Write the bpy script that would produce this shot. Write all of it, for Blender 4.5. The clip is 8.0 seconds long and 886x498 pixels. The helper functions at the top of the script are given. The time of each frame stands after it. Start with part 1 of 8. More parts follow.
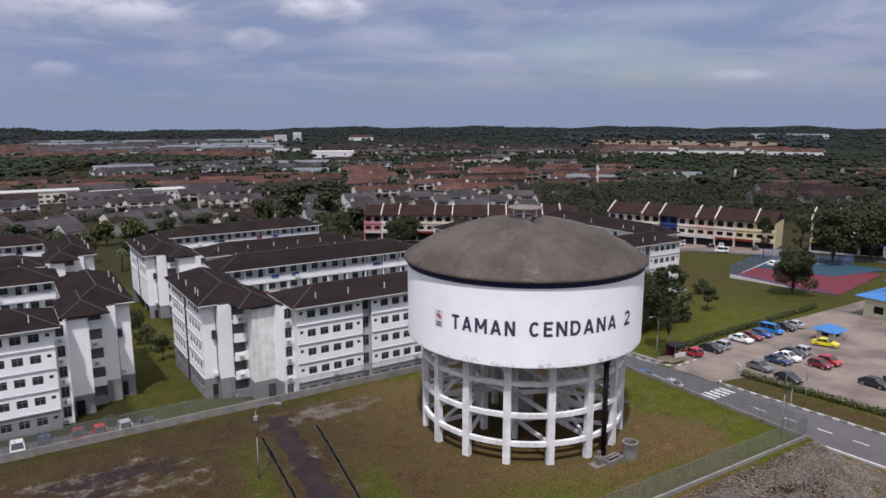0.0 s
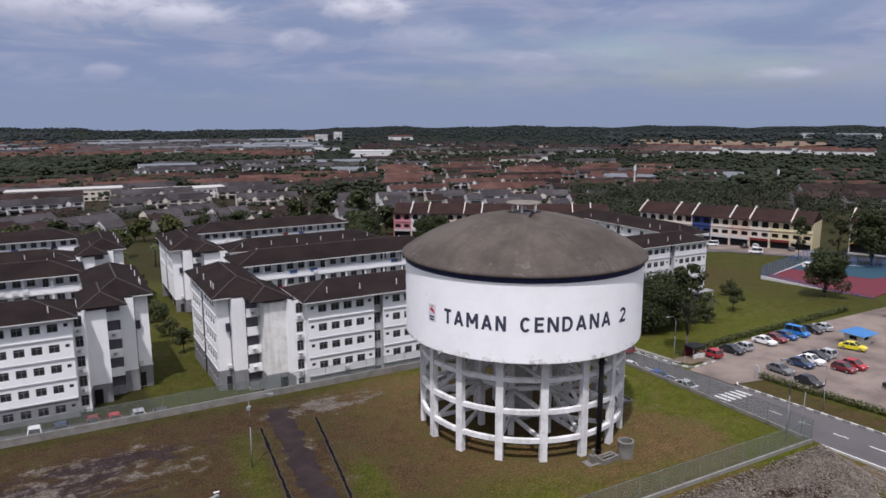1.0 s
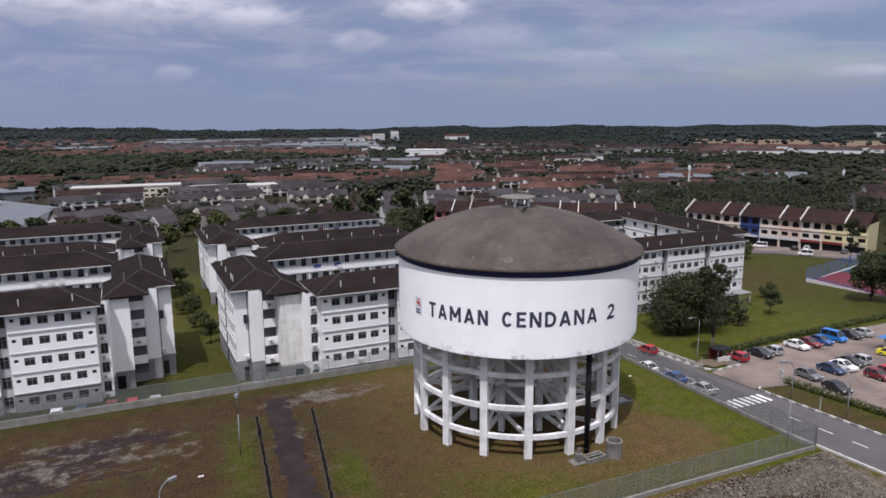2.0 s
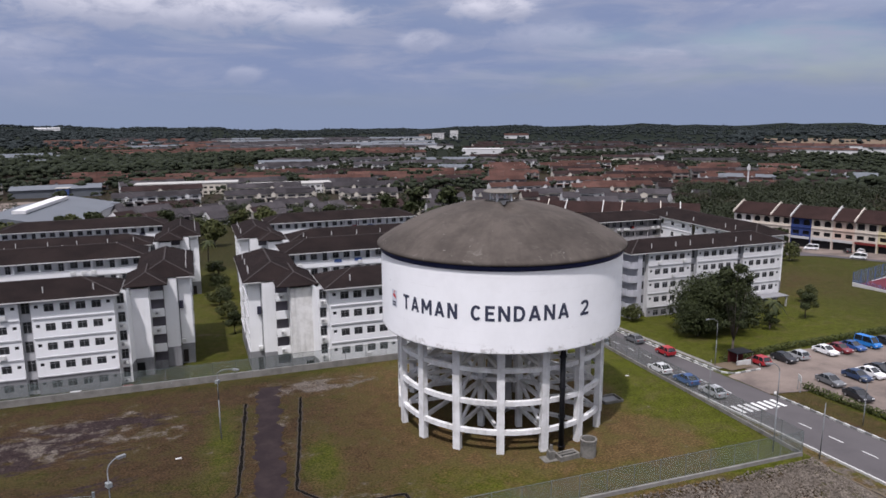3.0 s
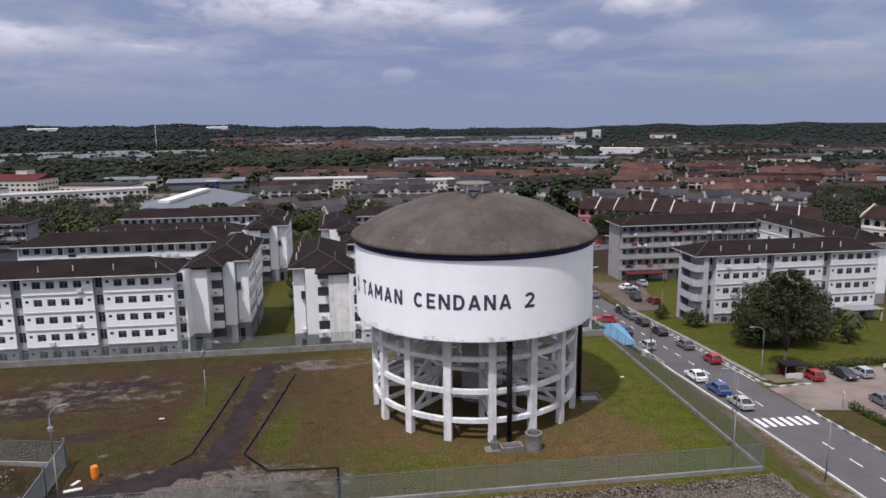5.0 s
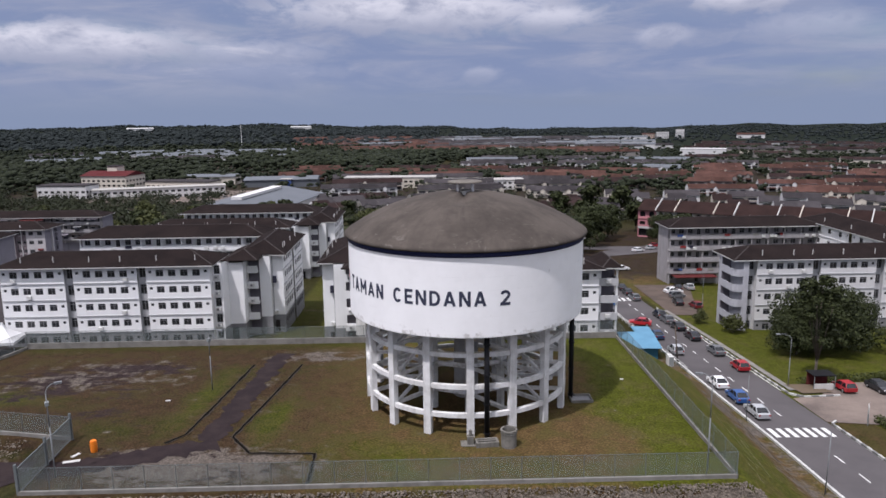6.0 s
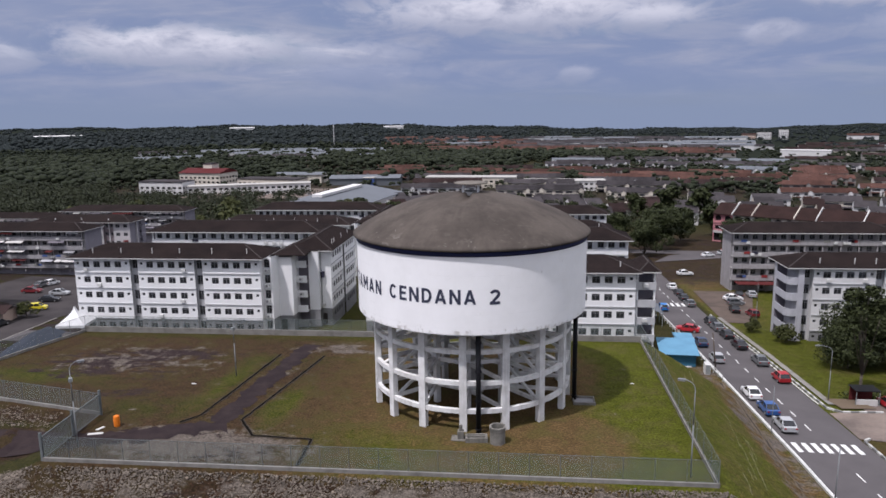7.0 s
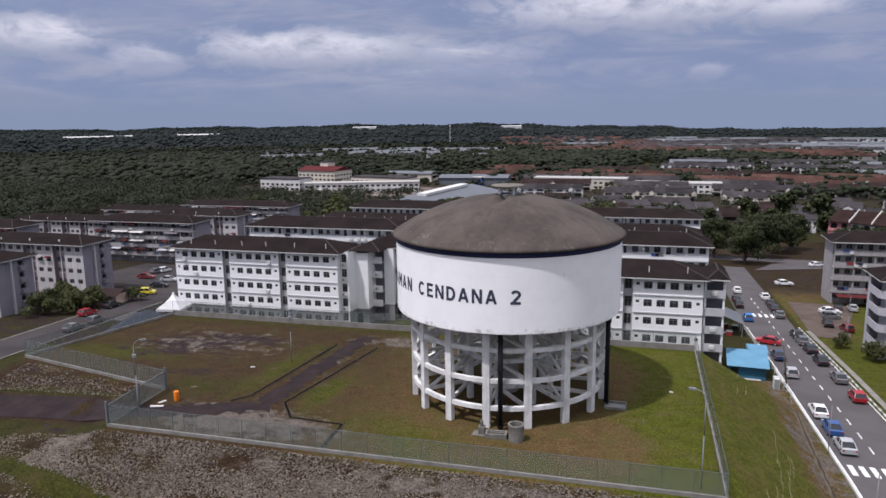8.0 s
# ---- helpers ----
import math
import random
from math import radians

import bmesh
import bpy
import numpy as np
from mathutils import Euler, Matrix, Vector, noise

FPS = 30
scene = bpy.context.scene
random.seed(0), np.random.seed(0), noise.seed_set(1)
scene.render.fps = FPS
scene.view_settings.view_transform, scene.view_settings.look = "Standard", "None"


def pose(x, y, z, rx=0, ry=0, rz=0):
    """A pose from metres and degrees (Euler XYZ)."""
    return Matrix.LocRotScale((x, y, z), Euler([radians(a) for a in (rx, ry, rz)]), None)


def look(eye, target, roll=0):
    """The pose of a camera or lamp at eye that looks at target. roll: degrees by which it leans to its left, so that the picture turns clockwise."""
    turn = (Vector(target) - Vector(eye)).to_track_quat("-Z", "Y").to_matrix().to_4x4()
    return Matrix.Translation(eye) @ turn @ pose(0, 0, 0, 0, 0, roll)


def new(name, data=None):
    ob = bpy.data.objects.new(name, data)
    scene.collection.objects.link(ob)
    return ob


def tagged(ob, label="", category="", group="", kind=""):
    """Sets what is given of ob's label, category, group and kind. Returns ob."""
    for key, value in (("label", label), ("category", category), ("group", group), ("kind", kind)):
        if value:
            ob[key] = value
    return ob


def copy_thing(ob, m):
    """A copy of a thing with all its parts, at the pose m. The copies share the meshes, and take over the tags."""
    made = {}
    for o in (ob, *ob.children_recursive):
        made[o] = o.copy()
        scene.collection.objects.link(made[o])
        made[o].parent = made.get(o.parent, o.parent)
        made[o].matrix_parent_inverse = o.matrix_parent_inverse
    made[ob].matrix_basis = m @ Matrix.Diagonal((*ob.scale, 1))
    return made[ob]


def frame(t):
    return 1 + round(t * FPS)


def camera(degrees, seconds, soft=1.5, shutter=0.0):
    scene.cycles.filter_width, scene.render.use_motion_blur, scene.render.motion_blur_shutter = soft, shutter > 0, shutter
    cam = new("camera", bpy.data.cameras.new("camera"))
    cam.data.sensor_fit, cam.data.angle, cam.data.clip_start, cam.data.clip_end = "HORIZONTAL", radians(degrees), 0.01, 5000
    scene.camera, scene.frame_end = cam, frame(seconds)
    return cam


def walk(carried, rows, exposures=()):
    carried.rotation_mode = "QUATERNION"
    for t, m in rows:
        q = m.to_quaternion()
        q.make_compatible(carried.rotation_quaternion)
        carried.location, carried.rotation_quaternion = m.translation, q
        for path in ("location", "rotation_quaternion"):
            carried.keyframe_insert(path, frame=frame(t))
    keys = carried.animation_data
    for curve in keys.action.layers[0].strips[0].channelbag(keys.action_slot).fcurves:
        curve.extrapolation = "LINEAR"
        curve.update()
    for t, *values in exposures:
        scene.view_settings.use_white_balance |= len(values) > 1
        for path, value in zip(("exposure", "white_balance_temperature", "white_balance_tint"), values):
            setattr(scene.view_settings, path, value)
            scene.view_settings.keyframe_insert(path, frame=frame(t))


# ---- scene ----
cam = camera(63.6, 8.0, soft=1.6)
METRES, EYE, TILT, LEAN, TURN = 64.0, 32.8, 0.0, 0.0, -32.4
ROWS = [
    (0.0, 0.0, 0.0, 0.0, -0.01, -10.76, 0.05),
    (0.5, 0.029, -0.0005, -0.0039, 1.62, -10.77, 0.1),
    (1.0, 0.0681, 0.0011, -0.0082, 3.24, -10.77, 0.15),
    (1.5, 0.1161, 0.0051, -0.013, 5.52, -10.78, 0.22),
    (3.0, 0.2944, 0.0297, -0.0274, 12.84, -10.8, 0.42),
    (3.5, 0.3596, 0.041, -0.0315, 15.61, -10.8, 0.49),
    (4.0, 0.4264, 0.0542, -0.0351, 18.42, -10.79, 0.52),
    (5.5, 0.6313, 0.1117, -0.041, 27.72, -10.73, 0.67),
    (6.0, 0.699, 0.1358, -0.0412, 30.93, -10.71, 0.71),
    (6.5, 0.7656, 0.162, -0.0403, 34.18, -10.69, 0.72),
    (7.0, 0.8309, 0.1902, -0.0383, 38.29, -10.64, 0.74),
    (7.5, 0.894, 0.2211, -0.0359, 42.86, -10.59, 0.75),
    (8.0, 0.9553, 0.2548, -0.0325, 47.8, -10.55, 0.77),
]
walk(cam, [(t, pose(0, 0, EYE, TILT, LEAN, TURN) @ pose(METRES * x, METRES * y, METRES * z, 90 + pitch, roll, yaw)) for t, x, y, z, yaw, pitch, roll in ROWS],
     exposures=[(0.0, 0.0, 6150, 17), (8.0, 0.0, 6150, 17)])

# ---- world, sun, exposure ----
SUN_AZ, SUN_EL = 220.0, 64.0          # degrees clockwise from +y, and above the horizon
scene.view_settings.exposure = 0.0


def link(tree, a, b):
    tree.links.new(a, b)


def math_node(tree, op, a, b=None, c=None):
    n = tree.nodes.new("ShaderNodeMath")
    n.operation = op
    for i, v in enumerate((a, b, c)):
        if v is None:
            continue
        if isinstance(v, (int, float)):
            n.inputs[i].default_value = v
        else:
            tree.links.new(v, n.inputs[i])
    return n.outputs[0]


def mix_node(tree, fac, a, b, blend="MIX"):
    n = tree.nodes.new("ShaderNodeMix")
    n.data_type, n.blend_type = "RGBA", blend
    for sock, v in ((n.inputs[0], fac), (n.inputs[6], a), (n.inputs[7], b)):
        if isinstance(v, (int, float)):
            sock.default_value = v
        elif isinstance(v, tuple):
            sock.default_value = (*v, 1)[:4]
        else:
            tree.links.new(v, sock)
    return n.outputs[2]


def ramp_node(tree, fac, lo, hi):
    n = tree.nodes.new("ShaderNodeMapRange")
    n.interpolation_type = "SMOOTHSTEP"
    n.inputs[1].default_value, n.inputs[2].default_value = lo, hi
    tree.links.new(fac, n.inputs[0])
    return n.outputs[0]


def noise_node(tree, vec, scale, detail=4.0, rough=0.55, distort=0.0):
    n = tree.nodes.new("ShaderNodeTexNoise")
    n.inputs["Scale"].default_value, n.inputs["Detail"].default_value = scale, detail
    n.inputs["Roughness"].default_value, n.inputs["Distortion"].default_value = rough, distort
    if vec is not None:
        tree.links.new(vec, n.inputs["Vector"])
    return n.outputs["Fac"]


# clouds: azimuth, elevation, half width, half height in degrees, weight
CLOUDS = [
    (0.0, 7.6, 13.0, 1.9, 1.0), (-25.5, 5.1, 9.5, 1.7, 1.0), (-14.0, 4.6, 7.0, 1.2, 0.6), (23.6, 7.8, 4.2, 1.2, 1.0), (18.0, 5.4, 2.4, 0.9, 0.7), (4.5, 3.0, 1.7, 0.8, 0.5), (-43.8, 5.7, 4.0, 1.6, 1.0),
    (-37.3, 4.3, 3.0, 1.4, 0.7), (28.0, 5.6, 5.0, 1.3, 0.5), (54.0, 2.6, 2.6, 0.6, 0.6), (38.0, 4.2, 8.0, 0.8, 0.35), (10.0, 7.0, 4.0, 1.2, 0.9), (-13.0, 3.2, 8.0, 0.9, 0.35), (48.0, 7.0, 9.0, 1.0, 0.4), (62.0, 6.0, 6.0, 1.5, 0.4),
]


def make_world():
    w = bpy.data.worlds.new("sky")
    scene.world = w
    w.use_nodes = True
    t = w.node_tree
    bg = t.nodes["Background"]
    sky = t.nodes.new("ShaderNodeTexSky")
    sky.sky_type, sky.sun_disc = "NISHITA", False
    sky.sun_elevation, sky.sun_rotation = radians(SUN_EL), radians(SUN_AZ)
    sky.air_density, sky.dust_density, sky.ozone_density = 1.0, 1.2, 1.5
    geo = t.nodes.new("ShaderNodeTexCoord")
    sep = t.nodes.new("ShaderNodeSeparateXYZ")
    link(t, geo.outputs["Generated"], sep.inputs[0])
    up = math_node(t, "MAXIMUM", sep.outputs[2], 0.0)
    lift = math_node(t, "ADD", up, 0.16)
    comb = t.nodes.new("ShaderNodeCombineXYZ")
    link(t, math_node(t, "DIVIDE", sep.outputs[0], lift), comb.inputs[0])
    link(t, math_node(t, "DIVIDE", sep.outputs[1], lift), comb.inputs[1])
    comb.inputs[2].default_value = 3.7
    deg = 180 / math.pi
    az = math_node(t, "MULTIPLY", math_node(t, "ARCTAN2", sep.outputs[0], sep.outputs[1]), deg)
    el = math_node(t, "MULTIPLY", math_node(t, "ARCSINE", sep.outputs[2]), deg)
    flat = t.nodes.new("ShaderNodeCombineXYZ")
    link(t, az, flat.inputs[0])
    link(t, math_node(t, "MULTIPLY", el, 2.2), flat.inputs[1])
    lumps = noise_node(t, flat.outputs[0], 0.30, 8.0, 0.62, 0.3)
    wisps = noise_node(t, flat.outputs[0], 0.09, 6.0, 0.55, 0.5)
    veil = ramp_node(t, noise_node(t, comb.outputs[0], 0.5, 5.0, 0.55), 0.22, 0.52)
    drawn = t.nodes.new("ShaderNodeCombineXYZ")
    link(t, az, drawn.inputs[0])
    link(t, math_node(t, "MULTIPLY", el, 5.5), drawn.inputs[1])
    streaky = noise_node(t, drawn.outputs[0], 0.10, 7.0, 0.6, 0.6)
    puffs = math_node(t, "ADD", math_node(t, "MULTIPLY", ramp_node(t, wisps, 0.42, 0.72), 0.55), math_node(t, "MULTIPLY", ramp_node(t, streaky, 0.42, 0.70), 0.75))
    crown = None
    for a, e, wa, we, power in CLOUDS:
        u = math_node(t, "DIVIDE", math_node(t, "SUBTRACT", az, a), wa)
        v = math_node(t, "DIVIDE", math_node(t, "SUBTRACT", el, e), we)
        d = math_node(t, "SQRT", math_node(t, "ADD", math_node(t, "MULTIPLY", u, u), math_node(t, "MULTIPLY", v, v)))
        d = math_node(t, "ADD", d, math_node(t, "MULTIPLY", math_node(t, "SUBTRACT", lumps, 0.5), 1.9))
        f = math_node(t, "MULTIPLY", ramp_node(t, math_node(t, "SUBTRACT", 1.25, d), 0.0, 0.75), power)
        puffs = math_node(t, "MAXIMUM", puffs, f)
        top = math_node(t, "MULTIPLY", f, ramp_node(t, v, -0.9, 0.5))
        crown = top if crown is None else math_node(t, "MAXIMUM", crown, top)
    grey = mix_node(t, veil, sky.outputs[0], (2.62, 3.27, 4.9))
    bright = math_node(t, "MULTIPLY", crown, ramp_node(t, lumps, 0.25, 0.62))
    lit = mix_node(t, bright, (4.0, 4.35, 5.45), (8.4, 8.4, 9.0))
    col = mix_node(t, puffs, grey, lit)
    low = ramp_node(t, up, 0.0, 0.06)
    col = mix_node(t, low, (2.78, 3.42, 4.7), col)
    high = ramp_node(t, math_node(t, "ADD", el, math_node(t, "MULTIPLY", math_node(t, "SUBTRACT", noise_node(t, comb.outputs[0], 1.1, 5.0, 0.6), 0.5), 30.0)), 10.0, 38.0)
    col = mix_node(t, high, col, (12.2, 12.3, 12.7))
    link(t, col, bg.inputs[0])
    bg.inputs[1].default_value = 0.088


make_world()
sun_data = bpy.data.lights.new("sun", "SUN")
sun_data.energy, sun_data.angle, sun_data.color = 3.85, radians(2.0), (1.0, 0.96, 0.92)
sun = new("sun", sun_data)
_a, _e = radians(SUN_AZ), radians(SUN_EL)
TO_SUN = Vector((math.sin(_a) * math.cos(_e), math.cos(_a) * math.cos(_e), math.sin(_e)))
sun.matrix_world = look(TO_SUN * 200, (0, 0, 0))


# ---- materials ----
def material(name, colour, rough=0.85, second=None, scale=0.6, fine=6.0, amount=0.5, bump=0.0, metal=0.0,
             streaks=0.0, per_object=0.0, spec=0.12):
    """A painted or mineral surface: two scales of mottling, optional vertical dirt streaks and per-thing variation."""
    m = bpy.data.materials.new(name)
    m.use_nodes = True
    t = m.node_tree
    b = t.nodes["Principled BSDF"]
    b.inputs["Roughness"].default_value, b.inputs["Metallic"].default_value = rough, metal
    b.inputs["Specular IOR Level"].default_value = spec
    pos = t.nodes.new("ShaderNodeNewGeometry").outputs["Position"]
    second = second or tuple(c * 0.7 for c in colour)
    large = ramp_node(t, noise_node(t, pos, scale, 5.0, 0.6), 0.35, 0.7)
    small = noise_node(t, pos, fine, 3.0, 0.6)
    fac = math_node(t, "MULTIPLY", math_node(t, "ADD", math_node(t, "MULTIPLY", large, 0.7), math_node(t, "MULTIPLY", small, 0.5)), amount)
    col = mix_node(t, fac, colour, second)
    if streaks:
        mp = t.nodes.new("ShaderNodeMapping")
        mp.inputs["Scale"].default_value = (2.2, 2.2, 0.12)
        link(t, pos, mp.inputs[0])
        run = ramp_node(t, noise_node(t, mp.outputs[0], 1.0, 5.0, 0.65), 0.5, 0.75)
        col = mix_node(t, math_node(t, "MULTIPLY", run, streaks), col, tuple(c * 0.45 for c in second))
    if per_object:
        info = t.nodes.new("ShaderNodeObjectInfo")
        v = math_node(t, "ADD", math_node(t, "MULTIPLY", info.outputs["Random"], per_object), 1 - per_object / 2)
        hsv = t.nodes.new("ShaderNodeHueSaturation")
        link(t, v, hsv.inputs["Value"])
        link(t, col, hsv.inputs["Color"])
        col = hsv.outputs[0]
    link(t, col, b.inputs["Base Color"])
    if bump:
        bp = t.nodes.new("ShaderNodeBump")
        bp.inputs["Strength"].default_value, bp.inputs["Distance"].default_value = bump, 0.05
        link(t, small, bp.inputs["Height"])
        link(t, bp.outputs[0], b.inputs["Normal"])
    return m


def tile_material(name, colour, second, per_object=0.15, islands=0.1):
    """Concrete roof tiles: courses across the slope, weathered."""
    m = material(name, colour, 0.95, second, 0.25, 3.0, 0.8, 0.0, per_object=per_object, spec=0.04)
    t = m.node_tree
    b = t.nodes["Principled BSDF"]
    geo = t.nodes.new("ShaderNodeNewGeometry")
    pos = geo.outputs["Position"]
    old = b.inputs["Base Color"].links[0].from_socket
    hsv = t.nodes.new("ShaderNodeHueSaturation")
    link(t, math_node(t, "ADD", math_node(t, "MULTIPLY", geo.outputs["Random Per Island"], islands), 1 - islands / 2), hsv.inputs["Value"])
    link(t, old, hsv.inputs["Color"])
    link(t, hsv.outputs[0], b.inputs["Base Color"])
    sep = t.nodes.new("ShaderNodeSeparateXYZ")
    link(t, pos, sep.inputs[0])
    course = math_node(t, "FRACT", math_node(t, "MULTIPLY", sep.outputs[2], 9.0))
    rolls = math_node(t, "SINE", math_node(t, "MULTIPLY", math_node(t, "ADD", sep.outputs[0], sep.outputs[1]), 20.0))
    bp = t.nodes.new("ShaderNodeBump")
    bp.inputs["Strength"].default_value, bp.inputs["Distance"].default_value = 0.5, 0.04
    link(t, math_node(t, "ADD", course, math_node(t, "MULTIPLY", rolls, 0.4)), bp.inputs["Height"])
    link(t, bp.outputs[0], b.inputs["Normal"])
    return m


LEG_WHITE = material("column_paint", (0.77, 0.77, 0.765), 0.8, (0.44, 0.43, 0.41), 0.8, 6.0, 0.75, streaks=0.35)
WHITE = material("white_paint", (0.78, 0.78, 0.78), 0.7, (0.66, 0.66, 0.65), 0.35, 3.0, 0.45, streaks=0.09)
TANK_WHITE = material("tank_paint", (0.88, 0.88, 0.88), 0.65, (0.77, 0.77, 0.765), 0.35, 1.6, 0.55, streaks=0.02)


def stain_tank(m):
    """Rain-washed grime and rust flecks creeping up from the tank's lower rim, and faint casting lifts."""
    t = m.node_tree
    b = t.nodes["Principled BSDF"]
    old = b.inputs["Base Color"].links[0].from_socket
    pos = t.nodes.new("ShaderNodeNewGeometry").outputs["Position"]
    sep = t.nodes.new("ShaderNodeSeparateXYZ")
    link(t, pos, sep.inputs[0])
    reach = math_node(t, "SUBTRACT", 1.0, ramp_node(t, sep.outputs[2], 10.2, 11.4))
    fleck = ramp_node(t, math_node(t, "ADD", noise_node(t, pos, 1.1, 6.0, 0.7), math_node(t, "MULTIPLY", reach, 0.16)), 0.64, 0.80)
    lifts = math_node(t, "FRACT", math_node(t, "MULTIPLY", sep.outputs[2], 0.82))
    seam = math_node(t, "MULTIPLY", ramp_node(t, lifts, 0.94, 0.99), ramp_node(t, noise_node(t, pos, 0.5, 4.0, 0.6), 0.45, 0.65))
    col = mix_node(t, math_node(t, "MULTIPLY", fleck, 0.6), old, (0.30, 0.275, 0.24))
    col = mix_node(t, math_node(t, "MULTIPLY", seam, 0.14), col, (0.45, 0.45, 0.45))
    link(t, col, b.inputs["Base Color"])


stain_tank(TANK_WHITE)
GREY_PAINT = material("grey_paint", (0.24, 0.24, 0.25), 0.8, (0.15, 0.15, 0.15), 0.5, 4.0, 0.5, streaks=0.4)
DULL_WALL = material("dull_wall", (0.42, 0.42, 0.45), 0.8, (0.3, 0.3, 0.32), 0.5, 4.0, 0.5, streaks=0.4)
# mid-grey for recess walls and balcony parapets, darker than the white bays
SLIT = material("mid_grey_wall", (0.46, 0.46, 0.47), 0.85, streaks=0.3)
CONCRETE = material("concrete", (0.42, 0.41, 0.39), 0.9, (0.25, 0.24, 0.22), 0.8, 8.0, 0.7, 0.3, streaks=0.3)
PLINTH = material("plinth_concrete", (0.25, 0.238, 0.218), 0.9, (0.10, 0.095, 0.085), 0.8, 8.0, 0.7, 0.3, streaks=0.2)
HATCH = material("hatch_concrete", (0.17, 0.155, 0.135), 0.9, (0.09, 0.08, 0.07), 0.8, 5.0, 0.7)
DOME = material("dome_concrete", (0.098, 0.083, 0.071), 0.9, (0.046, 0.039, 0.034), 0.22, 2.2, 0.9, 0.4)


def stain_dome(m):
    """Dark runs down the shell from the crown, pale lime specks and a worn rim."""
    t = m.node_tree
    b = t.nodes["Principled BSDF"]
    old = b.inputs["Base Color"].links[0].from_socket
    pos = t.nodes.new("ShaderNodeTexCoord").outputs["Object"]
    sep = t.nodes.new("ShaderNodeSeparateXYZ")
    link(t, pos, sep.inputs[0])
    turn = math_node(t, "ARCTAN2", sep.outputs[1], sep.outputs[0])
    rad = math_node(t, "SQRT", math_node(t, "ADD", math_node(t, "MULTIPLY", sep.outputs[0], sep.outputs[0]), math_node(t, "MULTIPLY", sep.outputs[1], sep.outputs[1])))
    comb = t.nodes.new("ShaderNodeCombineXYZ")
    link(t, math_node(t, "MULTIPLY", turn, 9.0), comb.inputs[0])
    link(t, math_node(t, "MULTIPLY", rad, 0.22), comb.inputs[1])
    runs = ramp_node(t, noise_node(t, comb.outputs[0], 1.0, 6.0, 0.7, 0.4), 0.42, 0.72)
    col = mix_node(t, math_node(t, "MULTIPLY", runs, 0.32), old, (0.034, 0.029, 0.026))
    pale = ramp_node(t, noise_node(t, pos, 0.9, 8.0, 0.75, 0.8), 0.56, 0.72)
    rim = math_node(t, "MULTIPLY", ramp_node(t, rad, 11.0, 12.2), 0.5)
    col = mix_node(t, math_node(t, "MULTIPLY", pale, math_node(t, "ADD", rim, 0.28)), col, (0.19, 0.175, 0.155))
    speck = ramp_node(t, noise_node(t, pos, 2.6, 3.0, 0.5), 0.74, 0.78)
    col = mix_node(t, math_node(t, "MULTIPLY", speck, 0.7), col, (0.34, 0.33, 0.31))
    link(t, col, b.inputs["Base Color"])


stain_dome(DOME)
BLUE_BAND = material("navy_paint", (0.03, 0.035, 0.09), 0.6)
LETTER = material("letter_paint", (0.05, 0.055, 0.085), 0.7)
RED_PAINT = material("red_paint", (0.55, 0.03, 0.03), 0.6)
BLACK_PIPE = material("black_pipe", (0.012, 0.012, 0.014), 0.5)
ROOF = tile_material("brown_tiles", (0.022, 0.016, 0.015), (0.010, 0.008, 0.008))
SHOP_ROOF = tile_material("shop_tiles", (0.036, 0.021, 0.019), (0.02, 0.013, 0.012))
FRAME = material("window_frame", (0.20, 0.20, 0.21), 0.6)
PANE = material("window_glass", (0.02, 0.022, 0.026), 0.15, (0.05, 0.05, 0.05), spec=0.5)
STEEL = material("galvanised", (0.26, 0.28, 0.28), 0.6, metal=0.2)
ASPHALT = material("asphalt", (0.098, 0.090, 0.092), 0.9, (0.064, 0.059, 0.061), 0.15, 9.0, 0.7, 0.3)
WORN = material("worn_asphalt", (0.0158, 0.0108, 0.0124), 0.95, (0.034, 0.0245, 0.0236), 0.5, 3.0, 0.8, 0.4)
OLD_TAR = material("old_tar", (0.058, 0.051, 0.051), 0.95, (0.028, 0.025, 0.026), 0.12, 3.0, 0.9, 0.3)
LOT = material("lot_gravel", (0.23, 0.185, 0.158), 0.95, (0.092, 0.076, 0.068), 0.12, 3.0, 0.95, 0.3)
CHANNEL = material("drain_black", (0.010, 0.009, 0.008), 1.0, spec=0.0)
LINE = material("road_paint", (0.72, 0.72, 0.70), 0.8, (0.4, 0.4, 0.39), 1.5, 9.0, 0.6)


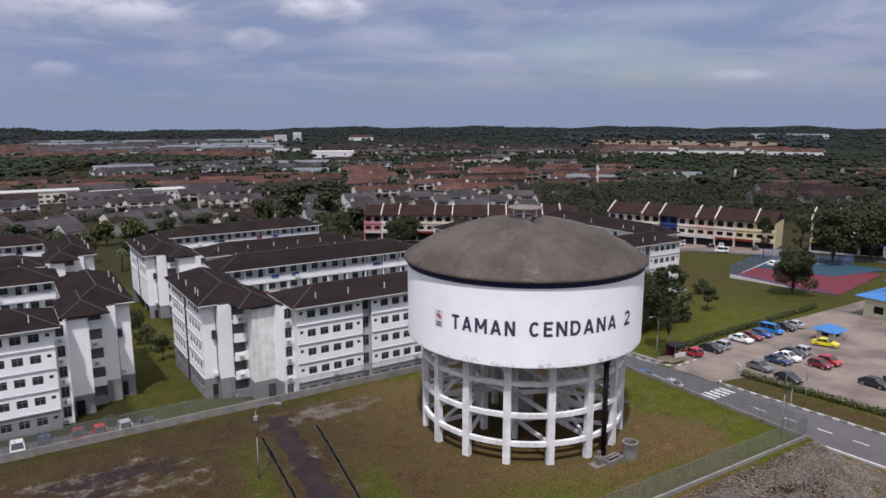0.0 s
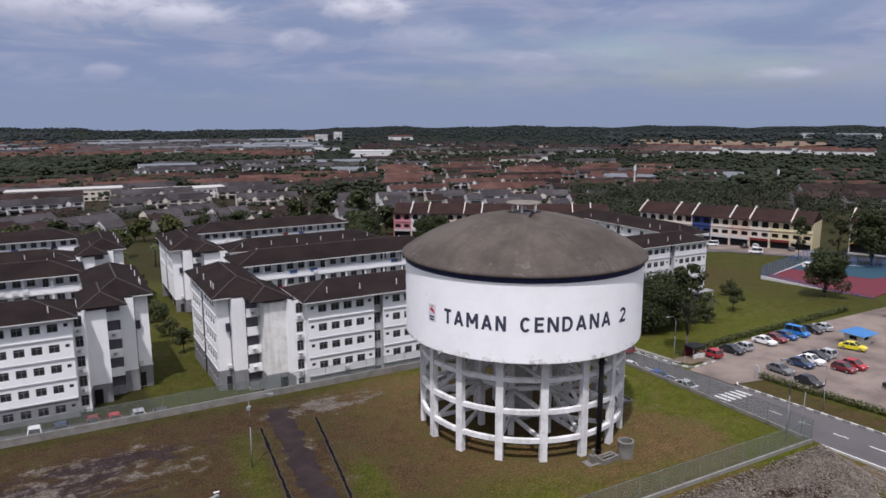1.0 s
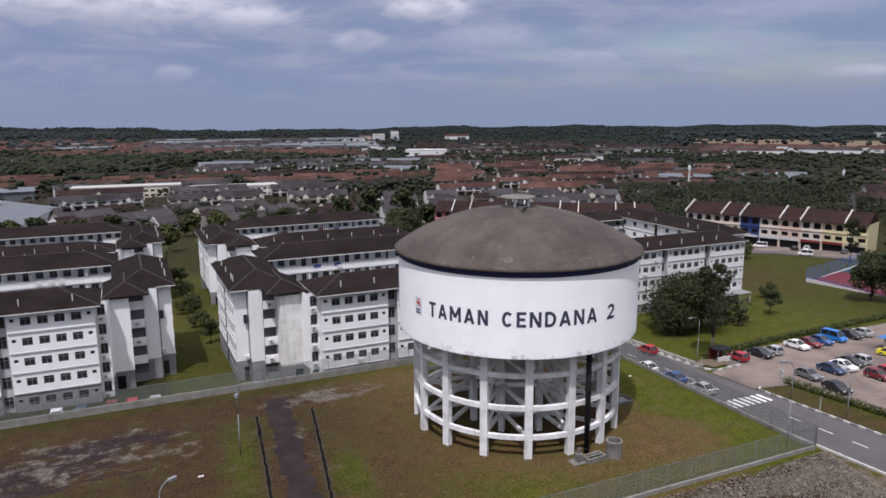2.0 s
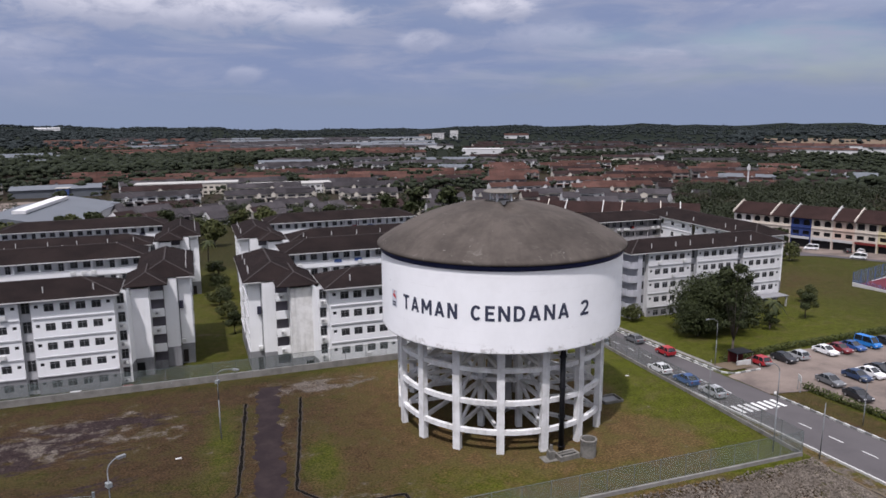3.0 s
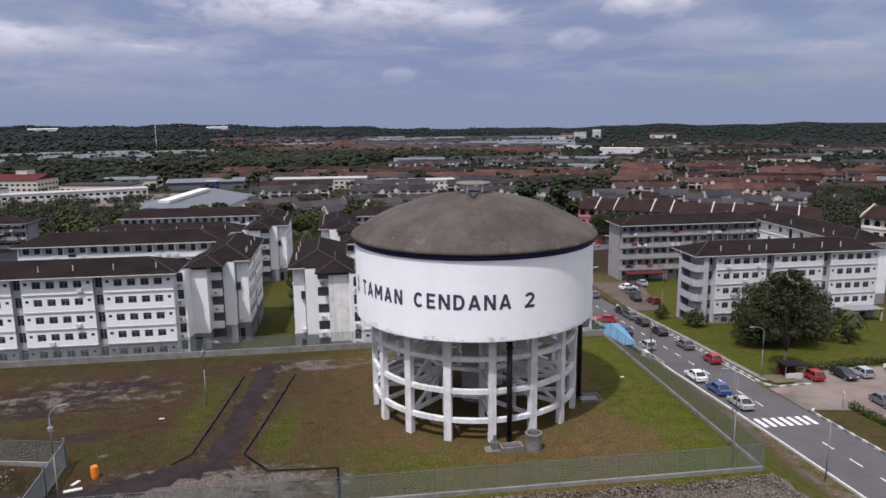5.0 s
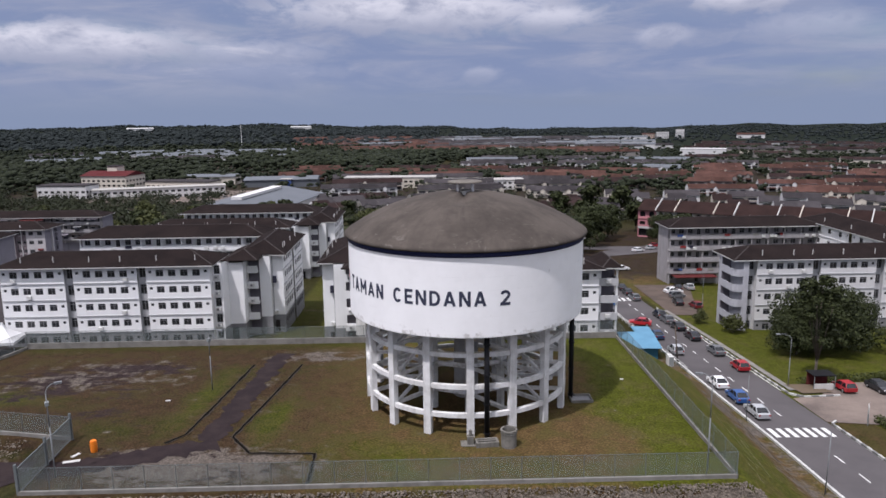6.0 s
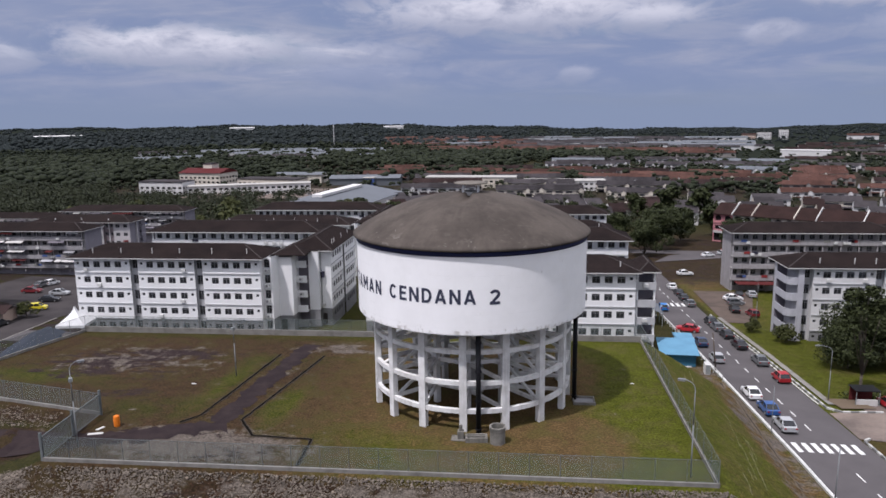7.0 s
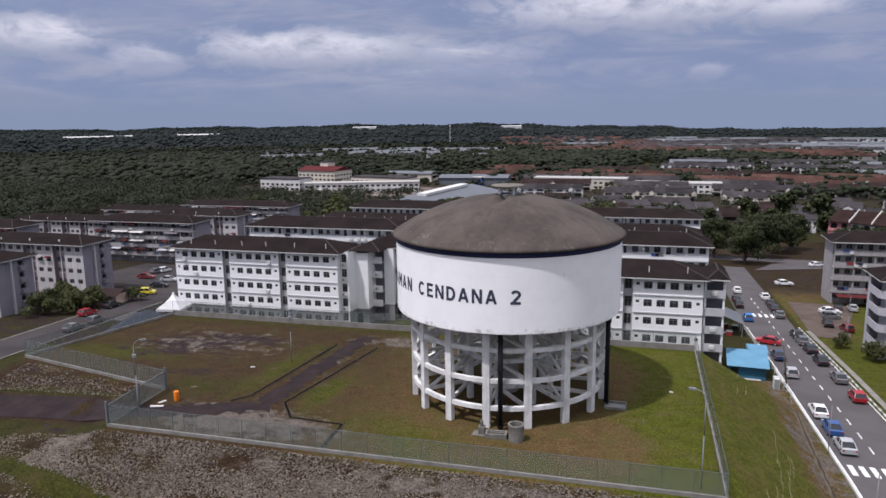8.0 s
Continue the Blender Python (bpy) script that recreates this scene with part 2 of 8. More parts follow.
def ground_material():
    m = bpy.data.materials.new("ground_cover")
    m.use_nodes = True
    t = m.node_tree
    b = t.nodes["Principled BSDF"]
    b.inputs["Roughness"].default_value, b.inputs["Specular IOR Level"].default_value = 0.95, 0.1
    pos = t.nodes.new("ShaderNodeNewGeometry").outputs["Position"]
    at = t.nodes.new("ShaderNodeAttribute")
    at.attribute_name = "cover"
    sep = t.nodes.new("ShaderNodeSeparateColor")
    link(t, at.outputs["Color"], sep.inputs[0])
    n1 = noise_node(t, pos, 0.16, 9.0, 0.74, 1.1)
    n2 = noise_node(t, pos, 0.8, 7.0, 0.68, 0.3)
    n3 = noise_node(t, pos, 4.5, 5.0, 0.65)
    n4 = noise_node(t, pos, 0.35, 6.0, 0.65, 0.5)
    lie = t.nodes.new("ShaderNodeMapping")
    link(t, pos, lie.inputs[0])
    lie.inputs["Rotation"].default_value = (0, 0, math.radians(-8))
    lie.inputs["Scale"].default_value = (0.34, 1.0, 1.0)
    streak = noise_node(t, lie.outputs[0], 0.55, 8.0, 0.7, 0.6)
    blend = math_node(t, "ADD", math_node(t, "MULTIPLY", math_node(t, "SUBTRACT", n1, 0.5), 1.6), math_node(t, "ADD", math_node(t, "MULTIPLY", math_node(t, "SUBTRACT", n2, 0.5), 1.0), math_node(t, "MULTIPLY", math_node(t, "SUBTRACT", n3, 0.5), 0.5)))
    lush = at.outputs["Alpha"]
    tuft = ramp_node(t, math_node(t, "ADD", math_node(t, "MULTIPLY", n3, 0.5), math_node(t, "MULTIPLY", n2, 0.5)), 0.3, 0.7)
    dark_grass = mix_node(t, tuft, (0.013, 0.014, 0.0035), (0.036, 0.036, 0.009))
    bright_grass = mix_node(t, tuft, (0.031, 0.038, 0.003), (0.078, 0.086, 0.009))
    grass = mix_node(t, lush, dark_grass, bright_grass)
    grass = mix_node(t, math_node(t, "MULTIPLY", ramp_node(t, n4, 0.45, 0.75), 0.7), grass, mix_node(t, lush, (0.042, 0.032, 0.013), (0.085, 0.070, 0.026)))
    earth = mix_node(t, lush, mix_node(t, tuft, (0.0135, 0.0076, 0.0046), (0.040, 0.0235, 0.0138)), mix_node(t, tuft, (0.052, 0.033, 0.0135), (0.122, 0.080, 0.035)))
    earth = mix_node(t, ramp_node(t, n4, 0.42, 0.62), earth, mix_node(t, lush, (0.033, 0.0235, 0.010), (0.078, 0.062, 0.021)))
    dry = ramp_node(t, math_node(t, "ADD", blend, sep.outputs[0]), 0.12, 0.9)
    col = mix_node(t, dry, grass, earth)
    streaks = math_node(t, "MULTIPLY", math_node(t, "SUBTRACT", streak, 0.5), 3.2)
    soil = ramp_node(t, math_node(t, "ADD", math_node(t, "ADD", math_node(t, "MULTIPLY", blend, 0.35), streaks), sep.outputs[1]), 0.44, 0.72)
    col = mix_node(t, soil, col, mix_node(t, tuft, (0.0145, 0.0092, 0.0098), (0.037, 0.0255, 0.0245)))
    chalk = ramp_node(t, math_node(t, "ADD", math_node(t, "SUBTRACT", math_node(t, "MULTIPLY", math_node(t, "SUBTRACT", n4, 0.5), 1.6), math_node(t, "MULTIPLY", streaks, 0.55)), math_node(t, "ADD", math_node(t, "MULTIPLY", math_node(t, "SUBTRACT", n2, 0.5), 1.2), sep.outputs[2])), 0.36, 0.75)
    col = mix_node(t, chalk, col, mix_node(t, tuft, (0.056, 0.046, 0.039), (0.138, 0.119, 0.103)))
    speck = ramp_node(t, n3, 0.34, 0.66)
    col = mix_node(t, 1.0, col, mix_node(t, speck, (0.68, 0.68, 0.68), (1.16, 1.14, 1.10)), "MULTIPLY")
    link(t, col, b.inputs["Base Color"])
    bp = t.nodes.new("ShaderNodeBump")
    bp.inputs["Strength"].default_value, bp.inputs["Distance"].default_value = 0.6, 0.12
    link(t, math_node(t, "ADD", n2, n3), bp.inputs["Height"])
    link(t, bp.outputs[0], b.inputs["Normal"])
    return m


GROUND = ground_material()
# slightly bluish floor tone paints in distance haze, matching the far foliage
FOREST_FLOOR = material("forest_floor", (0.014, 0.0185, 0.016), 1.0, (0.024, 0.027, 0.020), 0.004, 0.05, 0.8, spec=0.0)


def mesh_fence_material():
    """Chain-link seen from afar: mostly see-through, with a fine weave."""
    m = bpy.data.materials.new("chain_link")
    m.use_nodes = True
    t = m.node_tree
    b = t.nodes["Principled BSDF"]
    b.inputs["Base Color"].default_value = (0.13, 0.158, 0.15, 1)
    b.inputs["Roughness"].default_value = 0.6
    pos = t.nodes.new("ShaderNodeNewGeometry").outputs["Position"]
    n = noise_node(t, pos, 0.7, 3.0, 0.5)
    link(t, math_node(t, "ADD", math_node(t, "MULTIPLY", n, 0.3), 0.22), b.inputs["Alpha"])
    return m


LINK = mesh_fence_material()


# ---- mesh helpers ----
class Geo:
    """Vertices and faces gathered for one mesh."""

    def __init__(self):
        self.v, self.f = [], []

    def poly(self, *pts):
        n = len(self.v)
        self.v.extend(tuple(p) for p in pts)
        self.f.append(tuple(range(n, n + len(pts))))
        return self

    def box(self, x0, y0, z0, x1, y1, z1):
        n = len(self.v)
        self.v.extend([(x0, y0, z0), (x1, y0, z0), (x1, y1, z0), (x0, y1, z0), (x0, y0, z1), (x1, y0, z1), (x1, y1, z1), (x0, y1, z1)])
        self.f.extend(tuple(n + i for i in q) for q in ((3, 2, 1, 0), (4, 5, 6, 7), (0, 1, 5, 4), (1, 2, 6, 5), (2, 3, 7, 6), (3, 0, 4, 7)))
        return self

    def beam(self, p, q, w, h):
        """A rectangular bar from p to q, w wide and h high."""
        p, q = Vector(p), Vector(q)
        d = (q - p).normalized()
        side = d.cross(Vector((0, 0, 1)))
        side = side.normalized() * w / 2 if side.length > 1e-4 else Vector((w / 2, 0, 0))
        top = side.cross(d).normalized() * h / 2
        n = len(self.v)
        for e in (p, q):
            for a, b in ((-1, -1), (1, -1), (1, 1), (-1, 1)):
                self.v.append(tuple(e + side * a + top * b))
        self.f.extend(tuple(n + i for i in k) for k in ((0, 1, 2, 3), (7, 6, 5, 4), (0, 4, 5, 1), (1, 5, 6, 2), (2, 6, 7, 3), (3, 7, 4, 0)))
        return self

    def tube(self, p, q, r, n=8, r2=None):
        p, q = Vector(p), Vector(q)
        r2 = r if r2 is None else r2
        d = (q - p).normalized()
        a = d.orthogonal().normalized()
        b = d.cross(a)
        k = len(self.v)
        for e, rr in ((p, r), (q, r2)):
            for i in range(n):
                w = 2 * math.pi * i / n
                self.v.append(tuple(e + (a * math.cos(w) + b * math.sin(w)) * rr))
        for i in range(n):
            j = (i + 1) % n
            self.f.append((k + i, k + j, k + n + j, k + n + i))
        self.f.append(tuple(k + n + i for i in range(n)))
        self.f.append(tuple(k + n - 1 - i for i in range(n)))
        return self

    def revolve(self, profile, n, closed=False):
        """profile: (radius, z) pairs, turned round the z axis."""
        k = len(self.v)
        for r, z in profile:
            for i in range(n):
                w = 2 * math.pi * i / n
                self.v.append((r * math.cos(w), r * math.sin(w), z))
        rows = len(profile)
        for j in range(rows if closed else rows - 1):
            j2 = (j + 1) % rows
            for i in range(n):
                i2 = (i + 1) % n
                self.f.append((k + j * n + i, k + j * n + i2, k + j2 * n + i2, k + j2 * n + i))
        return self

    def wall(self, origin, along, length, z0, z1, holes=(), depth=0.22):
        """A wall face with openings through to depth. origin: its foot; along: unit vector; outside lies to the right of along."""
        o, u = Vector(origin), Vector(along).normalized()
        inn = Vector((-u.y, u.x, 0))
        xs = sorted({0.0, length, *[round(h[0], 4) for h in holes], *[round(h[1], 4) for h in holes]})
        zs = sorted({z0, z1, *[round(h[2], 4) for h in holes], *[round(h[3], 4) for h in holes]})

        def at(x, z, d=0.0):
            p = o + u * x + inn * d
            return (p.x, p.y, o.z + z)
        for j in range(len(zs) - 1):
            zc = (zs[j] + zs[j + 1]) / 2
            run = None
            for i in range(len(xs) - 1):
                xc = (xs[i] + xs[i + 1]) / 2
                solid = not any(h[0] < xc < h[1] and h[2] < zc < h[3] for h in holes)
                if solid and run is None:
                    run = xs[i]
                if run is not None and (not solid or i == len(xs) - 2):
                    end = xs[i + 1] if solid else xs[i]
                    self.poly(at(run, zs[j]), at(end, zs[j]), at(end, zs[j + 1]), at(run, zs[j + 1]))
                    run = None
        for a, b, c, d in holes:
            self.poly(at(a, c), at(a, c, depth), at(a, d, depth), at(a, d))
            self.poly(at(b, c, depth), at(b, c), at(b, d), at(b, d, depth))
            self.poly(at(a, c), at(b, c), at(b, c, depth), at(a, c, depth))
            self.poly(at(a, d, depth), at(b, d, depth), at(b, d), at(a, d))
        return self

    def mesh(self, name, mat, smooth=False):
        seen, index = {}, []
        for p in self.v:
            index.append(seen.setdefault((round(p[0], 4), round(p[1], 4), round(p[2], 4)), len(seen)))
        faces = [tuple(dict.fromkeys(index[i] for i in f)) for f in self.f]
        me = bpy.data.meshes.new(name)
        me.from_pydata(list(seen), [], [f for f in faces if len(f) > 2])
        me.materials.append(mat)
        if smooth:
            me.polygons.foreach_set("use_smooth", [True] * len(me.polygons))
        me.update()
        return me


def part(name, geo, mat, parent=None, label="", smooth=False, at=None):
    data = geo.mesh(name, mat, smooth) if isinstance(geo, Geo) else geo
    ob = new(name, data)
    if parent:
        ob.parent = parent
    if at is not None:
        ob.matrix_basis = at
    if label:
        tagged(ob, label)
    return ob


def thing(name, label, category, at=None, group="", kind=""):
    ob = new(name)
    if at is not None:
        ob.matrix_basis = at
    return tagged(ob, label, category, group, kind)


# ---- the lie of the land ----
PLOT = [(-17.6, 53.6), (8.3, 47.9), (8.8, 37.8), (68.0, 37.8), (68.0, 76.0), (-11.0, 76.0)]


def plot_distance(x, y):
    """Distance outside the fenced plot; negative inside. Works on arrays."""
    x, y = np.asarray(x, float), np.asarray(y, float)
    best, inside = np.full(x.shape, 1e9), np.zeros(x.shape, bool)
    for i in range(len(PLOT)):
        (ax, ay), (bx, by) = PLOT[i], PLOT[(i + 1) % len(PLOT)]
        t = np.clip(((x - ax) * (bx - ax) + (y - ay) * (by - ay)) / ((bx - ax) ** 2 + (by - ay) ** 2), 0, 1)
        best = np.minimum(best, np.hypot(x - ax - t * (bx - ax), y - ay - t * (by - ay)))
        cross = (ay > y) != (by > y)
        inside ^= cross & (x < (bx - ax) * (y - ay) / (by - ay + 1e-12) + ax)
    return np.where(inside, -best, best)


def base_level(x, y):
    x, y = np.asarray(x, float), np.asarray(y, float)
    r = np.hypot(x, y)
    z = -4.45 - 0.012 * np.clip(x, -300, 300) - 0.045 * np.clip(y, 20, 450) - np.maximum(0, r - 450) * 0.0045
    hill = np.maximum(0, r - 1500) / 3000
    az = np.degrees(np.arctan2(x, y))
    west = np.clip((12 - az) / 25, 0.0, 1)
    z = z + hill * 0.6 * (8 * np.sin(az * 0.55 + 1) + 6 * np.sin(az * 1.3 + r * 0.0012) + 3 * np.sin(az * 3.1)) + west * np.clip((r - 1600) / 1800, 0, 1) * 40 - 16 * np.clip((r - 1800) / 2700, 0, 1) * np.clip((26 - az) / 14, 0, 1) - 13 * np.clip((r - 1900) / 1600, 0, 1)
    return z


def land(x, y):
    d = plot_distance(x, y)
    b = base_level(x, y)
    gate = np.clip((12 - np.asarray(x, float)) / 12, 0, 1) * np.clip((56 - np.asarray(y, float)) / 6, 0, 1)   # gentler by the gate
    slope = 0.64 - 0.42 * gate
    return np.maximum(b, np.where(d < 0.6, 0.0, -(d - 0.6) * slope))


def height(x, y):
    return float(land(np.array([x]), np.array([y]))[0])


def spread(lo, hi, step, outer, grow=1.22):
    """Grid lines: even between lo and hi, then ever wider out to outer."""
    mid = list(np.arange(lo, hi + step / 2, step))
    out, s = [], step
    p = hi
    while p < outer:
        s = min(s * grow, 160)
        p += s
        out.append(p)
    low, s, p = [], step, lo
    while p > -outer:
        s = min(s * grow, 160)
        p -= s
        low.append(p)
    return np.array(low[::-1] + mid + out)


def blob(x, y, cx, cy, rx, ry, turn=0.0):
    c, s = math.cos(radians(turn)), math.sin(radians(turn))
    u, v = (x - cx) * c + (y - cy) * s, -(x - cx) * s + (y - cy) * c
    return np.clip(1.3 - np.hypot(u / rx, v / ry), 0, 1)


def make_ground():
    xs, ys = spread(-60, 130, 1.25, 4700), spread(-10, 130, 1.25, 4700)
    X, Y = np.meshgrid(xs, ys)
    Z = land(X, Y)
    nx, ny = len(xs), len(ys)
    verts = np.stack([X, Y, Z], -1).reshape(-1, 3)
    i = np.arange(nx * ny).reshape(ny, nx)
    faces = np.stack([i[:-1, :-1], i[:-1, 1:], i[1:, 1:], i[1:, :-1]], -1).reshape(-1, 4)
    me = bpy.data.meshes.new("ground")
    me.from_pydata(verts.tolist(), [], faces.tolist())
    d = plot_distance(X, Y)
    inside = d < 1.0
    r = np.hypot(X, Y)
    dry = np.where(inside, 0.95 - 0.36 * np.clip((X - 31) / 8, 0, 1) * np.clip((50 - Y) / 8, 0, 1), 0.22)
    dry = dry - np.where(inside, 0.85 * blob(X, Y, 63, 66, 8, 14) + 0.35 * blob(X, Y, 58, 50, 9, 5) + 0.3 * blob(X, Y, 66, 45, 3, 12), 0)
    # blob at (59.5, 63.5): bare earth that paints the tower's cast shadow brown
    dry = dry + np.where(inside, 0.75 * blob(X, Y, 57.5, 45.5, 7, 4.5) + 0.9 * blob(X, Y, 59.5, 63.5, 5, 6.5) + 0.5 * blob(X, Y, 46.5, 57.4, 11, 11), 0)
    dry = dry - np.where(inside, 0.75 * blob(X, Y, 18.0, 58, 1.9, 10, -5) + 0.8 * blob(X, Y, 26.6, 51.5, 2.0, 7, -5) + 0.5 * blob(X, Y, -7, 58.5, 9, 2.5) + 0.3 * blob(X, Y, 34, 46, 5, 3) + 0.75 * np.clip((X - 58.5) / 5, 0, 1) + 0.45 * blob(X, Y, 12, 50.5, 9, 3.0, -10) + 0.4 * blob(X, Y, 24, 66, 12, 2), 0)
    dry = dry - np.where(inside, 0.55 * np.clip((Y - 72.5) / 2.5, 0, 1) + 0.4 * blob(X, Y, -8, 60, 8, 4) + 0.3 * blob(X, Y, 36, 42, 10, 4) + 0.2 * blob(X, Y, 4, 57, 12, 3), 0)
    soil = np.where(inside, 0.80 * blob(X, Y, 6, 67.2, 13, 3.6, 8) + 0.66 * blob(X, Y, 0, 61.2, 14, 4) + 0.5 * blob(X, Y, 8, 54, 8, 3) + 0.75 * blob(X, Y, 17, 43.5, 9.5, 4.0) + 0.4 * blob(X, Y, 26, 41, 7, 3), 0)
    chalk = np.where(inside, 0.85 * blob(X, Y, 25, 42, 9, 4.2) + 0.48 * blob(X, Y, 3, 64.0, 15, 4.5) + 0.7 * blob(X, Y, 29, 70.5, 8, 2.8) + 0.30 * blob(X, Y, 4, 69.5, 14, 2.4) + 0.6 * blob(X, Y, 15, 42, 7, 4) + 0.3 * blob(X, Y, 22, 57, 4, 14, -5), 0)
    dry = np.where(r > 260, 0.25, dry)
    soil = np.where((r > 420) & (r < 900) | (X < -18) & (Y > 78), 0.62, soil)
    east = (X > 68.5) & (X < 84) & (Y < 95)
    dry = np.where(east, 0.27 + 0.3 * np.clip((X - 76) / 4, 0, 1), dry)
    dry = np.where((Y < 37) & (X < 78), 0.9 - 1.1 * blob(X, Y, 10, 30.9, 16, 1.6, -8), dry)
    pitch = ((X > 0) & (X < 78) & (Y > 26) & (Y < 36.6) | (X > -18) & (X < 6) & (Y > 30) & (Y < 52)) & ~inside
    soil = np.where(pitch, 0.30 - 0.6 * blob(X, Y, 10, 30.9, 16, 1.6, -8), soil)
    dry = np.where(pitch & (X > 67), 0.42, dry)
    chalk = np.where(pitch, 0.12 + 0.42 * np.clip((X - 8) / 25, 0, 1) - 0.9 * blob(X, Y, 10, 30.9, 16, 1.2, -8), chalk)
    dry = np.where(pitch & (Y > 40), 0.9 - 1.0 * blob(X, Y, -6, 46.2, 12, 0.9), dry)
    lush = np.where(inside, 0.2 + 0.8 * np.clip((X - 26) / 14, 0, 1) + 0.28 * blob(X, Y, 18.0, 58, 1.9, 10, -5) + 0.35 * blob(X, Y, 26.6, 51.5, 2.2, 7, -5) + 0.2 * blob(X, Y, -7, 58.5, 9, 2.5), 0.0)
    lush = np.where(pitch & (X > 67), 0.6, lush)
    lush = np.where(pitch, lush + 0.22 * blob(X, Y, 10, 30.9, 16, 1.6, -8), lush)
    lush = np.where(east, 1.0, lush)
    lush = np.where((X > 92) & (r < 260) & (Y < 170), 0.92 - 0.5 * np.clip((X - 130) / 30, 0, 1), lush)
    dry = np.where((X > 92) & (r < 260), 0.08 + 0.5 * blob(X, Y, 155, 135, 32, 28) + 0.7 * blob(X, Y, 97, 150, 9, 26) - 0.15 * blob(X, Y, 108, 100, 18, 14), dry)
    chalk = np.where((X > 78.2) & (X < 82.6) & (Y < 95), 0.55 - 0.5 * np.clip((Y - 70) / 20, 0, 1) * (X < 80), chalk)
    dry = np.where((X > 78.5) & (X < 82.5) & (Y < 95), 0.85, dry)
    verge = (X > 92.4) & (X < 98.4) & (Y < 67)
    dry, lush = np.where(verge, 0.62, dry), np.where(verge, 0.42, lush)
    lush = np.where((X > 14) & (X < 30) & (Y > 76) & (Y < 210), 0.65, lush)
    yard = (X > 80) & (X < 150) & (Y > 158) & (Y < 260)
    dry = np.where(yard, 0.75, dry)
    soil = np.where(yard, 0.42, soil)
    cover = np.stack([dry, soil, chalk, lush], -1).reshape(-1, 4)
    layer = me.color_attributes.new("cover", "FLOAT_COLOR", "POINT")
    layer.data.foreach_set("color", cover.astype(np.float32).ravel())
    me.materials.append(GROUND)
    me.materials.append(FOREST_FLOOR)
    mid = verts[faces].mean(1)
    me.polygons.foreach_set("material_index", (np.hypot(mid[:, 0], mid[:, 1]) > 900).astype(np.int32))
    me.polygons.foreach_set("use_smooth", [True] * len(me.polygons))
    ob = new("ground", me)
    return tagged(ob, "grass and bare brown earth rolling out to wooded hills", "ground", kind="structure")


ground = make_ground()

# ====== the place

# ---- the water tower ----
TOWER = (46.5, 57.4)
LEG_TURN, LEGS, LEG_R, TANK_R = -1.0, 16, 10.5, 12.2
TANK_LOW, TANK_TOP = 10.3, 18.12


def make_tower():
    tower = thing("water_tower", "white round concrete water tower on ringed columns, grey dome", "water tower", pose(*TOWER, 0))
    # outer columns
    col = Geo().box(-0.36, -0.28, -0.3, 0.36, 0.28, TANK_LOW + 0.3).mesh("leg", LEG_WHITE)
    for i in range(LEGS):
        a = 360 / LEGS * i + LEG_TURN
        w = radians(a)
        part("leg", col, None, tower, at=pose(LEG_R * math.cos(w), LEG_R * math.sin(w), 0, 0, 0, a + 90))
    # inner columns and their ring
    inner = Geo().box(-0.28, -0.28, -0.3, 0.28, 0.28, TANK_LOW + 0.3).mesh("inner_leg", LEG_WHITE)
    for i in range(8):
        a = 45 * i + LEG_TURN
        w = radians(a)
        part("inner_leg", inner, None, tower, at=pose(4.9 * math.cos(w), 4.9 * math.sin(w), 0, 0, 0, a + 90))
    part("core_shaft", Geo().revolve([(1.3, -0.3), (1.3, TANK_LOW + 0.3)], 20), CONCRETE, tower, "bare concrete shaft", True)
    for z in (2.05, 4.9, 8.05):
        ring = Geo().revolve([(LEG_R - 0.2, z - 0.22), (LEG_R + 0.2, z - 0.22), (LEG_R + 0.2, z + 0.22), (LEG_R - 0.2, z + 0.22)], 64, True)
        part("ring_beam", ring, LEG_WHITE, tower)
        ring = Geo().revolve([(4.72, z - 0.2), (5.08, z - 0.2), (5.08, z + 0.2), (4.72, z + 0.2)], 8, True)
        ob = part("inner_ring_beam", ring, TANK_WHITE, tower, at=pose(0, 0, 0, 0, 0, LEG_TURN))
        for i in range(LEGS):
            w = radians(360 / LEGS * i + LEG_TURN)
            v = radians(45 * round(i / 2 - 0.01) + LEG_TURN)
            bar = Geo().beam((LEG_R * math.cos(w), LEG_R * math.sin(w), z), (4.9 * math.cos(v), 4.9 * math.sin(v), z), 0.3, 0.34)
            part("radial_beam", bar, LEG_WHITE, tower)
    # diagonal props from column to column at every second bay
    for z0, z1 in ((2.05, 4.9), (4.9, 8.05), (8.05, 10.4)):
        for i in range(8):
            w = radians(45 * i + LEG_TURN)
            bar = Geo().beam((LEG_R * math.cos(w) * 0.97, LEG_R * math.sin(w) * 0.97, z0), (5.1 * math.cos(w), 5.1 * math.sin(w), z1), 0.26, 0.26)
            part("brace", bar, LEG_WHITE, tower)
    # tank: wall with a rounded foot, slab below, band and dome
    wall = Geo().revolve([(TANK_R - 0.03, TANK_LOW - 0.12), (TANK_R, TANK_LOW - 0.05), (TANK_R, TANK_LOW), (TANK_R, TANK_TOP - 0.6), (TANK_R, TANK_TOP - 0.5)], 128)
    soffit = Geo().revolve([(0.0, TANK_LOW + 0.25), (TANK_R - 0.95, TANK_LOW + 0.2), (TANK_R - 0.62, TANK_LOW - 0.12), (TANK_R - 0.031, TANK_LOW - 0.12)], 96)
    part("tank_soffit", soffit, LEG_WHITE, tower, "weathered white underside of the tank")
    part("tank_wall", wall, TANK_WHITE, tower, "white painted cylindrical tank wall", True)
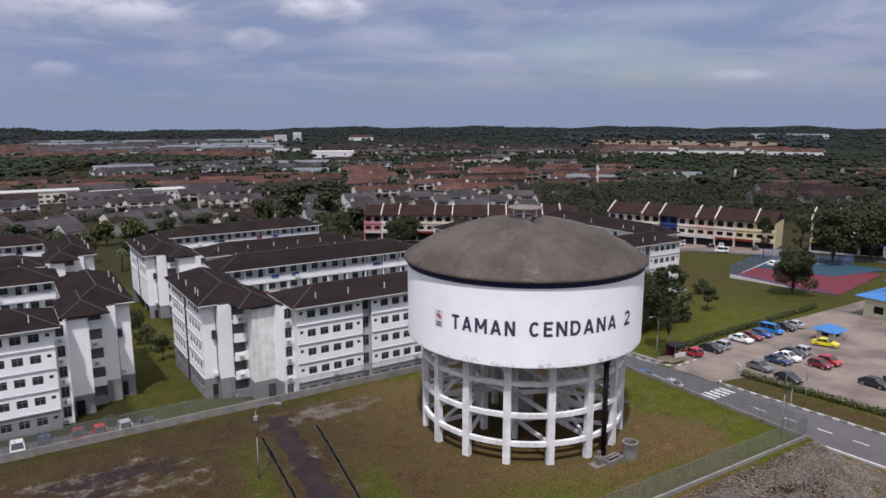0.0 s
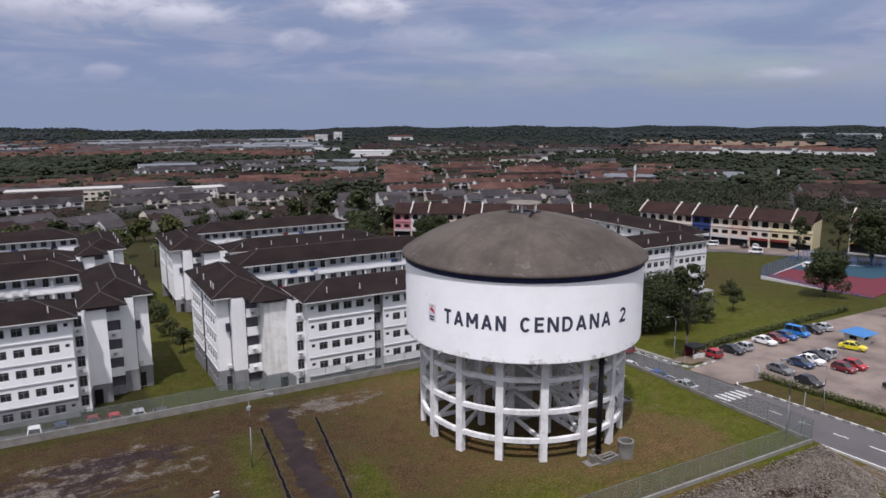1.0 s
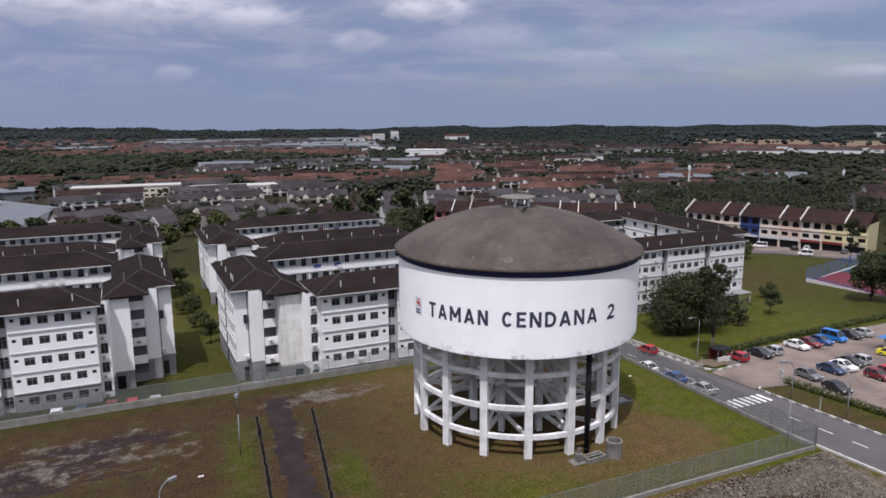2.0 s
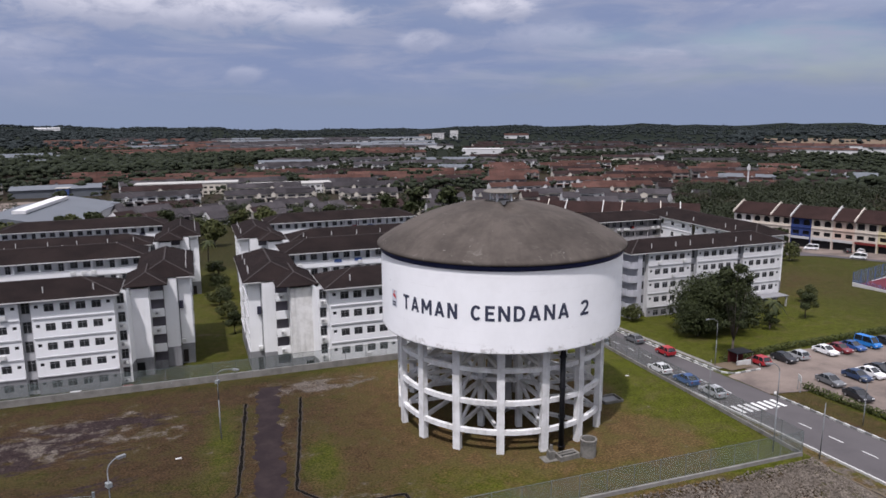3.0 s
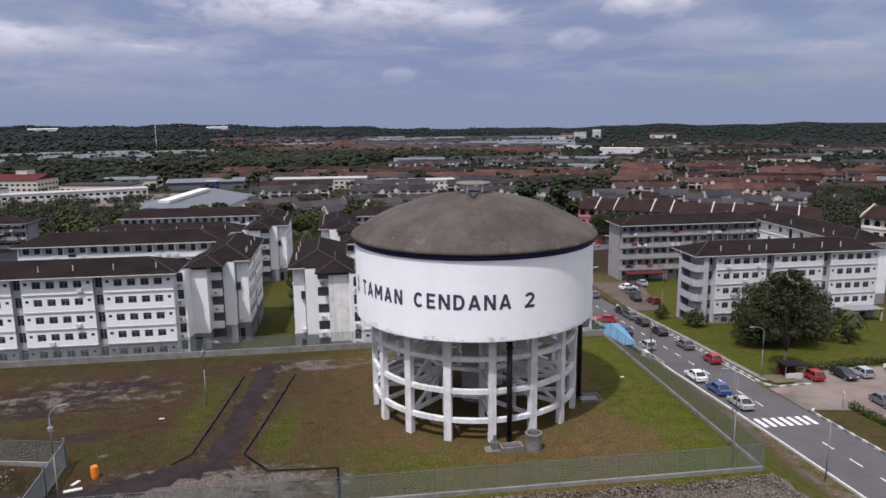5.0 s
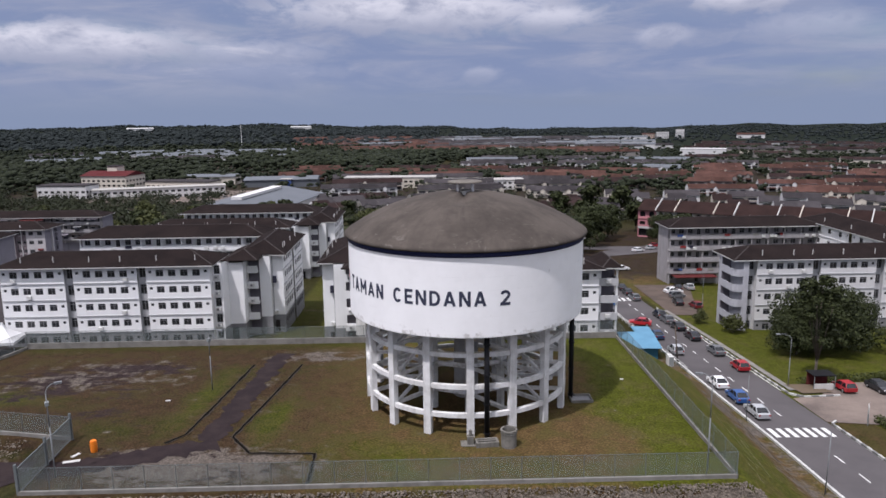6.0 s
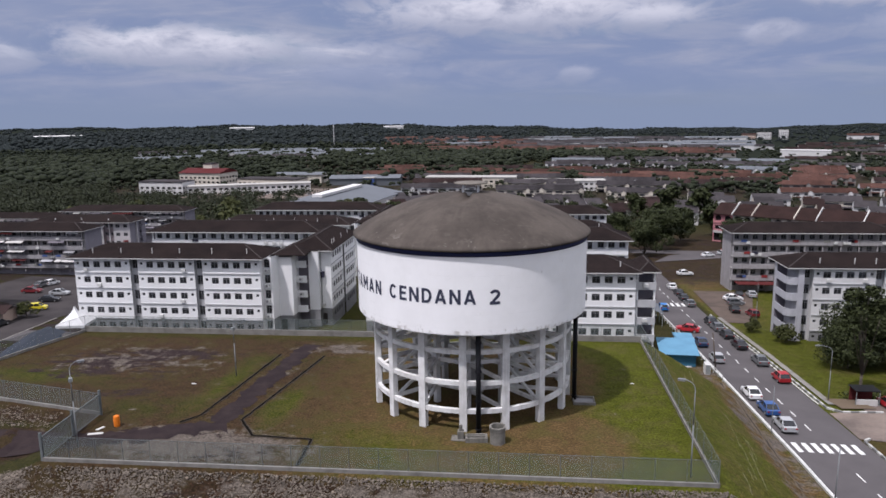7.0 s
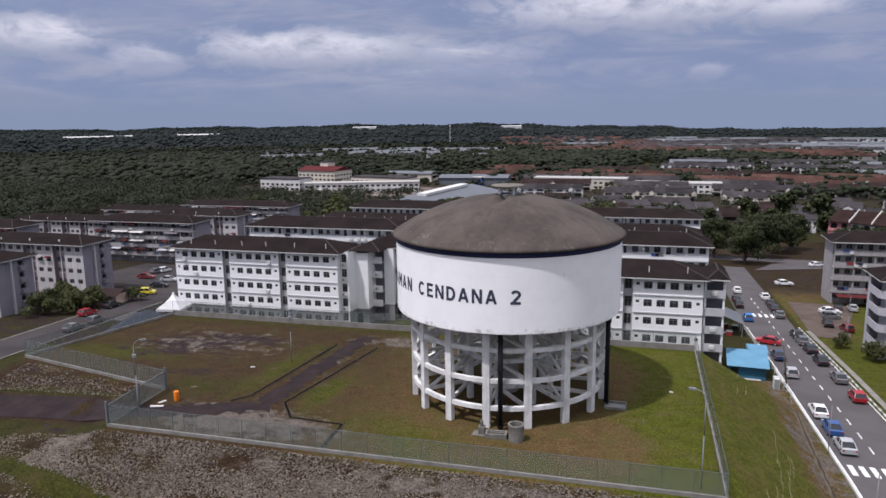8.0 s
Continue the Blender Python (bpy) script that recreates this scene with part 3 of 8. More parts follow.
    part("rim_band", Geo().revolve([(TANK_R + 0.02, TANK_TOP - 0.5), (TANK_R + 0.06, TANK_TOP - 0.5), (TANK_R + 0.06, TANK_TOP), (TANK_R - 0.1, TANK_TOP)], 128), BLUE_BAND, tower, "navy painted band under the dome", True)
    RISE = 4.12
    prof = [(TANK_R + 0.32, TANK_TOP - 0.02), (TANK_R + 0.38, TANK_TOP + 0.02), (TANK_R + 0.38, TANK_TOP + 0.22), (TANK_R + 0.2, TANK_TOP + 0.38)]
    R = TANK_R + 0.2
    S = (R * R + (RISE - 0.3) ** 2) / (2 * (RISE - 0.3))
    n = 128
    dome = Geo().revolve(prof, n)
    k0 = len(dome.v) - n
    rings = 22
    for j in range(1, rings + 1):
        r = R * (1 - j / rings)
        z = TANK_TOP + 0.38 + math.sqrt(max(S * S - r * r, 0)) - (S - RISE + 0.3) - 0.0
        for i in range(n):
            w = 2 * math.pi * i / n
            f = r / R
            # shallow valleys run down from the crown; the shell is uneven
            v = -0.55 * math.exp(-((((math.degrees(w) - 262 + 180) % 360) - 180) / 13) ** 2) * max(0, 1 - ((f - 0.18) / 0.32) ** 2) if f > 0 else 0
            v += 0.05 * noise.noise(Vector((r * math.cos(w) * 0.5, r * math.sin(w) * 0.5, 1.3)))
            dome.v.append((r * math.cos(w), r * math.sin(w), z + v))
    for j in range(rings):
        for i in range(n):
            i2 = (i + 1) % n
            a = k0 + j * n
            dome.f.append((a + i, a + i2, a + n + i2, a + n + i))
    part("dome_roof", dome, DOME, tower, "weathered grey concrete dome", True)
    # hatch cover on four posts at the crown
    zc = TANK_TOP + RISE
    part("hatch_canopy", Geo().revolve([(0, zc + 1.02), (1.75, zc + 0.92), (1.82, zc + 0.98), (1.75, zc + 1.07), (0, zc + 1.22)], 24), HATCH, tower, "round concrete canopy over the hatch")
    part("hatch_curb", Geo().revolve([(1.0, zc - 0.3), (1.0, zc + 0.15), (0.8, zc + 0.15), (0.8, zc - 0.3)], 20), CONCRETE, tower)
    for i in range(4):
        w = radians(45 + 90 * i)
        part("hatch_post", Geo().beam((1.1 * math.cos(w), 1.1 * math.sin(w), zc - 0.3), (1.1 * math.cos(w), 1.1 * math.sin(w), zc + 1.0), 0.18, 0.18), TANK_WHITE, tower)
    # black pipes standing beside the columns
    for i, (px, py) in enumerate(((1.33, -11.1), (11.1, -1.9))):
        pipe = part("pipe", Geo().tube((px, py, 0.1), (px, py, TANK_LOW + 0.1), 0.25, 14), BLACK_PIPE, tower, "black standing pipe", True)
        for z in (0.5, 3.4, 6.3, 9.2):
            part("flange", Geo().tube((px, py, z - 0.06), (px, py, z + 0.06), 0.34, 14), BLACK_PIPE, pipe)
    return tower


tower = make_tower()


def arc(cx, cy, rx, ry, a0, a1, n=14):
    return [(cx + rx * math.cos(radians(a0 + (a1 - a0) * i / n)), cy + ry * math.sin(radians(a0 + (a1 - a0) * i / n))) for i in range(n + 1)]


def letter_strokes(ch, w, s):
    """Centre lines of a bold capital, one unit high and w wide, drawn with strokes s wide."""
    h = s / 2
    return {
        "T": [[(0, 1 - h), (w, 1 - h)], [(w / 2, 0), (w / 2, 1 - h)]],
        "A": [[(h * 0.9, 0), (w / 2, 1)], [(w - h * 0.9, 0), (w / 2, 1)], [(w * 0.24, 0.30), (w * 0.76, 0.30)]],
        "M": [[(h, 0), (h, 1)], [(w - h, 0), (w - h, 1)], [(h * 1.1, 0.96), (w / 2, 0.30)], [(w - h * 1.1, 0.96), (w / 2, 0.30)]],
        "N": [[(h, 0), (h, 1)], [(w - h, 0), (w - h, 1)], [(h * 1.2, 0.97), (w - h * 1.2, 0.03)]],
        "E": [[(h, 0), (h, 1)], [(h, 1 - h), (w, 1 - h)], [(h, 0.51), (w * 0.9, 0.51)], [(h, h), (w, h)]],
        "C": [arc(w / 2, 0.5, w / 2 - h, 0.5 - h, 42, 318, 22)],
        "D": [[(h, 0), (h, 1)], [(h, 1 - h)] + arc(w * 0.45, 0.5, w * 0.55 - h, 0.5 - h, 90, -90, 16) + [(h, h)]],
        "2": [arc(w / 2, 0.69, w / 2 - h, 0.31 - h, 165, -35, 14) + [(h * 1.3, h)], [(0, h), (w, h)]],
    }[ch]


LETTER_WIDTH = {"T": 0.62, "A": 0.74, "M": 0.86, "N": 0.70, "C": 0.66, "E": 0.56, "D": 0.68, "2": 0.58}


def lettering(text, a0, a1, base, cap):
    """A painted word bent round the tank wall from angle a0 to a1, each letter a part of the tower."""
    span = radians(a1 - a0) * TANK_R / cap
    total = sum(LETTER_WIDTH[c] for c in text)
    k = 0.80 * span / total if len(text) > 1 else span / total
    gap = 0.20 * span / max(1, len(text) - 1)
    x0 = 0.0
    for ch in text:
        w = LETTER_WIDTH[ch] * k
        g = Geo()
        for layer, line in enumerate(letter_strokes(ch, w, 0.19)):
            pts = []
            for (ax, ay), (bx, by) in zip(line, line[1:]):
                n = max(1, int(math.hypot(bx - ax, by - ay) / 0.18))
                pts += [(ax + (bx - ax) * i / n, ay + (by - ay) * i / n) for i in range(n)]
            pts.append(line[-1])
            start = len(g.v)
            for i, (x, y) in enumerate(pts):
                p, q = pts[max(0, i - 1)], pts[min(len(pts) - 1, i + 1)]
                d = math.hypot(q[0] - p[0], q[1] - p[1])
                nx, ny = -(q[1] - p[1]) / d * 0.095, (q[0] - p[0]) / d * 0.095
                for e in (-1, 1):
                    a = radians(a0) + (x0 + x + e * nx) * cap / TANK_R
                    r = TANK_R + 0.018 + 0.002 * layer
                    g.v.append((r * math.cos(a), r * math.sin(a), base + min(max(y + e * ny, 0), 1) * cap))
            for i in range(len(pts) - 1):
                j = start + 2 * i
                g.f.append((j, j + 2, j + 3, j + 1))
        part("letter", g, LETTER, tower, "dark grey painted letter")
        x0 += w + gap


lettering("TAMAN", -161.4, -132.1, 13.16, 1.4)
lettering("CENDANA", -126.3, -84.4, 13.16, 1.4)
lettering("2", -78.4, -73.8, 13.16, 1.4)


def emblem():
    """The painted badge before the words: a pale panel, a red sweep and dark bars."""
    a0 = radians(-169.2)

    def patch(x0, x1, z0, z1, off):
        g = Geo()
        n = 4
        for i in range(n):
            u, v = x0 + (x1 - x0) * i / n, x0 + (x1 - x0) * (i + 1) / n
            p, q = a0 + u / TANK_R, a0 + v / TANK_R
            r = TANK_R + off
            g.poly((r * math.cos(p), r * math.sin(p), z0), (r * math.cos(q), r * math.sin(q), z0), (r * math.cos(q), r * math.sin(q), z1), (r * math.cos(p), r * math.sin(p), z1))
        return g
    badge = part("badge", patch(-0.5, 0.5, 12.95, 14.6, 0.012), DULL_WHITE, tower, "pale painted badge panel")
    sweep = Geo()
    r = TANK_R + 0.03
    for pts in (((-0.36, 14.1), (0.1, 13.87), (0.36, 13.75), (0.3, 14.07), (-0.05, 14.3)), ((-0.1, 14.38), (0.1, 14.36), (0.16, 14.54), (-0.02, 14.53))):
        sweep.poly(*[(r * math.cos(a0 + x / TANK_R), r * math.sin(a0 + x / TANK_R), z) for x, z in pts])
    part("badge_sweep", sweep, RED_PAINT, badge, "red painted sweep")
    for z in (13.08, 13.34):
        part("badge_bar", patch(-0.34, 0.3, z, z + 0.16, 0.03), LETTER, badge, "grey bar of small lettering")


DULL_WHITE = material("pale_panel", (0.62, 0.64, 0.68), 0.7)
emblem()

# ---- walk-up flats ----
FLOOR = 2.9
_win = {}
# dark grey-lilac that puts shade into recessed walls; also one awning colour
DULL_SHADE = material("grey_lilac_shade", (0.17, 0.157, 0.18), 0.85, (0.13, 0.12, 0.135), 0.4, 4.0, 0.5, streaks=0.4)


def window_meshes(w, h):
    """Frame and pane of a window that sits in an opening w by h; its face looks to -y."""
    key = (round(w, 2), round(h, 2))
    if key not in _win:
        g = Geo()
        b = 0.06
        xs, zs = [0, b, w - b, w], [0, b, h - b, h]
        panes = {(1, 1)}
        if w > 0.8:
            xs = [0, b, w / 2 - 0.03, w / 2 + 0.03, w - b, w]
            zs = [0, b, h * 0.7, h * 0.7 + 0.05, h - b, h]
            panes = {(1, 1), (3, 1), (1, 3), (3, 3)}
        for i in range(len(xs) - 1):
            for k in range(len(zs) - 1):
                a, c, d, e = xs[i], xs[i + 1], zs[k], zs[k + 1]
                if (i, k) in panes:
                    g.poly((a, 0.08, d), (a, 0.15, d), (a, 0.15, e), (a, 0.08, e)).poly((c, 0.15, d), (c, 0.08, d), (c, 0.08, e), (c, 0.15, e))
                    g.poly((a, 0.15, d), (a, 0.08, d), (c, 0.08, d), (c, 0.15, d)).poly((a, 0.08, e), (a, 0.15, e), (c, 0.15, e), (c, 0.08, e))
                else:
                    g.poly((a, 0.08, d), (c, 0.08, d), (c, 0.08, e), (a, 0.08, e))
        p = Geo().poly((b, 0.125, b), (w - b, 0.125, b), (w - b, 0.125, h - b), (b, 0.125, h - b))
        _win[key] = (g.mesh("window", FRAME), p.mesh("pane", PANE))
    return _win[key]


def put_window(parent, m, w, h):
    frame_mesh, pane_mesh = window_meshes(w, h)
    ob = part("window", frame_mesh, None, parent, at=m)
    part("pane", pane_mesh, None, ob)


def facade_pose(origin, along):
    """Local pose whose x runs along a facade and whose -y looks out."""
    u = Vector(along).normalized()
    return Matrix.Translation(origin) @ Matrix.Rotation(math.atan2(u.y, u.x), 4, "Z")


def bay_holes(width, floors, first, count=4, vents=True):
    """Openings of one bay: a row of windows on every floor with a small vent at either end."""
    holes = []
    for f in range(first, floors):
        z = f * FLOOR
        step = (width - 2.6) / count
        for i in range(count):
            c = 1.3 + step * (i + 0.5)
            holes.append((c - 0.65, c + 0.65, z + 0.95, z + 2.1))
        if vents:
            holes.append((0.45, 1.0, z + 1.5, z + 2.0))
            holes.append((width - 1.0, width - 0.45, z + 1.5, z + 2.0))
    return holes


def hip_roof(block, x0, y0, x1, y1, z, rise, over=0.9, mat=None):
    """A hipped roof over a rectangle, with a thick edge, ridge caps and a pale fascia."""
    mat = mat or ROOF
    a, b, c, d = x0 - over, y0 - over, x1 + over, y1 + over
    lx, ly = c - a, d - b
    g = Geo()
    e = 0.16
    if lx >= ly:
        h = ly / 2
        r0, r1 = (a + h, b + h, z + rise), (c - h, b + h, z + rise)
        slopes = [((a, b), (c, b), r1, r0), ((c, d), (a, d), r0, r1), ((c, b), (c, d), r1), ((a, d), (a, b), r0)]
    else:
        h = lx / 2
        r0, r1 = (a + h, b + h, z + rise), (a + h, d - h, z + rise)
        slopes = [((c, b), (c, d), r1, r0), ((a, d), (a, b), r0, r1), ((a, b), (c, b), r0), ((c, d), (a, d), r1)]
    for s in slopes:
        g.poly(*[(p[0], p[1], z) if len(p) == 2 else p for p in s])
    g.poly((a, d, z - 0.02), (c, d, z - 0.02), (c, b, z - 0.02), (a, b, z - 0.02))
    roof = part("roof", g, mat, block, "dark brown tiled hip roof")
    part("ridge_cap", Geo().beam(r0, r1, 0.22, 0.14), CAP, roof)
    for p, q in (((a, b, z), r0), ((c, b, z), r1 if lx >= ly else r0), ((c, d, z), r1), ((a, d, z), r0 if lx >= ly else r1)):
        part("hip_cap", Geo().beam(p, q, 0.2, 0.12), CAP, roof)
    f = Geo()
    f.box(a, b, z - e - 0.05, c, b + 0.06, z - 0.025).box(a, d - 0.06, z - e - 0.05, c, d, z - 0.025)
    f.box(a, b + 0.06, z - e - 0.05, a + 0.06, d - 0.06, z - 0.025).box(c - 0.06, b + 0.06, z - e - 0.05, c, d - 0.06, z - 0.025)
    part("fascia", f, FASCIA, roof)
    return r0, r1


def roof_pipes(block, xs, y, z):
    me = Geo().tube((0, 0, -0.2), (0, 0, 0.95), 0.085, 6).mesh("vent_pipe", FASCIA)
    for x in xs:
        part("vent_pipe", me, None, block, at=pose(x, y, z))


CAP = material("ridge_mortar", (0.052, 0.044, 0.042), 0.9)
FASCIA = material("fascia_paint", (0.55, 0.54, 0.52), 0.7)
AC = material("aircon_white", (0.6, 0.6, 0.58), 0.6)
RUST = material("stained_awning", (0.095, 0.022, 0.022), 0.9)


def storey_walls(block, origin, along, length, floors, first, holes, upper, lower, ground_grey=True):
    """One facade: white above, grey paint on the ground storey."""
    hi = [h for h in holes if h[2] >= FLOOR]
    lo = [h for h in holes if h[2] < FLOOR]
    split = FLOOR if ground_grey else 0.0
    g = Geo().wall(origin, along, length, split, floors * FLOOR, hi if ground_grey else holes)
    part("wall", g, upper, block)
    if ground_grey and first == 0:
        part("base_wall", Geo().wall(origin, along, length, -1.2, FLOOR, lo), lower, block, "grey painted ground storey")
    m = facade_pose(origin, along)
    for h in holes:
        put_window(block, m @ pose(h[0], 0, h[2]), h[1] - h[0], h[3] - h[2])


def ledges(block, origin, along, length, floors, first):
    m = facade_pose(origin, along)
    me = Geo().box(0.1, -0.14, -0.1, length - 0.1, 0.0, 0.06).mesh("ledge", LEDGE)
    for f in range(max(first, 1), floors + 0):
        part("ledge", me, None, block, at=m @ pose(0, 0, f * FLOOR - 0.02))


LEDGE = material("ledge_paint", (0.46, 0.46, 0.47), 0.8, streaks=0.4)


def window_block(block, x0, y0, bays, depth, floors=5, first=0, slit=1.5, upper=None, lower=None, rise=1.9, pipes=True, rng=None,
                 back="plain", mirror=False, per_bay=4, over=0.9, roof=True):
    """A slab of flats along x with its windowed front at y0. bays: widths; slits between them are set back."""
    upper, lower = upper or WHITE, lower or GREY_PAINT
    rng = rng or random.Random(5)
    x = x0
    H = floors * FLOOR
    for i, w in enumerate(bays):
        storey_walls(block, (x, y0, 0), (1, 0, 0), w, floors, first, bay_holes(w, floors, first, per_bay), upper, lower)
        ledges(block, (x, y0, 0), (1, 0, 0), w, floors, first)
        # a few air conditioners and hung racks under the windows
        for f in range(max(first, 1), floors):
            for k in range(per_bay):
                if rng.random() < 0.09:
                    c = x + 1.3 + (w - 2.6) / per_bay * (k + 0.5) + rng.uniform(-0.5, 0.5)
                    part("air_conditioner", Geo().box(c - 0.38, y0 - 0.42, f * FLOOR + 0.28, c + 0.38, y0 - 0.02, f * FLOOR + 0.82), AC, block)
        x += w
        if i < len(bays) - 1:
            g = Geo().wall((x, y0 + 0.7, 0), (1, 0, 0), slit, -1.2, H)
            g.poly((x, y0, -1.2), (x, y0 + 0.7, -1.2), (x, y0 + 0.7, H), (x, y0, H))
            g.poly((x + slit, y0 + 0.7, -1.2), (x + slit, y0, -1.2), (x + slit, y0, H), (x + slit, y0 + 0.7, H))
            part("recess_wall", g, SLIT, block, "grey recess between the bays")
            for f in range(first, floors):
                put_window(block, pose(x + 0.2, y0 + 0.56, f * FLOOR + 0.7), slit - 0.4, 1.7)
            x += slit
    x1, y1 = x, y0 + depth
    ends = Geo()
    ends.wall((x1, y0, 0), (0, 1, 0), depth, -1.2, H).wall((x1, y1, 0), (-1, 0, 0), x1 - x0, -1.2, H).wall((x0, y1, 0), (0, -1, 0), depth, -1.2, H)
    part("end_wall", ends, upper, block)
    part("floor_slab", Geo().box(x0 + 0.4, y0 + 1.4, H - 0.3, x1 - 0.4, y1 - 0.3, H - 0.06), CONCRETE, block)
    if roof:
        hip_roof(block, x0, y0, x1, y1, H, rise, over)
        if pipes:
            n = len(bays) * 2
            roof_pipes(block, [x0 + (x1 - x0) * (i + 0.5) / n + rng.uniform(-0.6, 0.6) for i in range(n)], y0 + 0.9, H + 0.62)
    return x0, x1, y0, y1


def corridor_block(block, x0, x1, y0, depth, floors=5, first=2, upper=None, rise=1.9, rng=None, clutter=0.5, awnings=False, dark=False, ends_upper=None):
    """A slab whose open access corridors, with solid parapets, face y0 along x."""
    upper = upper or WHITE
    rng = rng or random.Random(9)
    H = floors * FLOOR
    L = x1 - x0
    n = int(L / 2.1)
    holes = []
    for f in range(first, floors):
        for i in range(n):
            c = (i + 0.5) * L / n
            if i % 4 == 3:
                holes.append((c - 0.45, c + 0.45, f * FLOOR + 0.25, f * FLOOR + 2.2))
            else:
                holes.append((c - 0.62, c + 0.62, f * FLOOR + 1.05, f * FLOOR + 2.2))
    part("wall", Geo().wall((x0, y0 + 1.4, 0), (1, 0, 0), L, first * FLOOR - 1.2, H, holes), upper, block)
    for h in holes:
        put_window(block, pose(x0 + h[0], y0 + 1.4, h[2]), h[1] - h[0], h[3] - h[2])
    for f in range(max(first, 1), floors):
        z = f * FLOOR
        part("corridor_slab", Geo().box(x0, y0, z - 0.16, x1, y0 + 1.398, z), CONCRETE, block)
        part("parapet", Geo().box(x0 + 0.06, y0 - 0.12, z - 0.2, x1 - 0.06, y0 + 0.03, z + 1.0), upper, block)
        for i in range(int(L / 3.2)):
            if rng.random() < clutter:
                c = x0 + 1 + rng.random() * (L - 2)
                if rng.random() < 0.6:
                    part("air_conditioner", Geo().box(c - 0.4, y0 - 0.5, z + 0.15, c + 0.4, y0 - 0.13, z + 0.7), AC, block)
                else:
                    part("laundry", Geo().box(c - 0.7, y0 - 0.2, z + 0.55, c + 0.7, y0 - 0.14, z + 1.15), rng.choice(CLOTHS), block, "washing hung over the parapet")
        if awnings and f >= 1:
            c = x0 + 0.5
            while c < x1 - 2:
                w = min(rng.uniform(1.8, 5.5), x1 - 0.5 - c)
                if rng.random() < 0.75:
                    d, top = rng.uniform(0.7, 1.3), z + FLOOR - rng.uniform(0.25, 0.45)
                    low = top - rng.uniform(0.3, 0.6)
                    a = Geo()
                    a.poly((c, y0 - d, low), (c + w, y0 - d, low), (c + w, y0 + 0.03, top), (c, y0 + 0.03, top))
                    a.poly((c, y0 + 0.03, top - 0.04), (c + w, y0 + 0.03, top - 0.04), (c + w, y0 - d, low - 0.04), (c, y0 - d, low - 0.04))
                    part("awning", a, rng.choice((RUST, FASCIA, DULL_WALL, GREY_PAINT, DULL_SHADE, DARK_SHADE)), block)
                c += w + rng.uniform(0.1, 1.2)
    post = Geo().box(-0.13, y0 + 0.04, first * FLOOR - 1.2, 0.13, y0 + 0.3, H).mesh("post", upper)
    for i in range(int(L / 4) + 1):
        part("post", post, None, block, at=pose(x0 + 0.15 + (L - 0.3) * i / int(L / 4), 0, 0))
    y1 = y0 + depth
    e = Geo().wall((x1, y0 + 1.4, 0), (0, 1, 0), depth - 1.4, -1.2, H).wall((x1, y1, 0), (-1, 0, 0), L, -1.2, H).wall((x0, y1, 0), (0, -1, 0), depth - 1.4, -1.2, H)
    if first > 0:
        e.wall((x0, y0 + 1.4, 0), (1, 0, 0), L, -1.2, first * FLOOR - 1.2)
    part("end_wall", e, ends_upper or upper, block)
    part("floor_slab", Geo().box(x0 + 0.3, y0 + 1.7, H - 0.3, x1 - 0.3, y1 - 0.3, H - 0.06), CONCRETE, block)
    hip_roof(block, x0, y0, x1, y1, H, rise)
    roof_pipes(block, [x0 + L * (i + 0.5) / 4 for i in range(4)], y1 - 1.0, H + 0.6)


CLOTHS = [material("cloth_red", (0.22, 0.035, 0.035)), material("cloth_dark", (0.04, 0.04, 0.06)), material("cloth_blue", (0.06, 0.1, 0.25)), material("cloth_grey", (0.25, 0.24, 0.22))]


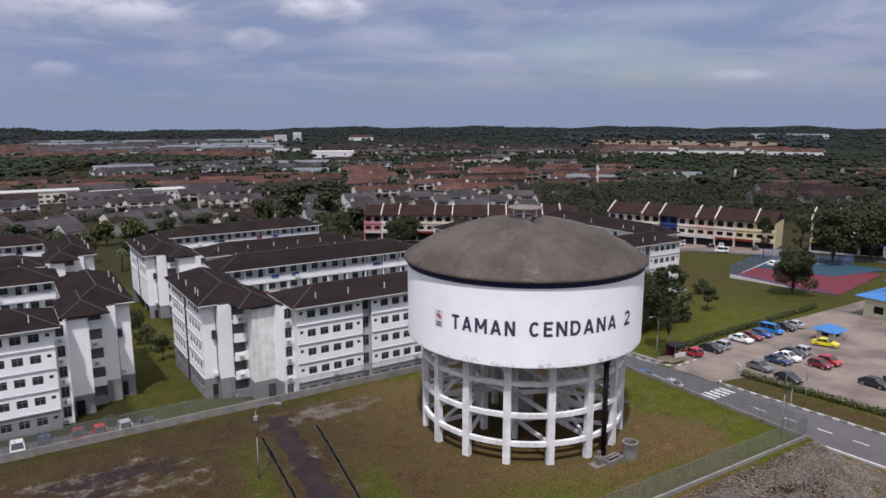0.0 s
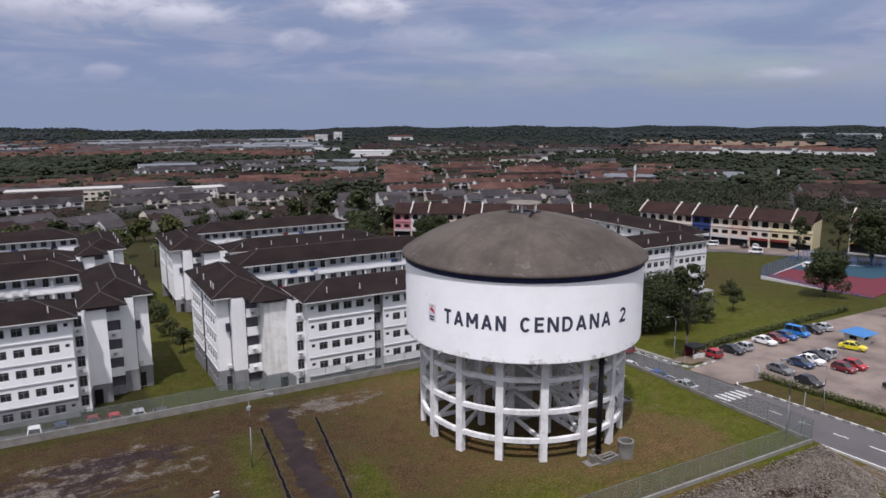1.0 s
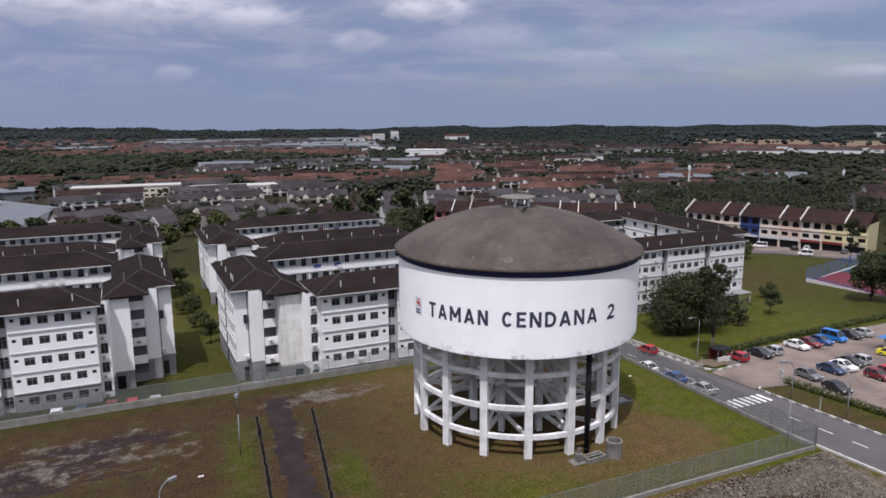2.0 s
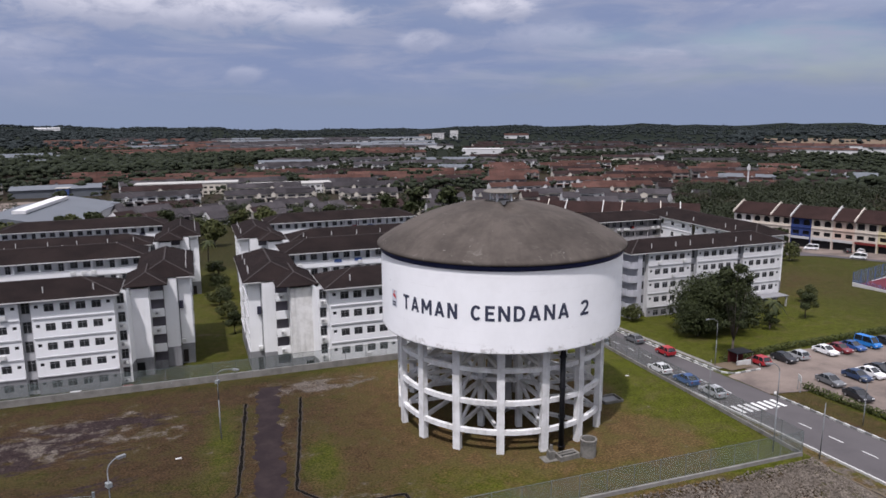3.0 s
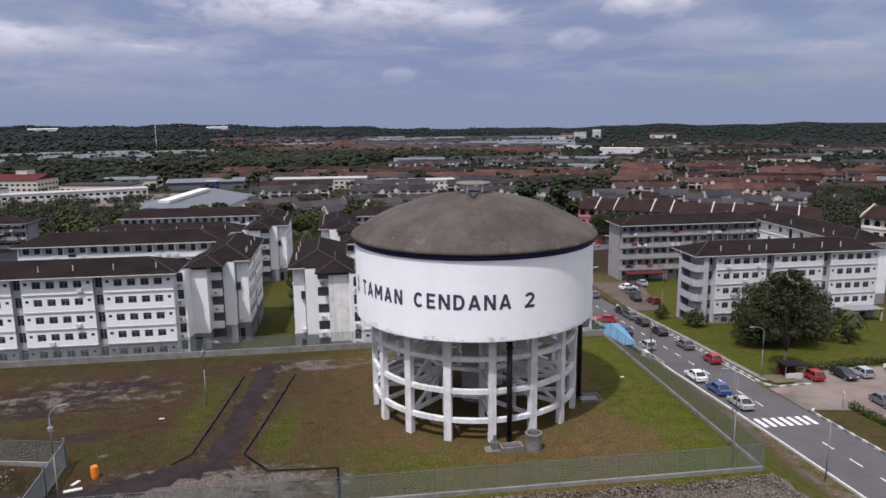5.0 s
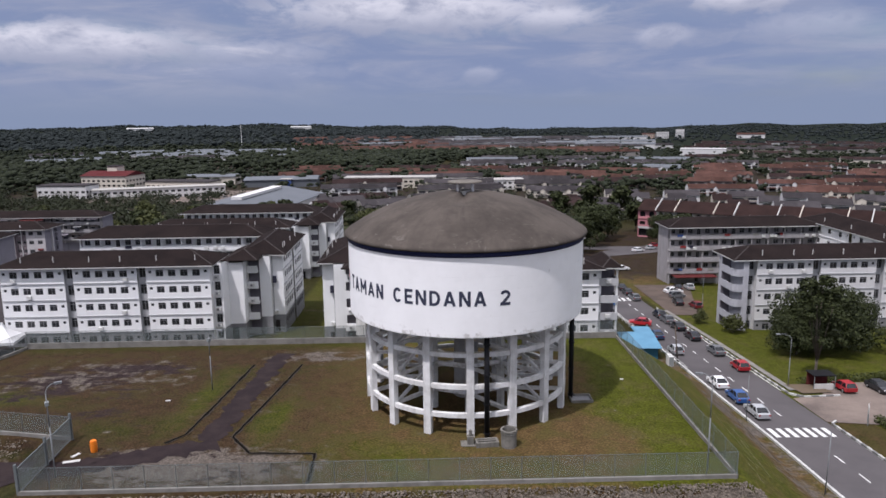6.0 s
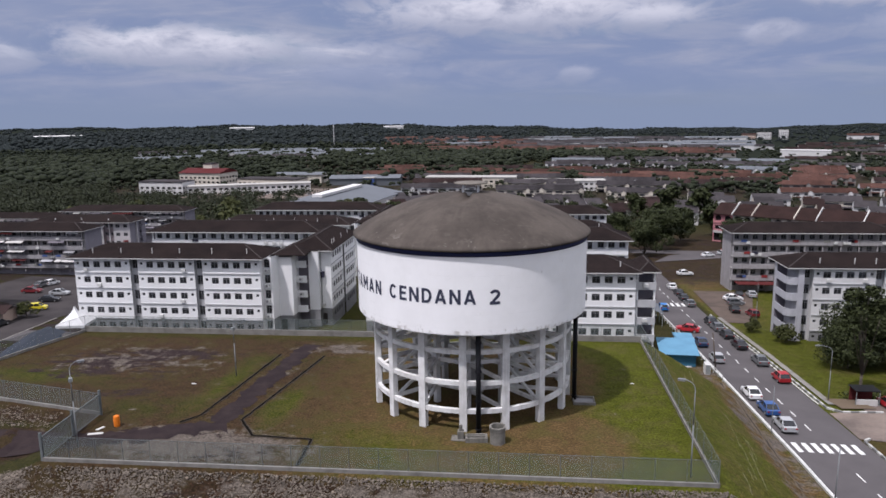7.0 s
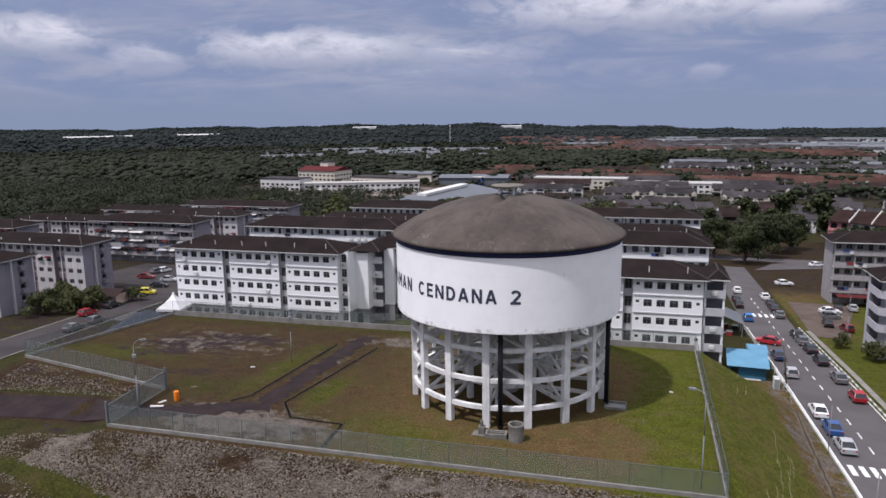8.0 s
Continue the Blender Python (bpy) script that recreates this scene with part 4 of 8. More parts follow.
def stair_end(block, x0, y0, side, floors=5, stained=False, out=4.7):
    """Recess, set-back stair wall and stacked landings beside the front slab; side +1 goes towards +x from x0, -1 towards -x.
    out: how far the stair wall reaches from the slab's corner."""
    H = floors * FLOOR
    s = side

    def span(a, b):
        p, q = x0 + s * a, x0 + s * b
        return min(p, q), max(p, q)
    a, b = span(0, 1.6)
    part("recess_wall", Geo().wall((a, y0 + 1.5, 0), (1, 0, 0), 1.6, -1.2, H), WHITE, block, "white recess beside the stair")
    for f in range(floors):
        put_window(block, pose(a + 0.3, y0 + 1.36, f * FLOOR + 0.9), 1.0, 1.55)
        unit = part("air_conditioner", Geo().box(a + 0.4, y0 + 1.02, f * FLOOR + 0.12, a + 1.14, y0 + 1.48, f * FLOOR + 0.68), AC, block)
        part("fan_grille", Geo().tube((a + 0.68, y0 + 1.018, f * FLOOR + 0.4), (a + 0.68, y0 + 1.0, f * FLOOR + 0.4), 0.21, 10), GREY_PAINT, unit)
    # splayed return between the recess and the stair wall
    foot, head = (x0 + s * 1.6, y0 + 1.5), (x0 + s * 2.0, y0 + 4.1)
    for z0, z1, m in ((-1.2, 2.7, GREY_PAINT), (2.7, H - 0.1, WHITE)):
        quad = ((*foot, z0), (*head, z0), (*head, z1), (*foot, z1))
        part("stair_return", Geo().poly(*(quad if s > 0 else quad[::-1])), m, block)
    a, b = span(2.0, out)
    mat = STAINED if stained else WHITE
    part("stair_wall", Geo().box(a, y0 + 4.1, 2.7, b, y0 + 8.4, H - 0.62), mat, block, "plain stair tower wall")
    part("stair_base", Geo().box(a + 0.02, y0 + 4.13, -1.2, b - 0.02, y0 + 8.3, 2.698), GREY_PAINT, block)
    door = (a + 0.1, a + 1.25) if s > 0 else (b - 1.25, b - 0.1)
    part("stair_doorway", Geo().box(door[0], y0 + 4.1, -0.2, door[1], y0 + 4.2, 2.0), BLACK_PIPE, block)
    # solid near-black block, its colour standing for shade in the open gap
    part("stair_cap", Geo().box(a + 0.05, y0 + 4.4, H - 0.618, b - 0.05, y0 + 8.3, H - 0.16), DARK_SHADE, block, "dark block standing for the shaded gap under the stair roof")
    # landings with white parapets; the recess wall behind them is painted dark as shade
    a, b = span(out, out + 2.0)
    part("landing_wall", Geo().wall((a, y0 + 8.2, 0), (1, 0, 0), 2.0, -1.2, H), DULL_SHADE, block)
    for f in range(floors):
        z = f * FLOOR
        part("landing", Geo().box(a + 0.01, y0 + 6.745, z - 0.15, b - 0.01, y0 + 8.19, z), CONCRETE, block)
        part("landing_parapet", Geo().box(a + 0.01, y0 + 6.6, z - 0.22, b - 0.01, y0 + 6.74, z + 1.12), WHITE if f else GREY_PAINT, block)
        if f and (f + int(x0)) % 3:
            unit = part("air_conditioner", Geo().box(a + 0.6, y0 + 6.22, z + 0.25, a + 1.3, y0 + 6.58, z + 0.75), AC, block)
            part("fan_grille", Geo().tube((a + 0.85, y0 + 6.218, z + 0.5), (a + 0.85, y0 + 6.2, z + 0.5), 0.19, 10), GREY_PAINT, unit)


# near-black that puts shade into gaps and doorways; also one awning colour
DARK_SHADE = material("dark_shade", (0.03, 0.026, 0.025), 0.9)
STAINED = material("stained_white", (0.78, 0.77, 0.75), 0.85, (0.46, 0.45, 0.42), 0.55, 3.0, 0.75, streaks=0.3)


def end_wing(block, x0, x1, y0, y1, face, floors=5, first=0):
    """The cross wing along y. face +1: its windows look to +x, -1: to -x."""
    H = floors * FLOOR
    L = y1 - y0
    w = (L - 1.2) / 2
    if face > 0:
        start, along = Vector((x1, y0, 0)), Vector((0, 1, 0))
    else:
        start, along = Vector((x0, y1, 0)), Vector((0, -1, 0))
    for i in range(2):
        o = start + along * (i * (w + 1.2))
        storey_walls(block, o, along, w, floors, first, bay_holes(w, floors, first, 4), WHITE, GREY_PAINT)
        ledges(block, o, along, w, floors, first)
    o = start + along * w
    inn = Vector((-along.y, along.x, 0))
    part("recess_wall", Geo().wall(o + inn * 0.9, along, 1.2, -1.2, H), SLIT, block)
    e = Geo()
    e.wall((x0, y0, 0), (1, 0, 0), x1 - x0, FLOOR, H).wall((x1, y1, 0), (-1, 0, 0), x1 - x0, FLOOR, H)
    if face > 0:
        e.wall((x0, y1, 0), (0, -1, 0), L, FLOOR, H)
    else:
        e.wall((x1, y0, 0), (0, 1, 0), L, FLOOR, H)
    part("end_wall", e, WHITE, block)
    part("end_base", Geo().wall((x0, y0, 0), (1, 0, 0), x1 - x0, -1.2, FLOOR), GREY_PAINT, block, "grey painted ground storey")
    part("end_base", Geo().wall((x1, y1, 0), (-1, 0, 0), x1 - x0, -1.2, FLOOR), GREY_PAINT, block, "grey painted ground storey")
    # the inner half of the end wall stands proud, with a downpipe and a tall window in the angle
    lo, hi = (x1 - 4.1, x1 - 2.1) if face > 0 else (x0 + 2.1, x0 + 4.1)
    mid = hi if face > 0 else lo
    part("end_offset", Geo().box(lo, y0 - 1.15, FLOOR, hi, y0 - 0.002, H - 0.02), WHITE, block)
    part("end_offset_base", Geo().box(lo - 0.01, y0 - 1.17, -1.2, hi + 0.01, y0 - 0.002, FLOOR - 0.002), GREY_PAINT, block)
    part("downpipe", Geo().tube((mid + face * 0.14, y0 - 0.12, -1), (mid + face * 0.14, y0 - 0.12, H), 0.07, 6), GREY_PAINT, block)
    part("base_doorway", Geo().box(*sorted((mid + face * 0.25, mid + face * 1.05))[:1], y0 - 0.03, -0.3, sorted((mid + face * 0.25, mid + face * 1.05))[1], y0 - 0.004, 1.9), DARK_SHADE, block)
    for f in (1, 3):
        part("drying_rack", Geo().box(min(mid + face * 0.2, mid + face * 0.8), y0 - 0.5, f * FLOOR + 0.4, max(mid + face * 0.2, mid + face * 0.8), y0 - 0.02, f * FLOOR + (1.6 if f == 3 else 0.9)), CLOTHS[1] if f == 3 else AC, block)
    part("floor_slab", Geo().box(x0 + 0.3, y0 + 0.3, H - 0.3, x1 - 0.3, y1 - 0.3, H - 0.06), CONCRETE, block)
    hip_roof(block, x0, y0 - 0.4, x1, y1, H, 2.1, 0.75)
    px = x1 - 0.1 if face > 0 else x0 + 0.1
    me = Geo().tube((0, 0, -0.2), (0, 0, 1.0), 0.085, 6).mesh("vent_pipe", FASCIA)
    for k in (0.16, 0.24, 0.52, 0.78):
        part("vent_pipe", me, None, block, at=pose(px - face * 0.4, y0 + L * k, H + 0.5))
    # lower hip over the stair, butting against the wing
    return H


def stair_roof(block, x0, side, y0, floors=5):
    """A small hip over the stair and landings; its ridge runs back into the wing's roof."""
    z = floors * FLOOR - 0.1
    a, b = sorted((x0 + side * 1.0, x0 + side * 7.4))
    m = x0 + side * 4.2
    yf, yr, y1, top = y0 + 3.4, y0 + 7.4, y0 + 14.5, z + 1.35
    g = Geo()
    g.poly((a, yf, z), (b, yf, z), (m, yr, top))
    g.poly((b, yf, z), (b, y1, z), (m, y1, top), (m, yr, top))
    g.poly((a, y1, z), (a, yf, z), (m, yr, top), (m, y1, top))
    g.poly((a, y1, z - 0.14), (b, y1, z - 0.14), (b, yf, z - 0.14), (a, yf, z - 0.14))
    g.poly((a, yf, z - 0.14), (b, yf, z - 0.14), (b, yf, z), (a, yf, z))
    g.poly((b, yf, z - 0.14), (b, y1, z - 0.14), (b, y1, z), (b, yf, z))
    g.poly((a, y1, z - 0.14), (a, yf, z - 0.14), (a, yf, z), (a, y1, z))
    roof = part("stair_roof", g, ROOF, block)
    for p in ((a, yf, z), (b, yf, z)):
        part("hip_cap", Geo().beam(p, (m, yr, top), 0.2, 0.12), CAP, roof)
    part("ridge_cap", Geo().beam((m, yr, top), (m, y1, top), 0.2, 0.12), CAP, roof)


def compound(at, side, x_end, bays, label, near=True, seed=1, stained=False):
    """Flats round a yard: front slab, stair, cross wing and the rear slab, each a house of its own.
    Local: the front facade is y = 0; side +1 has the cross wing at the +x end (x_end is where the front slab ends)."""
    rng = random.Random(seed)
    first = 0 if near else 3
    length = sum(bays) + 1.5 * (len(bays) - 1)
    x0 = x_end - length if side > 0 else x_end
    front = thing("apartment_block", "white five-storey flats with dark tiled roof, " + label, "apartment block", at, "walk-up flats")
    window_block(front, x0, 0, bays, 9.0, first=first, rng=rng)
    stair_end(front, x_end, 0, side, stained=stained, out=4.6 if side > 0 else 5.3)
    stair_roof(front, x_end, side, 0)
    wing = thing("apartment_block", "white wing of flats with brown hip roof, " + label, "apartment block", at, "walk-up flats")
    a, b = sorted((x_end + side * 3.0, x_end + side * (10.75 if side > 0 else 11.3)))
    end_wing(wing, a, b, WING_Y[0], WING_Y[1], side, first=first)
    rear = thing("apartment_block", "white flats with open corridors and parapets, " + label, "apartment block", at, "walk-up flats")
    if side > 0:
        corridor_block(rear, x_end - 36.0, x_end + 2.5, REAR_Y, 9.0, first=2 if near else 3, rng=rng)
    else:
        corridor_block(rear, x_end - 2.5, x_end + 38.0, REAR_Y, 9.0, first=2 if near else 3, rng=rng)


def balcony_stack(at, x0, x1):
    """Open balconies stacked at the end of the front slab, with solid parapets."""
    b = thing("balcony_tower", "stacked grey-white balconies at the end of the flats", "balconies", at)
    H = 5 * FLOOR
    # back wall coloured dark to carry the shade inside the open balconies
    part("back_wall", Geo().wall((x0 + 0.02, 3.2, 0), (1, 0, 0), x1 - x0 - 0.02, -1.2, H).wall((x1, 8.5, 0), (-1, 0, 0), x1 - x0, -1.2, H), DULL_SHADE, b)
    part("side_wall", Geo().box(x1 - 0.2, 5.2, -1.2, x1, 8.48, H - 0.1), WHITE, b)
    for x in (x0 + 0.2, x1 - 0.35):
        part("pier", Geo().box(x, 0.75, -1.2, x + 0.3, 1.0, H - 0.05), WHITE, b)
    for f in range(5):
        z = f * FLOOR
        part("slab", Geo().box(x0 + 0.02, 0.7, z - 0.16, x1 - 0.01, 3.19, z), CONCRETE, b)
        part("parapet", Geo().box(x0 + 0.02, 0.55, z - 0.2, x1, 0.69, z + 1.05), SLIT if f else GREY_PAINT, b)
        part("side_parapet", Geo().box(x1 - 0.15, 0.7, z + 0.002, x1 - 0.012, 5.19, z + 1.05), SLIT if f else GREY_PAINT, b)
        if f in (1, 2, 4):
            part("air_conditioner", Geo().box(x0 + 1.2, 0.2, z + 0.3, x0 + 2.0, 0.54, z + 0.85), AC, b)
    hip_roof(b, x0 + 0.95, 0.6, x1, 8.5, H, 1.3, 0.6)


balcony_stack(pose(35.6, 95.8, -9.2), 34.82, 38.1)
WING_Y = (8.9, 29.5)
REAR_Y = 29.6
compound(pose(0, 104.2, -9.2), 1, 5.1, (10.9, 10.9, 10.9), "by the fenced plot", True, 1)
compound(pose(35.6, 95.8, -9.2), -1, 0.0, (10.6, 10.6, 10.6), "beside the road", True, 2, True)
compound(pose(2, 164.2, -12.2), 1, 5.1, (10.9, 10.9, 10.9), "behind another block", False, 3)
compound(pose(38.5, 155.8, -12.2), -1, 0.0, (10.9, 10.9, 10.9), "behind another block", False, 4)


# flats across the road
OFF_WHITE = material("off_white_paint", (0.62, 0.615, 0.61), 0.8, (0.48, 0.475, 0.47), 0.4, 3.0, 0.5, streaks=0.2)


def road_flats():
    f = thing("apartment_block", "white five-storey flats with rounded grey balconies across the road", "apartment block", pose(-1.6, 111.8, -11.6), "walk-up flats")
    window_block(f, 105.5, 0, (10.5, 10.5, 10.4), 9.0, rng=random.Random(21), roof=False, upper=OFF_WHITE)
    H = 5 * FLOOR
    hip_roof(f, 101.4, 0, 139.9, 9.0, H, 1.9, 0.6)
    roof_pipes(f, (106.7, 112.6, 116.2, 122, 128, 132), 0.9, H + 0.62)
    part("recess_wall", Geo().wall((103.9, 1.0, 0), (1, 0, 0), 1.6, -1.2, H), SLIT, f)
    for k in range(5):
        put_window(f, pose(104.2, 0.86, k * FLOOR + 0.8), 1.0, 1.7)
    part("pier_wall", Geo().box(102.9, -0.2, -1.2, 103.9, 5.6, H), DULL_WALL, f)
    # the wall behind the rounded balconies gets its shade from a dark colour
    part("stack_wall", Geo().wall((101.1, 5.4, 0), (1, 0, 0), 1.8, -1.2, H), DULL_SHADE, f)
    part("west_wall", Geo().wall((101.1, 6.6, 0), (0, -1, 0), 1.2, -1.2, H).wall((105.48, 6.6, 0), (-1, 0, 0), 4.38, -1.2, H), DULL_WALL, f)
    for k in range(5):
        z = k * FLOOR
        g = Geo()
        n = 8
        pts = [(101.1 + 1.2 - 1.2 * math.cos(math.pi / 2 * i / n), 1.2 - 1.4 * math.sin(math.pi / 2 * i / n)) for i in range(n + 1)] + [(102.88, -0.2)]
        pts = [(101.1, 5.4)] + pts
        for (ax, ay), (bx, by) in zip(pts, pts[1:]):
            g.poly((ax, ay, z - 0.3), (bx, by, z - 0.3), (bx, by, z + 1.05), (ax, ay, z + 1.05))
        for (ax, ay), (bx, by) in zip(pts, pts[1:]):
            g.poly((ax + 0.1, ay + 0.1, z + 1.05), (ax, ay, z + 1.05), (bx, by, z + 1.05), (bx + 0.1, by + 0.1, z + 1.05))
            g.poly((bx + 0.1, by + 0.1, z), (ax + 0.1, ay + 0.1, z), (ax + 0.1, ay + 0.1, z + 1.05), (bx + 0.1, by + 0.1, z + 1.05))
        g.poly(*[(x, y, z) for x, y in pts], (102.88, 5.4, z))
        part("balcony", g, DULL_WALL if k else GREY_PAINT, f, "rounded balcony parapet")
    r = thing("apartment_block", "grey-white flats with open corridors and a red awning", "apartment block", pose(-1, 157.5, -12.8), "walk-up flats")
    corridor_block(r, 104.2, 141.5, 0, 9.0, first=0, upper=DULL_LIGHT, rng=random.Random(22), clutter=0.8)
    part("awning", Geo().box(105.0, -3.2, 2.3, 115.5, 0.0, 2.42), RUST, r, "dark red awning over the ground floor")
    w = thing("apartment_block", "white wing of flats joining two slabs across the road", "apartment block", pose(-2.5, 119.5, -12.3), "walk-up flats")
    end_wing(w, 143.1, 152.0, 3.0, 46.0, -1, first=2)


DULL_LIGHT = material("dull_white", (0.33, 0.315, 0.32), 0.8, (0.20, 0.19, 0.197), 0.5, 4.0, 0.5, streaks=0.5)
road_flats()


OLD_WHITE = material("old_white", (0.50, 0.48, 0.485), 0.85, (0.36, 0.345, 0.35), 0.5, 4.0, 0.5, streaks=0.4)
OLD_RECESS = material("old_rose_grey", (0.25, 0.205, 0.22), 0.85, (0.17, 0.145, 0.155), 0.5, 4.0, 0.5, streaks=0.4)
OLD_END = material("old_lilac_end", (0.225, 0.215, 0.245), 0.85, (0.165, 0.158, 0.178), 0.4, 4.0, 0.5, streaks=0.4)


def old_flats(x1, y0, length, base, label, corridor=False, seed=3, first=1):
    at = pose(x1, y0, base) @ Matrix.Diagonal((1, 1, 0.855, 1))
    b = thing("apartment_block", label, "apartment block", at, "older flats")
    if corridor:
        corridor_block(b, -length, 0, 0, 9.0, first=first, upper=DULL_LIGHT, rng=random.Random(seed), clutter=0.7, awnings=True, ends_upper=OLD_END)
        return b
    rng = random.Random(seed)
    n = max(3, round((length + 3.2) / 7.8))
    bay, gap, H = (length - 3.2 * (n - 1)) / n, 3.2, 5 * FLOOR
    for i in range(n):
        x = -length + i * (bay + gap)
        holes = [(c - 0.65, c + 0.65, f * FLOOR + 0.95, f * FLOOR + 2.15) for f in range(first, 5) for c in (bay * 0.27, bay * 0.73)]
        part("wall", Geo().wall((x, 0, 0), (1, 0, 0), bay, -1.2, H, holes), OLD_WHITE, b)
        for h in holes:
            put_window(b, pose(x + h[0], 0, h[2]), h[1] - h[0], h[3] - h[2])
            if rng.random() < 0.16:
                part("awning", Geo().poly((x + h[0] - 0.1, -0.7, h[3] - 0.1), (x + h[1] + 0.1, -0.7, h[3] - 0.1), (x + h[1] + 0.1, -0.02, h[3] + 0.3), (x + h[0] - 0.1, -0.02, h[3] + 0.3)), rng.choice((RUST, RUST, OLD_RECESS)), b, "faded awning over a window")
        if i < n - 1:
            holes = [(c - 0.5, c + 0.5, f * FLOOR + 1.05, f * FLOOR + 2.05) for f in range(first, 5) for c in (0.75, gap - 0.75)]
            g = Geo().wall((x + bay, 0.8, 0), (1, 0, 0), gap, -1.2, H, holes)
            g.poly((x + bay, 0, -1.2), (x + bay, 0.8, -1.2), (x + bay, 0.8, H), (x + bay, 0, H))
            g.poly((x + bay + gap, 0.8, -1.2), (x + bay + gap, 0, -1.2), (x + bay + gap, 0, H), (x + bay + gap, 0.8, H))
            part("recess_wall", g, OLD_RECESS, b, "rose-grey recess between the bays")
            for h in holes:
                put_window(b, pose(x + bay + h[0], 0.8, h[2]), h[1] - h[0], h[3] - h[2])
            part("soil_pipe", Geo().tube((x + bay + gap / 2, 0.62, -1), (x + bay + gap / 2, 0.62, H + 1.2), 0.11, 8), TANK_WHITE, b, "white soil pipe rising through the roof edge")
            for f in range(first, 5):
                part("pipe_branch", Geo().beam((x + bay + gap / 2 - 0.8, 0.66, f * FLOOR + 0.5), (x + bay + gap / 2 + 0.8, 0.66, f * FLOOR + 0.7), 0.07, 0.07), TANK_WHITE, b)
    ends = [(a, c, f * FLOOR + 0.9, f * FLOOR + 2.1) for f in range(first, 5) for a, c in ((5.4, 6.7),)]
    part("end_wall", Geo().wall((0, 0, 0), (0, 1, 0), 9.0, -1.2, H, ends, 0.5), OLD_END, b, "lilac-grey end wall")
    part("end_interior", Geo().box(-0.9, 5.2, -1.2, -0.52, 6.9, H - 0.3), DARK_SHADE, b)
    part("end_rib", Geo().box(0.004, 3.2, -1.2, 0.5, 3.5, H - 0.05), OLD_WHITE, b)
    for k in range(first, 5):
        part("end_parapet", Geo().box(0.004, 5.3, k * FLOOR - 0.2, 0.8, 6.8, k * FLOOR + 0.9), OLD_END, b)
    part("back_wall", Geo().wall((0, 9.0, 0), (-1, 0, 0), length, -1.2, H).wall((-length, 9.0, 0), (0, -1, 0), 9.0, -1.2, H), OLD_WHITE, b)
    hip_roof(b, -length, 0, 0, 9.0, H, 1.9)
    return b


old_flats(-62.0, 90.5, 28, -9.0, "grey older flats with brown tiled roof beside the road", seed=31)
old_flats(-61.5, 113.0, 30, -9.4, "pale older flats with red-trimmed windows and brown roof", seed=32)
old_flats(-63.0, 157.0, 34, -10.9, "older flats with open corridors and stained awnings", True, 33)
old_flats(-61.5, 178.0, 30, -11.7, "pale older flats with lilac-grey end wall", seed=34, first=2)
old_flats(-62.0, 213.0, 44, -13.2, "older flats with open corridors behind other blocks", True, 35, 2)
old_flats(-104.0, 135.0, 40, -10.0, "older flats with open corridors and dark roof", True, 36, 2)
old_flats(-112.0, 185.0, 44, -16.0, "dark-roofed older flats half hidden by others", seed=37, first=3)
old_flats(-108.0, 225.0, 44, -17.5, "dark-roofed older flats before the woods", True, 38, 3)

# ---- fence round the plot ----
FENCE_STEEL = material("dull_galvanised", (0.15, 0.165, 0.165), 0.75, (0.09, 0.1, 0.1), 0.9, 5.0, 0.6)


def fence_run(a, b, label, wall_h=0.35, h=2.3, step=2.6):
    a, b = Vector((*a, 0)), Vector((*b, 0))
    L = (b - a).length
    m = Matrix.Translation(a) @ Matrix.Rotation(math.atan2(b.y - a.y, b.x - a.x), 4, "Z")
    f = thing("fence", label, "fence", m, "plot fence")
    n = max(1, round(L / 3.0))
    for i in range(n):
        part("plinth", Geo().box(L * i / n + 0.008, -0.11, -0.5, L * (i + 1) / n - 0.008, 0.11, wall_h), PLINTH, f, "weathered concrete plinth")
    n = max(1, round(L / step))
    post = Geo().tube((0, 0, wall_h - 0.05), (0, 0, h), 0.026, 6).mesh("post", FENCE_STEEL)
    pane = Geo().poly((0, 0.03, wall_h), (L / n, 0.03, wall_h), (L / n, 0.03, h), (0, 0.03, h)).mesh("chain_link_panel", LINK)
    for i in range(n + 1):
        part("post", post, None, f, at=pose(L * i / n, 0, 0))
        if i < n:
            part("chain_link_panel", pane, None, f, at=pose(L * i / n, 0, 0))
    part("rail", Geo().tube((0, 0, h - 0.05), (L, 0, h - 0.05), 0.016, 5), FENCE_STEEL, f)
    return f


for i in range(len(PLOT)):
    if i != 1:
        back = i == 4
        fence_run(PLOT[i], PLOT[(i + 1) % len(PLOT)], "grey chain-link fence on a low concrete plinth", 0.8 if back else 0.35, 2.4)

# ---- roads, kerbs, parking lot ----
DRAIN_EDGE = material("drain_edge", (0.055, 0.045, 0.036), 0.95, (0.028, 0.024, 0.02), 1.0, 6.0, 0.8)


